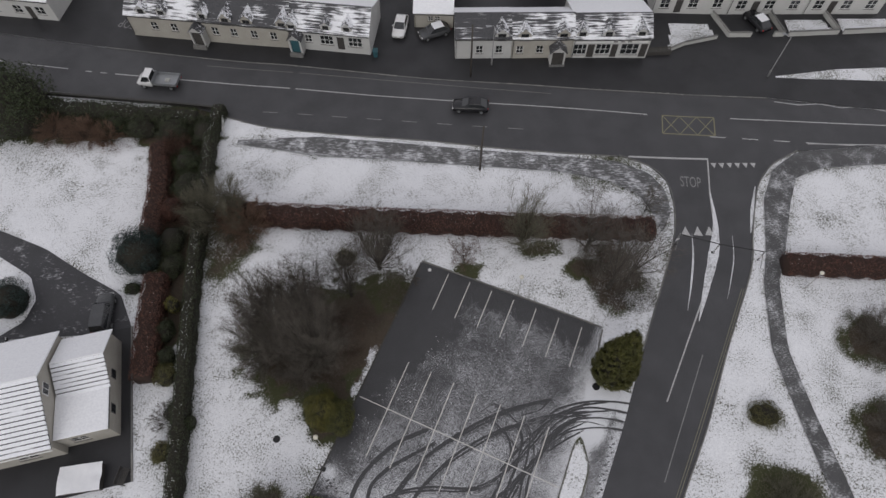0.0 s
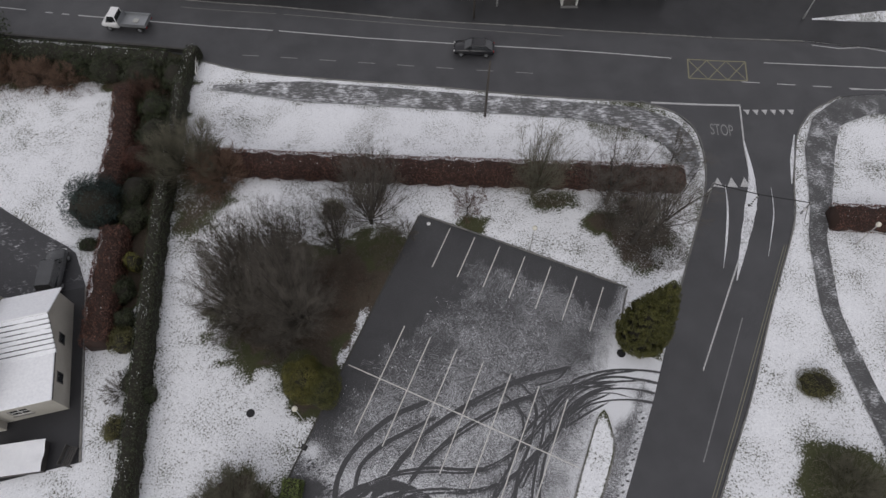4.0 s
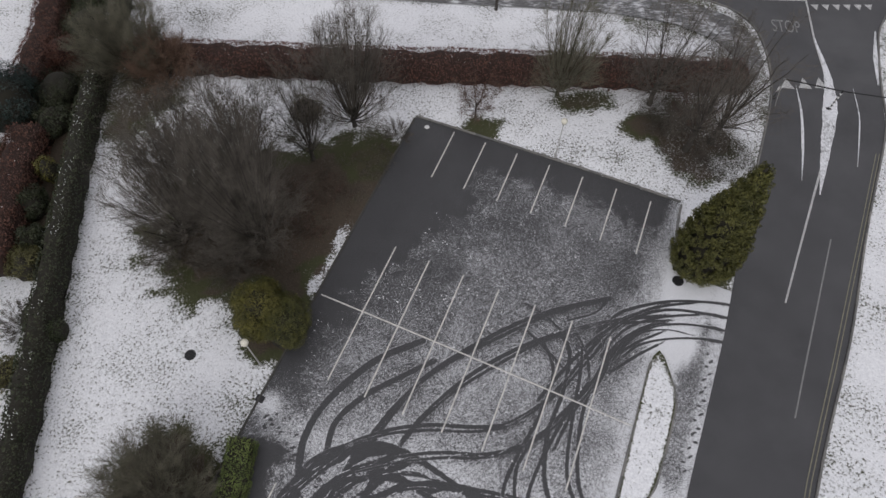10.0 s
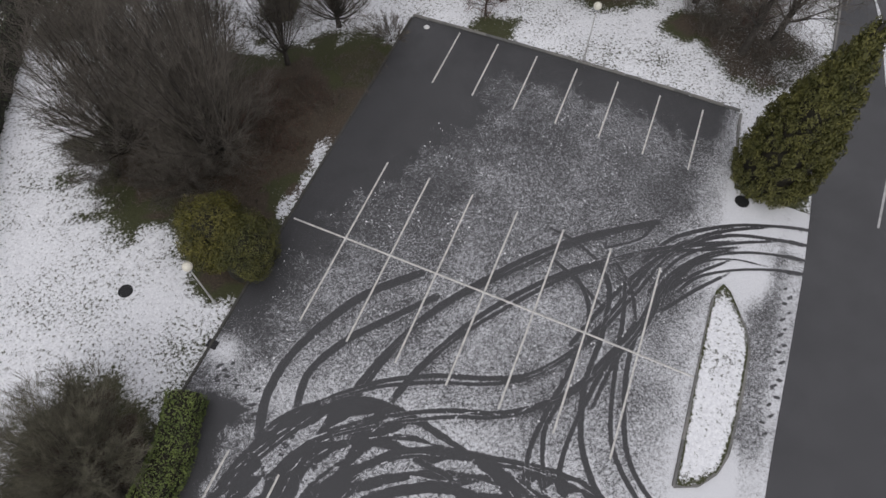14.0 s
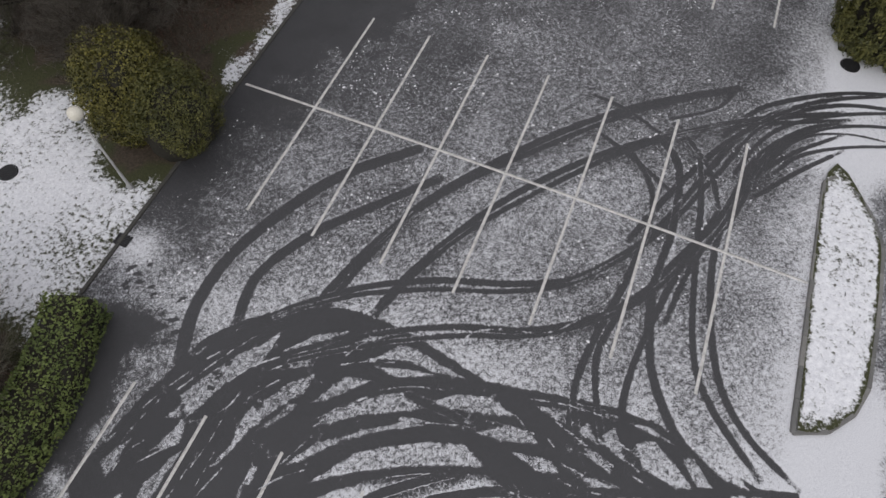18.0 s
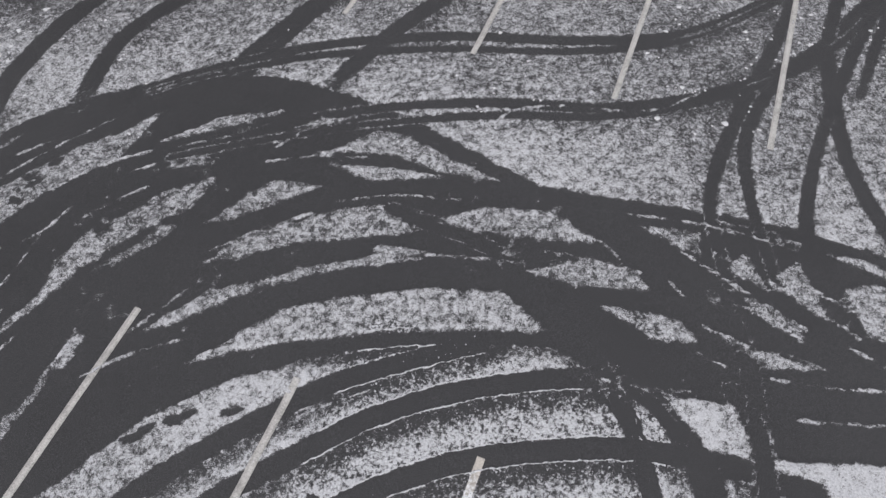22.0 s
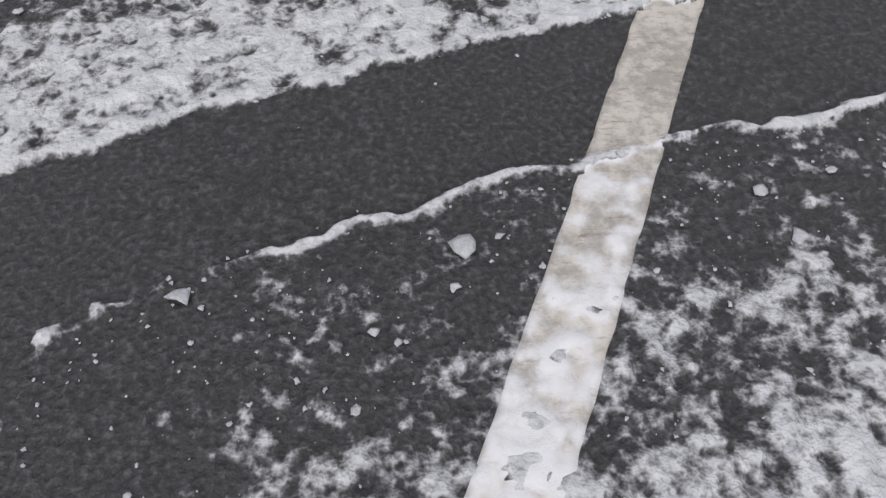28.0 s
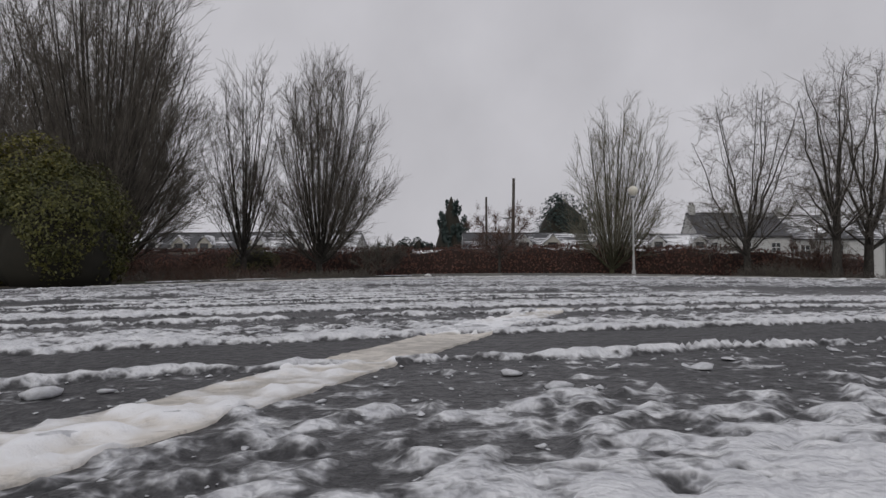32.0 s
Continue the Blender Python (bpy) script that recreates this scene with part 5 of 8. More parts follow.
for k in range(8):
    a = -21.6 + 4.28 * k
    bar("dash", (a, 50.62 - 0.093 * (a + 21.6)), (a + 1.85, 50.45 - 0.093 * (a + 21.6)), 0.1, 0.02, M["paint_faded"], marks)
for k in range(6):
    a = 32.6 + 3.75 * k
    bar("dash", (a, 46.72 - 0.085 * (a - 32.6)), (a + 1.9, 46.56 - 0.085 * (a - 32.6)), 0.11, 0.02, PW, marks)
bar("bus_line", (44.0, 45.6), (60, 45.2), 0.12, 0.02, PW, marks)
zig = [(41.8, 52.3), (44.6, 51.75), (47.2, 51.9), (49.9, 51.25), (52.4, 51.4), (55.1, 50.7), (58, 50.8)]
for a, b in zip(zig[:-1], zig[1:]):
    bar("zigzag", a, b, 0.12, 0.022, PW, marks)
for a, b in (((-30, 58.6), (-10, 56.2)), ((-10, 56.2), (14, 53.4))):
    bar("edge_line", a, b, 0.07, 0.02, M["kerb"], marks)

box_marks = thing("box_junction", 0, 0, 0, "yellow hatched box painted on the main road", "road marking", kind="structure")
bx = [(27.4, 50.0), (33.7, 49.7), (33.25, 46.85), (27.0, 47.2)]
for k in range(4):
    bar("box_edge", bx[k], bx[(k + 1) % 4], 0.14, 0.026, M["paint_yellow"], box_marks)
for k in range(3):
    u0, u1 = k / 3, (k + 1) / 3
    top0, top1 = Vector(bx[0]).lerp(Vector(bx[1]), u0), Vector(bx[0]).lerp(Vector(bx[1]), u1)
    low0, low1 = Vector(bx[3]).lerp(Vector(bx[2]), u0), Vector(bx[3]).lerp(Vector(bx[2]), u1)
    bar("box_hatch", top0, low1, 0.1, 0.024, M["paint_yellow"], box_marks)
    bar("box_hatch", low0, top1, 0.1, 0.0245, M["paint_yellow"], box_marks)

junction = thing("junction_markings", 0, 0, 0, "white stop line, triangles and lettering at the junction", "road marking", kind="structure")
bar("stop_line", (22.3, 43.6), (31.66, 43.35), 0.24, 0.024, PW, junction)
bar("edge_line", (31.58, 43.2), (30.75, 38.0), 0.16, 0.024, PW, junction)
bar("edge_line", (30.75, 38.0), (30.2, 33.6), 0.14, 0.026, PW, junction)
bar("edge_line", (27.0, 24.9), (21.5, 14.4), 0.15, 0.018, PW, junction, 0.11)
for k in range(6):
    cx, cy = 32.15 + 0.92 * k, 42.45
    flat("triangle", [(cx - 0.34, cy + 0.3), (cx, cy - 0.42), (cx + 0.34, cy + 0.3)], 0.022, PW, junction)
for off in (0.3, 0.55):
    pts = [(31.9 - off, 26.2), (28.0 - off, 18.6), (23.6 - off, 10.2), (20.2 - off, 3.9), (14.8 - off, -7)]
    for a, b in zip(pts[:-1], pts[1:]):
        bar("no_parking_line", a, b, 0.06, 0.018, M["line_faded"], junction)
bar("worn_line", (25.85, 19.06), (19.98, 7.24), 0.09, 0.018, M["paint_faded"], junction)
for cx in (26.9, 28.25, 29.5):
    flat("triangle", [(cx - 0.5, 32.75), (cx + 0.5, 32.6), (cx + 0.15, 33.9)], 0.022, PW, junction)


def lettering(text, x, y, size, stretch, rz, lift, mat, parent):
    cu = bpy.data.curves.new("lettering", "FONT")
    cu.body, cu.size, cu.extrude, cu.align_x, cu.align_y = text, size, 0.002, "CENTER", "CENTER"
    tmp = new("lettering", cu)
    me = bpy.data.meshes.new_from_object(tmp)
    bpy.data.objects.remove(tmp)
    me.transform(Matrix.Diagonal((1, stretch, 1, 1)))
    ob = part("lettering", me, mat, parent)
    ob.matrix_basis = pose(x, y, hz(x, y) + lift, 0, 0, rz)
    return ob


lettering("STOP", 28.95, 39.98, 0.98, 2.15, -6, 0.02, M["paint_faded"], junction)
lettering("STOP", -41.9, 66.4, 1.3, 1.7, 168, 0.115, M["paint_faded"], junction)

# slush and snow lying on the hatched middle of the side road
slush = thing("snow_slush", 0, 0, 0, "strip of grey slush and snow lying along the side road", "snow", kind="stuff")
for pts, w in (([(30.9, 38.6), (30.4, 34), (29.4, 30.5), (27.6, 26), (26.2, 22.6)], (0.08, 0.55, 1.1, 0.7, 0.06)), ([(27.6, 33), (27.1, 30), (26.2, 26.6), (25.3, 23.8)], (0.03, 0.2, 0.2, 0.02)),
               ([(31.9, 32.6), (31.3, 29.6), (30.3, 26.8), (29.6, 25.0)], (0.02, 0.1, 0.1, 0.02)), ([(36.2, 39.4), (35.1, 36.4), (34.0, 33)], (0.1, 0.4, 0.12))):
    line = spline(pts, 0.3)
    wid = np.interp(np.linspace(0, 1, len(line)), np.linspace(0, 1, len(w)), w)
    d = np.gradient(line, axis=0)
    d /= np.linalg.norm(d, axis=1)[:, None]
    s = np.stack([-d[:, 1], d[:, 0]], 1)
    v = []
    for k, t in enumerate((-0.5, -0.42, -0.15, 0.15, 0.42, 0.5)):
        p = line + s * (wid * (t + 0.12 * (lattice(line[:, 0] * 3, line[:, 1] * 3, 1.0, k) - 0.5)))[:, None]
        v.append(np.stack([p[:, 0], p[:, 1], height(p[:, 0], p[:, 1]) + 0.02 + (0.0 if k in (0, 5) else 0.018)], 1))
    v = np.stack(v, 1).reshape(-1, 3)
    part("slush", facing_up(array_mesh("slush", v, grid_faces(6, len(line)))), M["slush"], slush, "", True)

# ---------- lamps, poles, barrier ----------
def globe_lamp(x, y, h):
    t = thing("globe_lamp", x, y, hz(x, y), "slim grey lamp post with an opal white globe in snow", "lamp post", group="globe lamps of the car park")
    part("post", Geo().lathe([(0.09, -0.1), (0.09, 0.25), (0.055, 0.3), (0.05, 0.9), (0.038, 1.0), (0.034, h - 0.32)], 12), M["post_grey"], t, "", True)
    part("collar", Geo().lathe([(0.05, h - 0.34), (0.11, h - 0.31), (0.12, h - 0.25), (0.09, h - 0.23)], 14), M["metal"], t, "", True)
    part("globe", Geo().lathe([(0.085, h - 0.25)] + [(0.215 * math.sin(a), h - 0.02 - 0.215 * math.cos(a)) for a in np.linspace(0.5, 3.1, 12)], 20), M["globe"], t, "", True)
    return t


globe_lamp(8.14, 25.34, 3.75)
globe_lamp(-10.3, 10.3, 3.65)
globe_lamp(37.8, 26.2, 3.5)


def wood_pole(x, y, h, lean, label, arm=True):
    t = thing("utility_pole", x, y, hz(x, y), label, "utility pole", group="poles along the main road")
    part("pole", Geo().tube([(0, 0, -0.3), (0, 0, h * 0.5), (lean, 0, h)], [0.14, 0.12, 0.095], 10), M["pole_wood"], t, "", True)
    if arm:
        part("crossarm", Geo().box(-0.45, 0.45, -0.05, 0.05, h - 0.5, h - 0.4, 0.01), M["pole_wood"], t)
    for s in (-0.35, 0.35) if arm else (0,):
        part("insulator", Geo().lathe([(0.02, h - 0.4), (0.045, h - 0.36), (0.03, h - 0.3), (0.045, h - 0.27), (0.02, h - 0.23)], 8, (s, 0, 0)), M["white"], t)
    return t


wood_pole(4.8, 41.55, 7.6, 0.05, "tall dark timber utility pole on the snowy verge", False)
wood_pole(4.05, 56.4, 8.2, -0.03, "dark timber pole standing on the forecourt", False)


def street_lamp(x, y, h, reach, rz):
    t = thing("street_lamp", x, y, hz(x, y), "tall grey steel street lamp beside the road", "street lamp", rz)
    part("column", Geo().lathe([(0.11, -0.2), (0.11, 1.2), (0.065, 1.3), (0.045, h)], 10), M["pole_grey"], t, "", True)
    part("arm", Geo().tube([(0, 0, h - 0.05), (reach * 0.4, 0, h + 0.14), (reach, 0, h + 0.18)], 0.035, 8), M["pole_grey"], t, "", True)
    part("lantern", Geo().box(reach - 0.1, reach + 0.55, -0.13, 0.13, h + 0.1, h + 0.24, 0.04), M["metal"], t)
    return t


street_lamp(42.0, 56.5, 6.4, 0.6, 150)
street_lamp(6.8, 58.4, 6.2, 0.5, 190)

# height barrier across the side road
barrier = thing("height_barrier", 0, 0, 0, "dark steel height barrier on short posts across the road", "barrier")
ends = [(25.45, 31.7), (29.3, 30.45), (33.75, 29.5)]
tops = []
for k, (bx_, by_) in enumerate(ends):
    z0 = hz(bx_, by_)
    tops.append((bx_, by_, z0 + 1.9))
    part("post", Geo().lathe([(0.07, -0.1), (0.07, 1.86), (0.09, 1.88), (0.09, 1.96), (0.03, 1.98)], 10, (bx_, by_, z0)), M["iron"] if k == 1 else M["pole_grey"], barrier, "", True)
    part("base_plate", Geo().box(bx_ - 0.2, bx_ + 0.2, by_ - 0.2, by_ + 0.2, z0 - 0.03, z0 + 0.04, 0.01), M["iron"], barrier)
part("crossbar", Geo().tube(tops, 0.05, 8), M["iron"], barrier, "", True)
for k in range(5):
    part("band", Geo().lathe([(0.074, 0.2 + 0.34 * k), (0.074, 0.37 + 0.34 * k)], 10, (*ends[1], hz(*ends[1]))), M["white"], barrier, "white reflective band")
for (bx_, by_), s in ((ends[0], -1), (ends[2], 1)):
    z0 = hz(bx_, by_)
    part("brace", Geo().tube([(bx_ + s * 0.1, by_ - 0.9, z0), (bx_, by_, z0 + 1.5)], 0.035, 6), M["pole_grey"], barrier)
    part("notice", Geo().box(bx_ - 0.16, bx_ + 0.16, by_ - 0.11, by_ - 0.085, z0 + 0.75, z0 + 1.25, 0.01), M["white"], barrier, "small white notice plate")


# ---------- drain covers ----------
def cover(x, y, w, d, rz, lift=0.02):
    t = thing("drain_cover", x, y, hz(x, y) + lift, "dark wet cast iron drain cover free of snow", "drain cover", rz, "drain covers")
    part("rim", Geo().box(-w, w, -d, -d + 0.05, -0.05, 0.012).box(-w, w, d - 0.05, d, -0.05, 0.012).box(-w, -w + 0.05, -d + 0.05, d - 0.05, -0.05, 0.012).box(w - 0.05, w, -d + 0.05, d - 0.05, -0.05, 0.012), M["iron"], t)
    part("plate", Geo().box(-w + 0.05, w - 0.05, -d + 0.05, d - 0.05, -0.06, -0.004), M["iron"], t)
    for k in range(5):
        yy = -d + 0.09 + (2 * d - 0.18) * k / 4
        part("rib", Geo().box(-w + 0.06, w - 0.06, yy - 0.018, yy + 0.018, -0.006, 0.008), M["iron"], t)
    return t


def manhole(x, y, r, rz, lift):
    t = thing("manhole_cover", x, y, hz(x, y) + lift, "round dark iron manhole cover melted free of snow", "manhole cover", rz, "manhole covers")
    part("rim", Geo().lathe([(r, -0.06), (r, 0.008), (r - 0.03, 0.014), (r - 0.05, 0.008), (r - 0.05, -0.04)], 24), M["iron"], t, "", True)
    part("plate", Geo().lathe([(r - 0.055, -0.05), (r - 0.055, 0.0), (r * 0.5, 0.004), (0.01, 0.004)], 24), M["iron"], t)
    for k in range(5):
        yy = r * (-0.56 + 0.28 * k)
        w = math.sqrt(max(r * r * 0.6 - yy * yy, 0.01))
        part("rib", Geo().box(-w, w, yy - 0.015, yy + 0.015, 0.002, 0.014), M["iron"], t)
    return t


cover(-10.1, 8.36, 0.25, 0.2, -22, 0.012)
manhole(-14.55, 10.95, 0.33, 10, 0.1)
manhole(14.95, 15.75, 0.36, -30, 0.016)
# glove-sized stone and a fallen bag by the north-west corner
bag = thing("litter_bag", -0.85, 28.1, hz(-0.85, 28.1), "small crumpled white bag on the wet tarmac corner", "bag")
part("sack", Geo().lathe([(0.05, 0.0), (0.16, 0.01), (0.19, 0.03), (0.15, 0.07), (0.08, 0.1), (0.03, 0.12)], 10), M["white"], bag, "", True)

# ---------- plants ----------
def unit(v):
    return v / np.maximum(np.linalg.norm(v, axis=-1, keepdims=True), 1e-9)


def grow(rng, p, d, length, k, up, wob):
    """Curved shoots: points (n, k + 1, 3) from p along d."""
    pts, d = [p], unit(d)
    for _ in range(k):
        d = unit(d + np.array([0, 0, up / k]) + rng.normal(0, wob, d.shape))
        pts.append(pts[-1] + d * (length / k)[:, None])
    return np.stack(pts, 1)


def spawn(rng, pts, count, f0, f1, angle, spread):
    """Starts and ways of shoots along others."""
    n, k = pts.shape[0], pts.shape[1] - 1
    f = rng.uniform(f0, f1, (n, count))
    s = f * k
    i = np.minimum(s.astype(int), k - 1)
    row = np.arange(n)[:, None]
    a, b = pts[row, i], pts[row, i + 1]
    start = a + (b - a) * (s - i)[..., None]
    d = unit(b - a)
    side = unit(np.cross(d, rng.normal(0, 1, d.shape)))
    ang = np.radians(rng.normal(angle, spread, f.shape))[..., None]
    return start.reshape(-1, 3), (d * np.cos(ang) + side * np.sin(ang)).reshape(-1, 3), f.ravel()


def tubes(pts, rad, sides):
    n, k, _ = pts.shape
    d = unit(np.gradient(pts, axis=1))
    ref = np.where(np.abs(d[..., 2:]) > 0.9, np.array([1.0, 0, 0]), np.array([0, 0, 1.0]))
    a = unit(np.cross(d, ref))
    b = np.cross(d, a)
    t = np.arange(sides) * math.tau / sides
    v = pts[:, :, None] + rad[:, :, None, None] * (np.cos(t)[:, None] * a[:, :, None] + np.sin(t)[:, None] * b[:, :, None])
    base = (np.arange(n)[:, None, None] * k + np.arange(k - 1)[None, :, None]) * sides
    i = np.arange(sides)[None, None]
    f = np.stack([base + i, base + (i + 1) % sides, base + sides + (i + 1) % sides, base + sides + i], -1)
    return v.reshape(-1, 3), f.reshape(-1, 4)


def merged(name, pieces):
    v, f, n = [], [], 0
    for a, b in pieces:
        v.append(a)
        f.append(b + n)
        n += len(a)
    return array_mesh(name, np.concatenate(v), np.concatenate(f))


def taper(length, r0, k, tip):
    return r0[:, None] * np.linspace(1, tip, k + 1)[None]


def bare_tree(name, x, y, label, tall, trunk, stems, lean, counts, seed, bark, twig, reach=0.7, up=0.5, thick=0.02, category="tree", group=""):
    """Leafless tree: trunk, ascending limbs and three orders of twigs."""
    rng = np.random.default_rng(seed)
    t = thing(name, x, y, hz(x, y) - 0.05, label, category, group=group)
    p0 = np.zeros((1, 3))
    one = np.array([1.0])
    tr = grow(rng, p0, np.array([[0.03, 0.02, 1.0]]), one * trunk, 4, 0.2, 0.04)
    r0 = tall * thick
    wood = [tubes(tr, r0 * np.array([[1.35, 1.0, 0.92, 0.88, 0.8]]), 9)]
    s, d, f = spawn(rng, tr, stems, 0.4, 1.0, 0, 1)
    ang = lean * 1.6 * np.sqrt((np.arange(stems) + 0.3) / stems)
    turn = np.arange(stems) * 2.39996 + rng.uniform(-0.35, 0.35, stems)
    tilt = np.radians(ang * rng.uniform(0.85, 1.1, stems))
    d = np.stack([np.cos(turn) * np.sin(tilt), np.sin(turn) * np.sin(tilt), np.cos(tilt)], 1)
    s[0] = tr[0, -1]
    ln = tall * reach * rng.uniform(0.84, 1.06, len(s)) * (1 - 0.12 * ang / (lean * 1.6))
    l1 = grow(rng, s, d, ln, 7, up, 0.05)
    part("trunk", merged("trunk", wood), bark, t, "", True)
    limb_r = taper(ln, r0 * rng.uniform(0.15, 0.3, len(s)), 7, 0.22)
    for k in range(len(s)):
        part("limb", merged("limb", [tubes(l1[k : k + 1], limb_r[k : k + 1], 6)]), bark, t, "", True)
    small = []
    s, d, f = spawn(rng, l1, counts[0], 0.14, 0.97, 20, 7)
    ln2 = tall * 0.30 * (1.08 - 0.62 * f) * rng.uniform(0.7, 1.2, len(s))
    l2 = grow(rng, s, d, ln2, 4, up * 0.8, 0.08)
    small.append(tubes(l2, taper(ln2, r0 * 0.115 * (1.2 - 0.5 * f), 4, 0.3), 4))
    s, d, f = spawn(rng, l2, counts[1], 0.15, 1.0, 21, 8)
    ln3 = tall * 0.125 * rng.uniform(0.6, 1.25, len(s))
    l3 = grow(rng, s, d, ln3, 2, up * 0.4, 0.08)
    small.append(tubes(l3, taper(ln3, np.full(len(s), max(r0 * 0.03, 0.005)), 2, 0.45), 3))
    s, d, f = spawn(rng, l3, counts[2], 0.2, 1.0, 24, 10)
    ln4 = tall * 0.06 * rng.uniform(0.5, 1.3, len(s))
    l4 = grow(rng, s, d, ln4, 1, 0.1, 0.06)
    small.append(tubes(l4, taper(ln4, np.full(len(s), 0.005), 1, 0.5), 3))
    tagged(part("crown", merged("crown", small), twig, t), kind="stuff")
    return t


def egg_tree(name, x, y, label, tall, radius, trunk, limbs, counts, seed, bark, twig, low=0.16, flare=0.78, wob=0.05, angle=24, thick=0.014, lean=(0.0, 0.0), group=""):
    """Leafless tree whose limbs rise from a short trunk into an egg-shaped crown."""
    rng = np.random.default_rng(seed)
    t = thing(name, x, y, hz(x, y) - 0.05, label, "tree", group=group)
    base = tall * low

    def kept(p):
        """Draws shoots in to the ragged outline of the crown."""
        cx, cy = lean[0] * p[..., 2] / tall, lean[1] * p[..., 2] / tall
        dx, dy = p[..., 0] - cx, p[..., 1] - cy
        up = (p[..., 2] - tall * 0.43) / (tall * np.where(p[..., 2] > tall * 0.43, 0.57, 0.55))
        rho = np.sqrt((dx * dx + dy * dy) / radius**2 + up * up)
        edge = 1.02 + 0.22 * (lattice(np.arctan2(dy, dx) * 2 + 20, p[..., 2] / tall * 9, 1.0, seed) - 0.4)
        k = np.where(rho > edge, edge / np.maximum(rho, 1e-6), 1.0) ** 0.7
        return np.stack([cx + dx * k, cy + dy * k, np.where(up > 0, tall * 0.43 + (p[..., 2] - tall * 0.43) * k, p[..., 2])], -1)

    tr = grow(rng, np.zeros((1, 3)), np.array([[0.02, 0.02, 1.0]]), np.array([trunk]), 4, 0.2, 0.03)
    r0 = tall * thick
    part("trunk", merged("trunk", [tubes(tr, r0 * np.array([[1.5, 1.1, 1.0, 0.95, 0.8]]), 10)]), bark, t, "", True)
    high = int(limbs * 0.7)
    u = np.r_[0.93 * np.sqrt((np.arange(high) + 0.4) / high), rng.uniform(0.86, 1.0, limbs - high)]
    wide = tall * 0.42
    z1 = np.r_[wide + (tall - wide) * np.sqrt(1 - u[:high] ** 2) * rng.uniform(0.9, 1.03, high), tall * rng.uniform(low + 0.1, max(0.44, low + 0.2), limbs - high)]
    h = (z1 - base) / (tall - base)
    turn = np.arange(limbs) * 2.39996 + rng.uniform(-0.4, 0.4, limbs)
    r1 = radius * u * np.where(np.arange(limbs) < high, 1.0, np.interp(h, [0, 0.2, 0.5], [0.6, 0.85, 1.0])) * rng.uniform(0.88, 1.02, limbs)
    z0 = trunk * (0.55 + 0.45 * h) * rng.uniform(0.85, 1.0, limbs)
    q = np.linspace(0, 1, 9)
    rr = r1[:, None] * q[None] ** flare
    zz = z0[:, None] + (z1 - z0)[:, None] * q[None] ** 1.12
    sway = np.cumsum(rng.normal(0, wob * 0.16 * radius, (limbs, 9, 2)), 1) * q[None, :, None] ** 0.5
    l1 = np.stack([np.cos(turn)[:, None] * rr + sway[..., 0], np.sin(turn)[:, None] * rr + sway[..., 1], zz], -1)
    l1 = kept(l1 + np.array([*lean, 0.0]) * (zz / tall)[..., None])
    lim_r = r0 * rng.uniform(0.24, 0.42, limbs)[:, None] * np.linspace(1, 0.16, 9)[None]
    for k in range(limbs):
        part("limb", merged("limb", [tubes(l1[k : k + 1], lim_r[k : k + 1], 6)]), bark, t, "", True)
    small = []
    s, d, f = spawn(rng, l1, counts[0], 0.12, 0.98, angle, 9)
    ln2 = tall * 0.24 * (1.1 - 0.65 * f) * rng.uniform(0.6, 1.2, len(s))
    l2 = kept(grow(rng, s, d, ln2, 4, 0.2, wob * 1.6))
    small.append(tubes(l2, taper(ln2, r0 * 0.105 * (1.2 - 0.5 * f), 4, 0.3), 4))
    s, d, f = spawn(rng, l2, counts[1], 0.12, 1.0, angle + 2, 9)
    ln3 = tall * 0.095 * rng.uniform(0.5, 1.25, len(s))
    l3 = grow(rng, s, d, ln3, 2, 0.2, wob * 1.8)
    small.append(tubes(l3, taper(ln3, np.full(len(s), 0.0072), 2, 0.5), 3))
    s, d, f = spawn(rng, l3, counts[2], 0.2, 1.0, angle + 4, 10)
    ln4 = tall * 0.05 * rng.uniform(0.5, 1.3, len(s))
    l4 = grow(rng, s, d, ln4, 1, 0.1, 0.06)
    small.append(tubes(l4, taper(ln4, np.full(len(s), 0.005), 1, 0.6), 3))
    tagged(part("crown", merged("crown", small), twig, t), kind="stuff")
    return t


def leaves(rng, at, normal, size, aspect, droop=0.0):
    """One four-cornered leaf, folded a little, at each point."""
    n = len(at)
    nrm = unit(normal + rng.normal(0, 0.55, (n, 3)))
    u = unit(np.cross(nrm, rng.normal(0, 1, (n, 3))) + np.array([0, 0, droop]))
    v = unit(np.cross(nrm, u))
    s = (size * rng.uniform(0.6, 1.35, n))[:, None]
    tip, tail = at + u * s * 0.5, at - u * s * 0.5
    lift = nrm * s * 0.12
    verts = np.stack([tip, at + v * s * aspect * 0.5 + lift, tail, at - v * s * aspect * 0.5 + lift], 1)
    return verts.reshape(-1, 3), np.arange(4 * n).reshape(-1, 4)


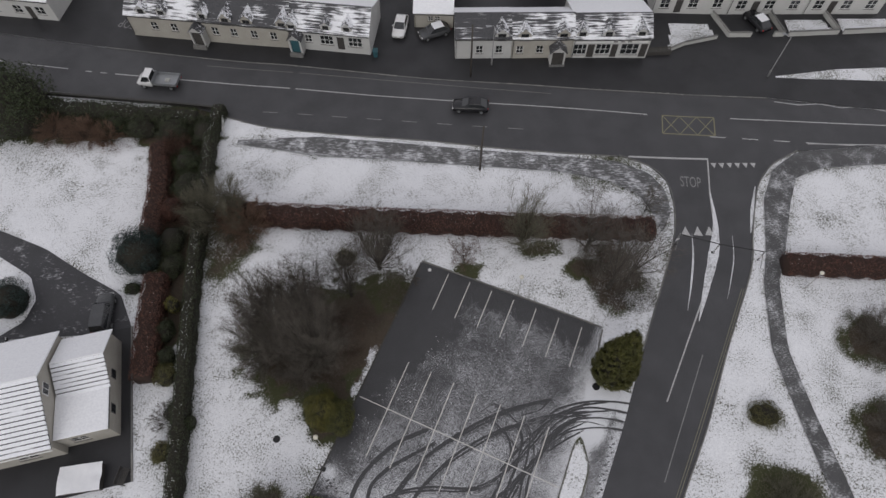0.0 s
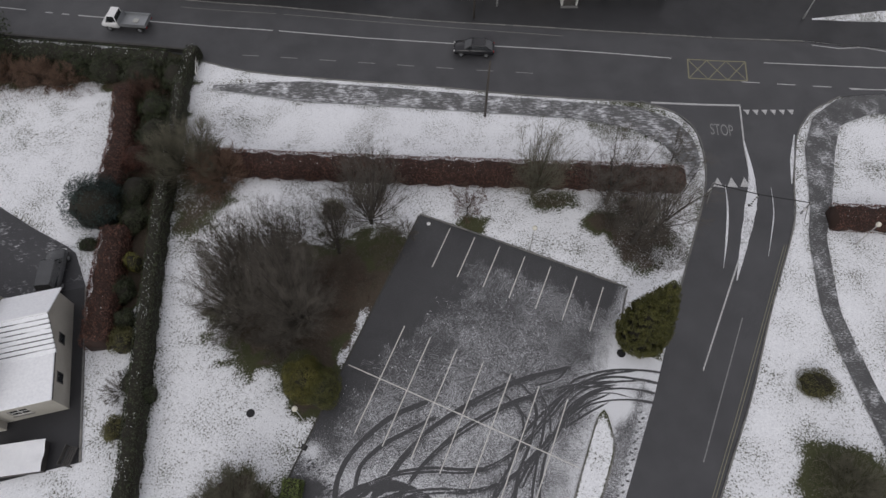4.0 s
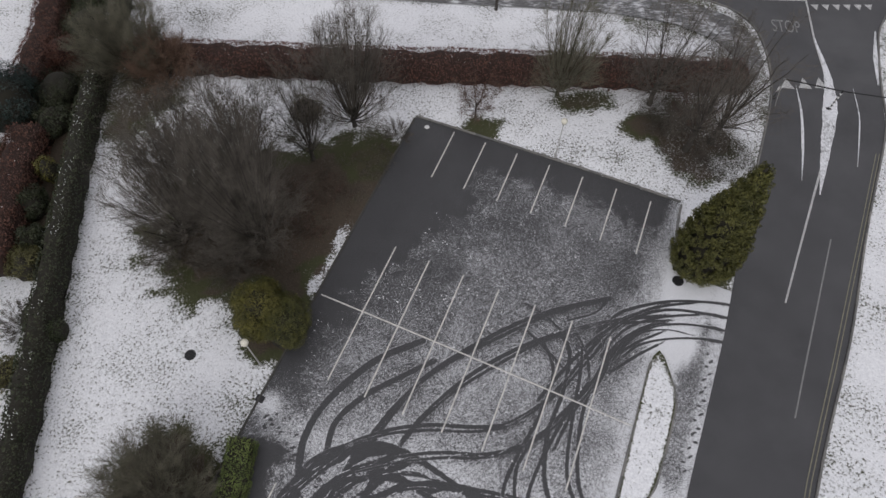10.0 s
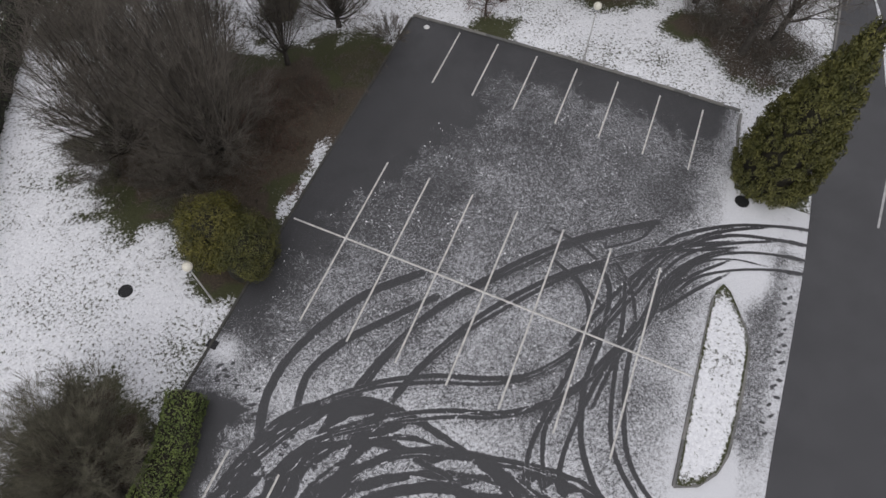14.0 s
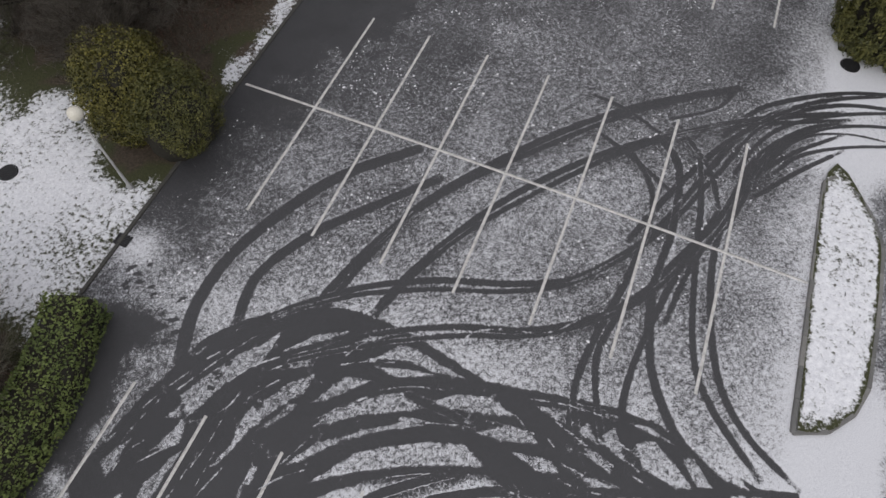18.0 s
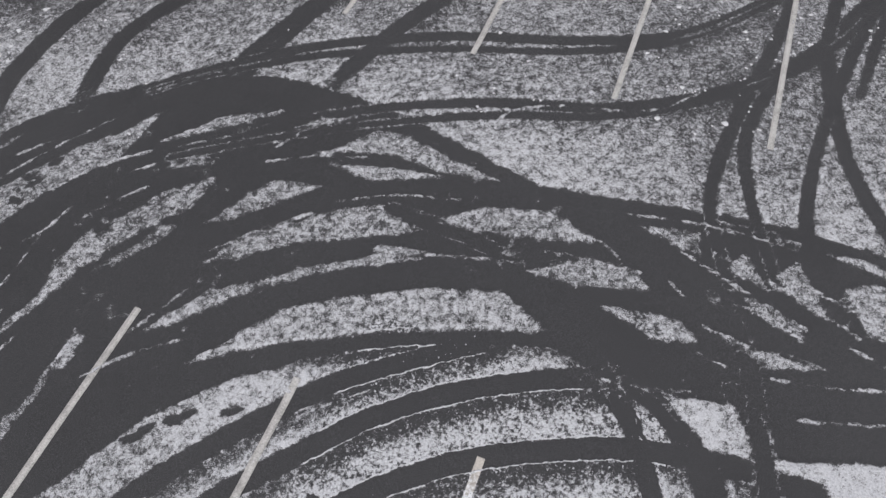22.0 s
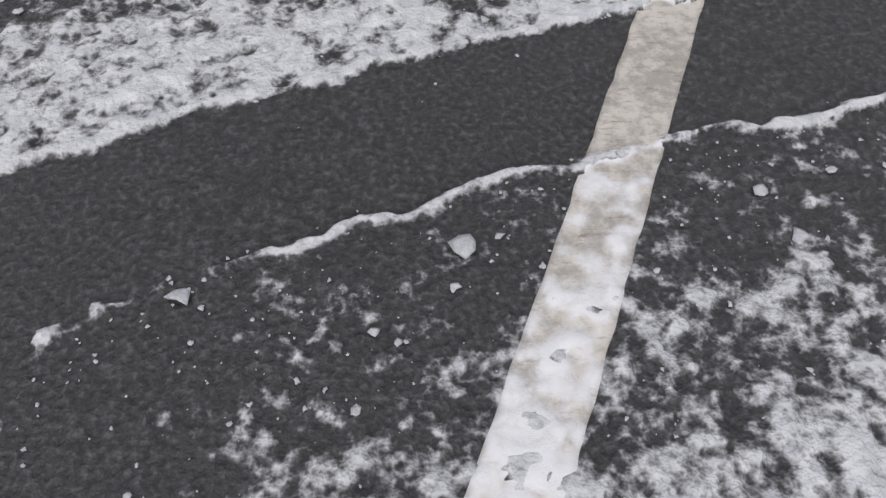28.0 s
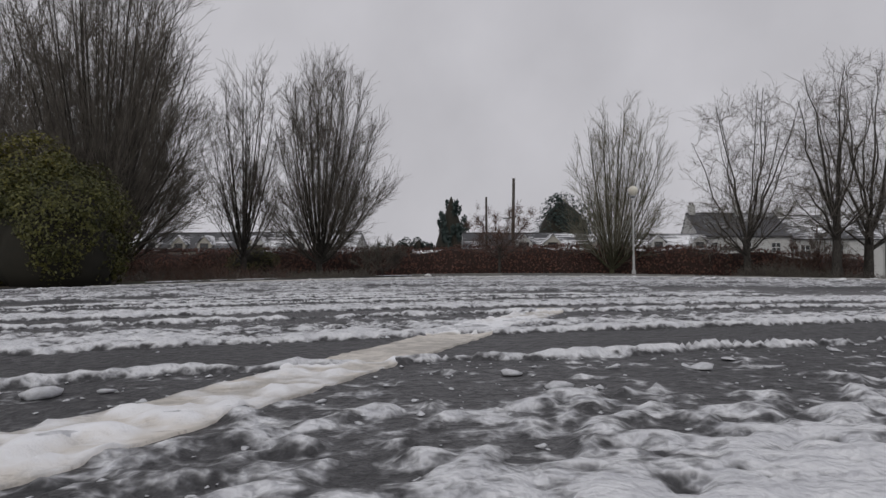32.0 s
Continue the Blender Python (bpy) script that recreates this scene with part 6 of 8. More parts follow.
def lumpy(rng, rx, ry, h, lumps, count, droop=0.15):
    """Points and outward ways on a mass of rounded lumps, standing on z = 0."""
    a = rng.uniform(0, math.tau, lumps)
    q = rng.uniform(-0.85, 1.0, lumps)
    k = np.sqrt(1 - np.clip(q, -1, 1) ** 2)
    mid = np.stack([np.cos(a) * k * rx * 0.72, np.sin(a) * k * ry * 0.72, h * 0.47 + q * h * 0.38], 1)
    size = rng.uniform(0.3, 0.5, lumps) * (rx + ry) / 2
    which = rng.integers(0, lumps, count)
    way = unit(rng.normal(0, 1, (count, 3)))
    pts = mid[which] + way * (size[which] * rng.uniform(0.75, 1.05, count))[:, None] * np.array([1, 1, min(1.0, h / (rx + ry))])
    out = pts - np.array([0, 0, h * 0.4])
    keep = (pts[:, 2] > 0.03) & (np.hypot(pts[:, 0] / rx, pts[:, 1] / ry) < 1.12)
    pts[:, 2] = np.minimum(pts[:, 2], h * 1.05)
    return pts[keep], unit(out[keep] + way[keep])


def core_ball(rx, ry, h, seed):
    rows, n = [], 14
    for k, q in enumerate(np.linspace(0.02, 0.98, 8)):
        a = np.arange(n) * math.tau / n
        r = math.sin(math.pi * min(0.25 + 0.75 * q, 1.0)) ** 0.6
        wob = 0.8 + 0.3 * lattice(np.cos(a) * 2 + seed, np.sin(a) * 2 + q * 4, 0.8, seed)
        rows.append([(rx * 0.82 * r * w * math.cos(t), ry * 0.82 * r * w * math.sin(t), h * 0.86 * q) for t, w in zip(a, wob)])
    return Geo().loft(rows)


def bush(name, x, y, rx, ry, h, label, leaf, size, count, seed, aspect=0.55, lumps=26, core="core", category="shrub", group="", sprigs=0):
    rng = np.random.default_rng(seed)
    t = thing(name, x, y, hz(x, y) - 0.03, label, category, group=group)
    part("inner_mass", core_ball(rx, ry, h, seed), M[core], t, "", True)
    pts, out_way = lumpy(rng, rx, ry, h, lumps, count)
    tagged(part("foliage", merged("foliage", [leaves(rng, pts, out_way, size, aspect)]), M[leaf], t), kind="stuff")
    if sprigs:
        pick = rng.integers(0, len(pts), sprigs)
        d = unit(out_way[pick] + np.array([0, 0, 0.6]))
        ln = rng.uniform(0.2, 0.55, sprigs) * (h * 0.35)
        tw = grow(rng, pts[pick] - d * 0.15, d, ln, 2, 0.2, 0.12)
        tagged(part("twig_fringe", merged("twig_fringe", [tubes(tw, taper(ln, np.full(sprigs, 0.008), 2, 0.4), 3)]), M["twig"], t), kind="stuff")
    return t


def hedge(name, points, wide, tall, label, leaf, size, density, seed, core, flecks=0, twiggy=0):
    """Clipped hedge along a line, one leaf at a time over a dense core."""
    rng = np.random.default_rng(seed)
    line = spline(points, 0.6)
    t = thing(name, 0, 0, 0, label, "hedge", kind="")
    d = unit(np.gradient(line, axis=0))
    side = np.stack([-d[:, 1], d[:, 0]], 1)
    rows = []
    for k in range(len(line)):
        z0 = hz(*line[k]) - 0.05
        w = wide * (0.42 + 0.06 * math.sin(k * 1.7 + seed))
        hgt = tall * (0.9 + 0.06 * math.sin(k * 0.9 + seed * 2))
        c, s = line[k], side[k]
        prof = [(-1, 0), (-1.05, 0.35), (-1, 0.8), (-0.75, 1.0), (0, 1.04), (0.75, 1.0), (1, 0.8), (1.05, 0.35), (1, 0)]
        rows.append([(c[0] + s[0] * a * w, c[1] + s[1] * a * w, z0 + b * hgt) for a, b in prof])
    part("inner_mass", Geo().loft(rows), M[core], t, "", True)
    seg = np.r_[0, np.cumsum(np.linalg.norm(np.diff(line, axis=0), axis=1))]
    n = int(seg[-1] * (wide + 2 * tall) * density)
    u = rng.uniform(0, seg[-1], n)
    cx, cy = np.interp(u, seg, line[:, 0]), np.interp(u, seg, line[:, 1])
    sx, sy = np.interp(u, seg, side[:, 0]), np.interp(u, seg, side[:, 1])
    w = rng.uniform(0, wide + 2 * tall, n)
    on_top = (w > tall) & (w < tall + wide)
    off = np.where(on_top, w - tall - wide / 2, np.where(w < tall, -wide / 2, wide / 2))
    up = np.where(on_top, tall, np.where(w < tall, w, w - tall - wide))
    bulge = 0.16 * (lattice(u, up * 2 + off, 0.9, seed) - 0.5) + 0.10 * (lattice(u, up * 3 + off, 0.3, seed + 1) - 0.5) + rng.normal(0, 0.035, n)
    corner = np.clip((np.abs(off) / (wide / 2) - 0.6) / 0.4, 0, 1) * np.clip((up / tall - 0.6) / 0.4, 0, 1)
    off = off + np.where(on_top, 0, np.sign(off) * bulge) - np.sign(off) * 0.16 * corner
    up = up + np.where(on_top, bulge * 1.3, 0) - 0.14 * corner
    pts = np.stack([cx + sx * off, cy + sy * off, height(cx, cy) + np.maximum(up, 0.04)], 1)
    nrm = np.stack([np.where(on_top, 0, sx * np.sign(off)), np.where(on_top, 0, sy * np.sign(off)), np.where(on_top, 1.0, 0.15)], 1)
    tagged(part("foliage", merged("foliage", [leaves(rng, pts, nrm, size, 0.62)]), M[leaf], t), kind="stuff")
    if twiggy:
        pick = rng.integers(0, n, twiggy)
        d3 = unit(nrm[pick] * 0.5 + np.array([0, 0, 0.8]) + rng.normal(0, 0.3, (twiggy, 3)))
        ln = rng.uniform(0.15, 0.5, twiggy)
        tw = grow(rng, pts[pick] - d3 * 0.1, d3, ln, 2, 0.2, 0.1)
        tagged(part("twig_fringe", merged("twig_fringe", [tubes(tw, taper(ln, np.full(twiggy, 0.007), 2, 0.4), 3)]), M["twig_red"], t), kind="stuff")
    if flecks:
        tops = np.flatnonzero(on_top & (np.abs(off) < wide * 0.24) & (lattice(u, off, 1.7, seed + 5) > 0.4))
        pick = tops[rng.integers(0, len(tops), flecks)]
        tagged(part("snow_dusting", merged("snow_dusting", [leaves(rng, pts[pick] + np.array([0, 0, 0.05]), np.tile([0, 0, 3.0], (flecks, 1)), 0.065, 0.8)]), M["snow"], t, "flecks of snow caught on top"), kind="stuff")
    return t


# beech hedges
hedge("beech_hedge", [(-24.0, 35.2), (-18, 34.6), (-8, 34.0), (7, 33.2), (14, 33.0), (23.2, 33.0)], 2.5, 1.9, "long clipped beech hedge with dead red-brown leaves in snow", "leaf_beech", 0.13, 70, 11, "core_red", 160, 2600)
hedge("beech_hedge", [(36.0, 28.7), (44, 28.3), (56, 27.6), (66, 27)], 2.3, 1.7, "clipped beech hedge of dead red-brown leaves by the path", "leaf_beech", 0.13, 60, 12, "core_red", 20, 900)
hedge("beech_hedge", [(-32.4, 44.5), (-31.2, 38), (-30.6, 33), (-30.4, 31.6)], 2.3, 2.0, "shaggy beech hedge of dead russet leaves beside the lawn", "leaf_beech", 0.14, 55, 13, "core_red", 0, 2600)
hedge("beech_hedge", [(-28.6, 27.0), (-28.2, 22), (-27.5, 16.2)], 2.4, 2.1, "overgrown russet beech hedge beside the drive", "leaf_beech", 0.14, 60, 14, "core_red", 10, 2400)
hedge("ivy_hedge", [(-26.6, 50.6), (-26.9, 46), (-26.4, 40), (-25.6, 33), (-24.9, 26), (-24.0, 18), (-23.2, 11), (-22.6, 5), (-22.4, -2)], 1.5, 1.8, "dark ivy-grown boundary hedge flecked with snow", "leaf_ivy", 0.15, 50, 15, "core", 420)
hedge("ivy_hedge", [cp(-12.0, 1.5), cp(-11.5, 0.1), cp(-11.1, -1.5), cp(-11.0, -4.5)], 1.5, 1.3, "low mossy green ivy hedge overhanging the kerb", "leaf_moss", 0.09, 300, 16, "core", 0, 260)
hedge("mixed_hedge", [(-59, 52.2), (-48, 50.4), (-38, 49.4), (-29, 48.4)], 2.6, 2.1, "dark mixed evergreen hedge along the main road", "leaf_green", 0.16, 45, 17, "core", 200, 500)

# evergreen bushes
bush("laurel_bush", -10.3, 13.1, 1.6, 1.7, 3.75, "uneven evergreen bush with yellow-green leaves by the kerb", "leaf_laurel", 0.085, 34000, 21, lumps=34, sprigs=40)
bush("evergreen_shrub", -8.95, 12.5, 1.5, 1.65, 2.9, "darker green shrub grown against the yellow-green bush", "leaf_dark_laurel", 0.075, 30000, 22, lumps=30, sprigs=60)
bush("round_shrub", -25.7, 16.7, 1.15, 1.15, 1.9, "small round yellow-green shrub by the boundary hedge", "leaf_olive", 0.11, 4200, 22)
bush("round_shrub", -24.5, 9.7, 1.05, 1.05, 1.8, "clipped round olive-green shrub in snow", "leaf_olive", 0.11, 4000, 23)
bush("golden_shrub", -26.4, 23.9, 0.75, 0.8, 2.2, "small bright yellow shrub by the hedge", "leaf_yellow", 0.11, 1800, 24)
bush("low_shrub", 30.2, 13.1, 1.75, 1.25, 1.1, "low rounded olive-green shrub alone in snow", "leaf_olive", 0.09, 9000, 25)
bush("round_shrub", -9.6, 29.3, 1.25, 1.15, 1.7, "rounded grey-green shrub in the snowy bed", "leaf_olive", 0.09, 3600, 29, sprigs=220)
bush("dark_conifer", -31.0, 29.3, 2.6, 2.5, 4.4, "broad dark blue-green conifer beside the drive", "leaf_pine", 0.2, 8500, 30, 0.3, 40, category="conifer")
bush("low_shrub", -31.2, 26.0, 0.9, 0.8, 1.2, "small dark evergreen beneath the conifer", "leaf_green", 0.12, 1500, 31)
bush("dark_conifer", -51.2, 49.6, 5.6, 5.2, 7.6, "great dark evergreen tree beside the main road", "leaf_green", 0.26, 15000, 32, 0.5, 60, category="tree")
bush("dark_conifer", -43.0, 24.4, 2.1, 2.2, 3.2, "rounded dark yew in the island of the drive", "leaf_pine", 0.17, 6500, 33, 0.4, 30, category="conifer")
bush("ivy_shrub", -28.9, 42.2, 1.8, 1.8, 2.6, "dense dark green shrub at the hedge corner", "leaf_green", 0.14, 5000, 34)
bush("ivy_shrub", -31.5, 47.0, 2.4, 1.9, 2.8, "dense mottled evergreen shrub by the road", "leaf_ivy", 0.15, 6000, 35, sprigs=80)
bush("ivy_shrub", -27.8, 46.8, 1.7, 2.4, 2.6, "ivy-covered shrub at the garden corner", "leaf_ivy", 0.15, 5500, 36)
bush("ivy_shrub", -28.2, 38.9, 1.9, 2.2, 2.5, "dense green shrub grown into the boundary hedge", "leaf_ivy", 0.14, 5200, 46, sprigs=160)
for k, (bx_, by_, r) in enumerate(((-28.4, 31.6, 1.7), (-27.6, 28.4, 1.3), (-26.8, 21.2, 1.0), (-26.0, 18.6, 0.8))):
    bush("ivy_shrub", bx_, by_, r, r * 1.25, 1.9, "dark ivy-grown shrub filling the gap between hedges", "leaf_ivy", 0.13, 3600, 111 + k, sprigs=120, group="shrubs between the hedges")
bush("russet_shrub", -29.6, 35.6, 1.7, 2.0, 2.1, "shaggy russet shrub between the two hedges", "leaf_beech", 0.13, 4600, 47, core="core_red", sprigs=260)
bush("ivy_shrub", -35.4, 47.6, 2.4, 1.7, 2.5, "dark evergreen shrub at the edge of the lawn", "leaf_ivy", 0.15, 5200, 48, sprigs=160)
bush("ivy_shrub", -38.6, 48.2, 2.0, 1.6, 2.3, "dark evergreen shrub below the roadside hedge", "leaf_green", 0.15, 4200, 49, sprigs=160)
bush("ivy_shrub", -24.2, 13.4, 1.0, 1.3, 1.6, "dark shrub spilling from the boundary hedge", "leaf_ivy", 0.12, 2400, 44, sprigs=260)
bush("dark_shrub", -22.6, 12.4, 0.7, 0.8, 1.5, "dark green shrub against the boundary hedge", "leaf_green", 0.12, 1500, 45)


def cypress(x, y, r, h, label, seed, leaf, count, size=0.34):
    rng = np.random.default_rng(seed)
    t = thing("cypress", x, y, hz(x, y) - 0.05, label, "conifer")
    q = np.linspace(0.0, 1.0, 10)
    prof = [(r * 0.78 * float(np.interp(k, [0, 0.12, 0.35, 0.7, 1.0], [0.85, 1.0, 0.88, 0.46, 0.03])), h * 0.97 * k) for k in q]
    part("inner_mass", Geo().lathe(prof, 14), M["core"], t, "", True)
    clumps = max(40, count // 75)
    u = rng.beta(1.05, 1.3, clumps)
    a = np.arange(clumps) * 2.39996 + rng.normal(0, 0.2, clumps)
    rad = r * np.interp(u, [0, 0.12, 0.35, 0.7, 1.0], [0.82, 0.98, 0.86, 0.46, 0.03])
    mid = np.stack([np.cos(a) * rad, np.sin(a) * rad, 0.1 + u * h * 0.93], 1)
    axis = unit(np.stack([np.cos(a) * 0.45, np.sin(a) * 0.45, np.full(clumps, 1.0)], 1) + rng.normal(0, 0.12, (clumps, 3)))
    which = rng.integers(0, clumps, count)
    along_, swell = rng.uniform(-0.5, 0.5, count), rng.uniform(0.7, 1.0, count)
    long_ = r * rng.uniform(0.24, 0.46, clumps)[which]
    off = unit(rng.normal(0, 1, (count, 3)))
    pts = mid[which] + axis[which] * (along_ * long_ * 1.5)[:, None] + off * (swell * long_ * 0.3 * np.sqrt(1.02 - (2 * along_) ** 2))[:, None]
    pts[:, 2] = np.maximum(pts[:, 2], 0.05)
    nrm = off + np.stack([np.cos(a), np.sin(a), np.full(clumps, 0.2)], 1)[which] * 0.6
    tagged(part("sprays", merged("sprays", [leaves(rng, pts, nrm, size, 0.42, 1.3)]), M[leaf], t), kind="stuff")
    part("trunk", Geo().lathe([(0.2, -0.1), (0.16, 0.5), (0.14, 1.0)], 8), M["bark"], t)
    return t


cypress(16.5, 17.1, 1.95, 10.2, "tall pointed green-gold cypress at the entrance corner", 51, "leaf_cypress", 60000, 0.14)
cypress(1.1, 77.0, 3.2, 11.2, "dark pointed conifer behind the houses", 52, "leaf_pine", 5000, 0.5)
bush("dark_conifer", 15.2, 77.0, 4.6, 4.0, 12.0, "broad dark conifer behind the terrace", "leaf_pine", 0.4, 6000, 53, 0.4, 40, category="conifer")
for k, (bx_, r, h) in enumerate(((-5.0, 1.8, 5.2), (-3.2, 1.5, 5.6), (-7.5, 2.2, 4.4))):
    bush("dark_conifer", bx_, 82.0, r, r, h + 1.0, "small dark conifer far behind the road", "leaf_pine", 0.35, 2200, 54 + k, 0.4, category="conifer", group="far conifers")

# leafless trees
G1, G2 = M["bark"], M["bark_green"]
TW, TG = M["twig"], M["twig_grey"]
egg_tree("hornbeam", -13.0, 23.3, "big leafless tree with dense upswept branches", 9.6, 3.0, 1.2, 46, (10, 8, 3), 61, G1, TW, 0.1)
egg_tree("hornbeam", -16.5, 22.6, "big leafless tree with many rising limbs", 9.2, 2.9, 1.2, 42, (10, 8, 3), 62, G1, TW, 0.1)
egg_tree("hornbeam", -16.0, 19.2, "big leafless tree spreading wide over the lawn edge", 9.2, 3.7, 0.9, 52, (10, 8, 3), 63, G1, TW, 0.04, 0.66)
egg_tree("hornbeam", -11.3, 18.6, "big leafless tree standing in brown leaf litter", 11.6, 3.5, 1.2, 54, (10, 8, 3), 60, G1, TW, 0.1)
egg_tree("hornbeam", -8.75, 25.2, "slender leafless tree with upright branches", 9.4, 1.75, 1.5, 22, (8, 6, 3), 64, G1, TW, 0.2, 0.85, 0.07)
egg_tree("hornbeam", -6.05, 28.2, "leafless tree with an egg-shaped crown by the hedge", 10.2, 3.1, 1.2, 46, (9, 8, 3), 65, G1, TW, 0.1, 0.78, 0.05, lean=(0.5, 0.0))
egg_tree("willow", 8.8, 31.2, "leafless tree with many thin upswept stems", 9.0, 3.0, 0.8, 36, (8, 7, 3), 66, G2, TG, 0.14, 0.85, 0.05, lean=(0.5, 0.0))
egg_tree("ash", 15.6, 30.4, "leafless tree with spreading forked limbs", 10.4, 3.6, 2.3, 18, (9, 7, 3), 67, G1, TW, 0.22, 0.95, 0.22, 38, 0.016)
egg_tree("ash", 17.5, 26.2, "tall leafless tree with a dark trunk", 10.2, 2.6, 3.6, 14, (8, 7, 3), 68, G1, TW, 0.3, 1.0, 0.24, 40, 0.018)
egg_tree("ash", 19.5, 27.0, "tall leafless tree leaning over the side road verge", 10.8, 3.1, 3.2, 15, (8, 7, 3), 69, G1, TW, 0.26, 0.95, 0.24, 40, 0.018, lean=(0.6, 0.0))
egg_tree("young_tree", 2.65, 29.0, "small round-headed leafless tree before the hedge", 3.7, 2.1, 1.5, 16, (8, 8, 3), 70, G1, M["twig_red"], 0.36, 0.9, 0.18, 36, 0.018)
egg_tree("young_tree", 22.9, 35.8, "small leafless tree on the corner verge", 4.8, 1.7, 0.9, 12, (7, 6, 3), 71, G1, TW, 0.16, 0.9, 0.1, 30, 0.013)
bare_tree("spreading_shrub", -23.6, 34.8, "wide leafless grey-green shrub over the hedge end", 6.0, 0.5, 58, 50, (13, 9, 4), 72, G2, TG, 0.8, 0.35, 0.012, "shrub")
bare_tree("spreading_shrub", -20.6, 33.2, "tangled brown leafless shrub at the hedge end", 4.4, 0.3, 46, 54, (12, 9, 4), 73, G1, M["twig_rust"], 0.8, 0.3, 0.012, "shrub")
for k, (sx, sy, st) in enumerate(((-46.2, 47.4, 3.3), (-42.4, 46.9, 3.2), (-39.4, 46.6, 2.7))):
    bare_tree("brown_shrub", sx, sy, "dome of reddish-brown winter twigs beside the lawn", st, 0.3, 46, 60, (11, 9, 3), 84 + k, G1, M["twig_rust"], 0.8, 0.25, 0.011, "shrub", "brown shrubs along the lawn")
bare_tree("spreading_shrub", -30.6, 44.0, "tangled russet shrub over the hedge end", 3.2, 0.3, 38, 54, (10, 8, 3), 88, G1, M["twig_red"], 0.8, 0.3, 0.011, "shrub")
bare_tree("spreading_shrub", -24.9, 12.6, "thin leafless shrub spilling over the snow", 2.2, 0.2, 24, 58, (9, 7, 3), 89, G1, TW, 0.82, 0.25, 0.011, "shrub")
bare_tree("spreading_shrub", -14.4, 3.0, "wide leafless brown thicket by the kerb", 5.0, 0.3, 58, 55, (12, 8, 4), 74, G1, TG, 0.82, 0.3, 0.011, "shrub")
bare_tree("spreading_shrub", 43.0, 20.4, "low dome of bare brown branches in snow", 4.2, 0.4, 48, 58, (11, 7, 3), 75, G1, TW, 0.82, 0.25, 0.012, "shrub")
bare_tree("spreading_shrub", 41.6, 11.2, "low dome of bare brown branches over grass", 4.2, 0.4, 44, 58, (11, 7, 3), 76, G1, TW, 0.82, 0.25, 0.012, "shrub")
bare_tree("spreading_shrub", 30.4, 5.2, "low leafless shrub over a green patch", 3.4, 0.3, 36, 58, (11, 8, 3), 77, G2, TG, 0.8, 0.25, 0.012, "shrub")
bare_tree("spreading_shrub", 18.6, 29.6, "tangled reddish leafless shrub beside the hedge", 2.6, 0.4, 24, 52, (9, 8, 3), 78, G1, M["twig_red"], 0.8, 0.3, 0.012, "shrub")
bare_tree("spreading_shrub", -2.9, 26.9, "thin leafless shrub overhanging the corner", 2.0, 0.3, 18, 48, (9, 7, 3), 80, G1, TW, 0.8, 0.3, 0.012, "shrub")
bare_tree("spreading_shrub", -12.6, 17.0, "dense dome of bare brown stems below the trees", 3.3, 0.2, 52, 56, (11, 8, 3), 82, G1, TW, 0.85, 0.3, 0.012, "shrub")
bare_tree("spreading_shrub", -16.4, 17.4, "dense dome of bare brown stems below the trees", 3.0, 0.2, 30, 58, (8, 7, 3), 83, G1, TW, 0.85, 0.3, 0.012, "shrub")


def undergrowth(label, spots, count, tall, seed, twig):
    """Low scrub of thin stems over round spots (x, y, radius)."""
    rng = np.random.default_rng(seed)
    pick = rng.integers(0, len(spots), count)
    c = np.array(spots)[pick]
    a, r = rng.uniform(0, math.tau, count), c[:, 2] * np.sqrt(rng.uniform(0, 1, count))
    px, py = c[:, 0] + np.cos(a) * r, c[:, 1] + np.sin(a) * r
    keep = lattice(px, py, 1.1, seed) + 0.5 * lattice(px, py, 0.4, seed + 1) > 0.42
    px, py = px[keep], py[keep]
    start = np.stack([px, py, height(px, py) + 0.03], 1)
    d = unit(rng.normal(0, 0.55, start.shape) * np.array([1, 1, 0]) + np.array([0, 0, 1.0]))
    ln = tall * rng.uniform(0.35, 1.1, len(px)) * (0.5 + lattice(px, py, 1.6, seed + 2))
    l1 = grow(rng, start, d, ln, 3, -0.25, 0.2)
    s2, d2, f = spawn(rng, l1, 2, 0.25, 1.0, 34, 12)
    ln2 = np.repeat(ln, 2) * rng.uniform(0.25, 0.55, len(s2))
    l2 = grow(rng, s2, d2, ln2, 1, 0.0, 0.15)
    me = merged("undergrowth", [tubes(l1, taper(ln, np.full(len(ln), 0.011), 3, 0.4), 3), tubes(l2, taper(ln2, np.full(len(ln2), 0.006), 1, 0.5), 3)])
    return tagged(part("undergrowth", me, twig), label, "undergrowth", "", "stuff")


undergrowth("low tangle of brown winter stems below the grove", [(-13.4, 19.6, 4.6), (-9.4, 19.4, 3.2), (-8.6, 22.4, 3.4), (-11.6, 16.6, 3.0), (-15.8, 20.4, 3.4), (-6.0, 23.6, 2.2), (-4.6, 25.0, 1.5)], 4200, 0.38, 101, TW)
undergrowth("low tangle of reddish stems in the grove", [(-10.8, 19.6, 3.6), (-13.4, 21.8, 3.0), (-8.4, 21.4, 2.6)], 2400, 0.55, 102, M["twig_red"])
undergrowth("low tangle of russet stems along the west lawn", [(-44.0, 48.0, 4.5), (-38.0, 47.6, 3.6), (-31.0, 46.0, 2.2), (-29.2, 40.0, 1.8), (-29.0, 34.0, 1.8)], 3600, 1.0, 106, M["twig_red"])
undergrowth("low brown scrub by the car park kerb", [(-14.5, 3.2, 3.2), (-13.4, 1.4, 2.0)], 2600, 0.9, 103, TW)
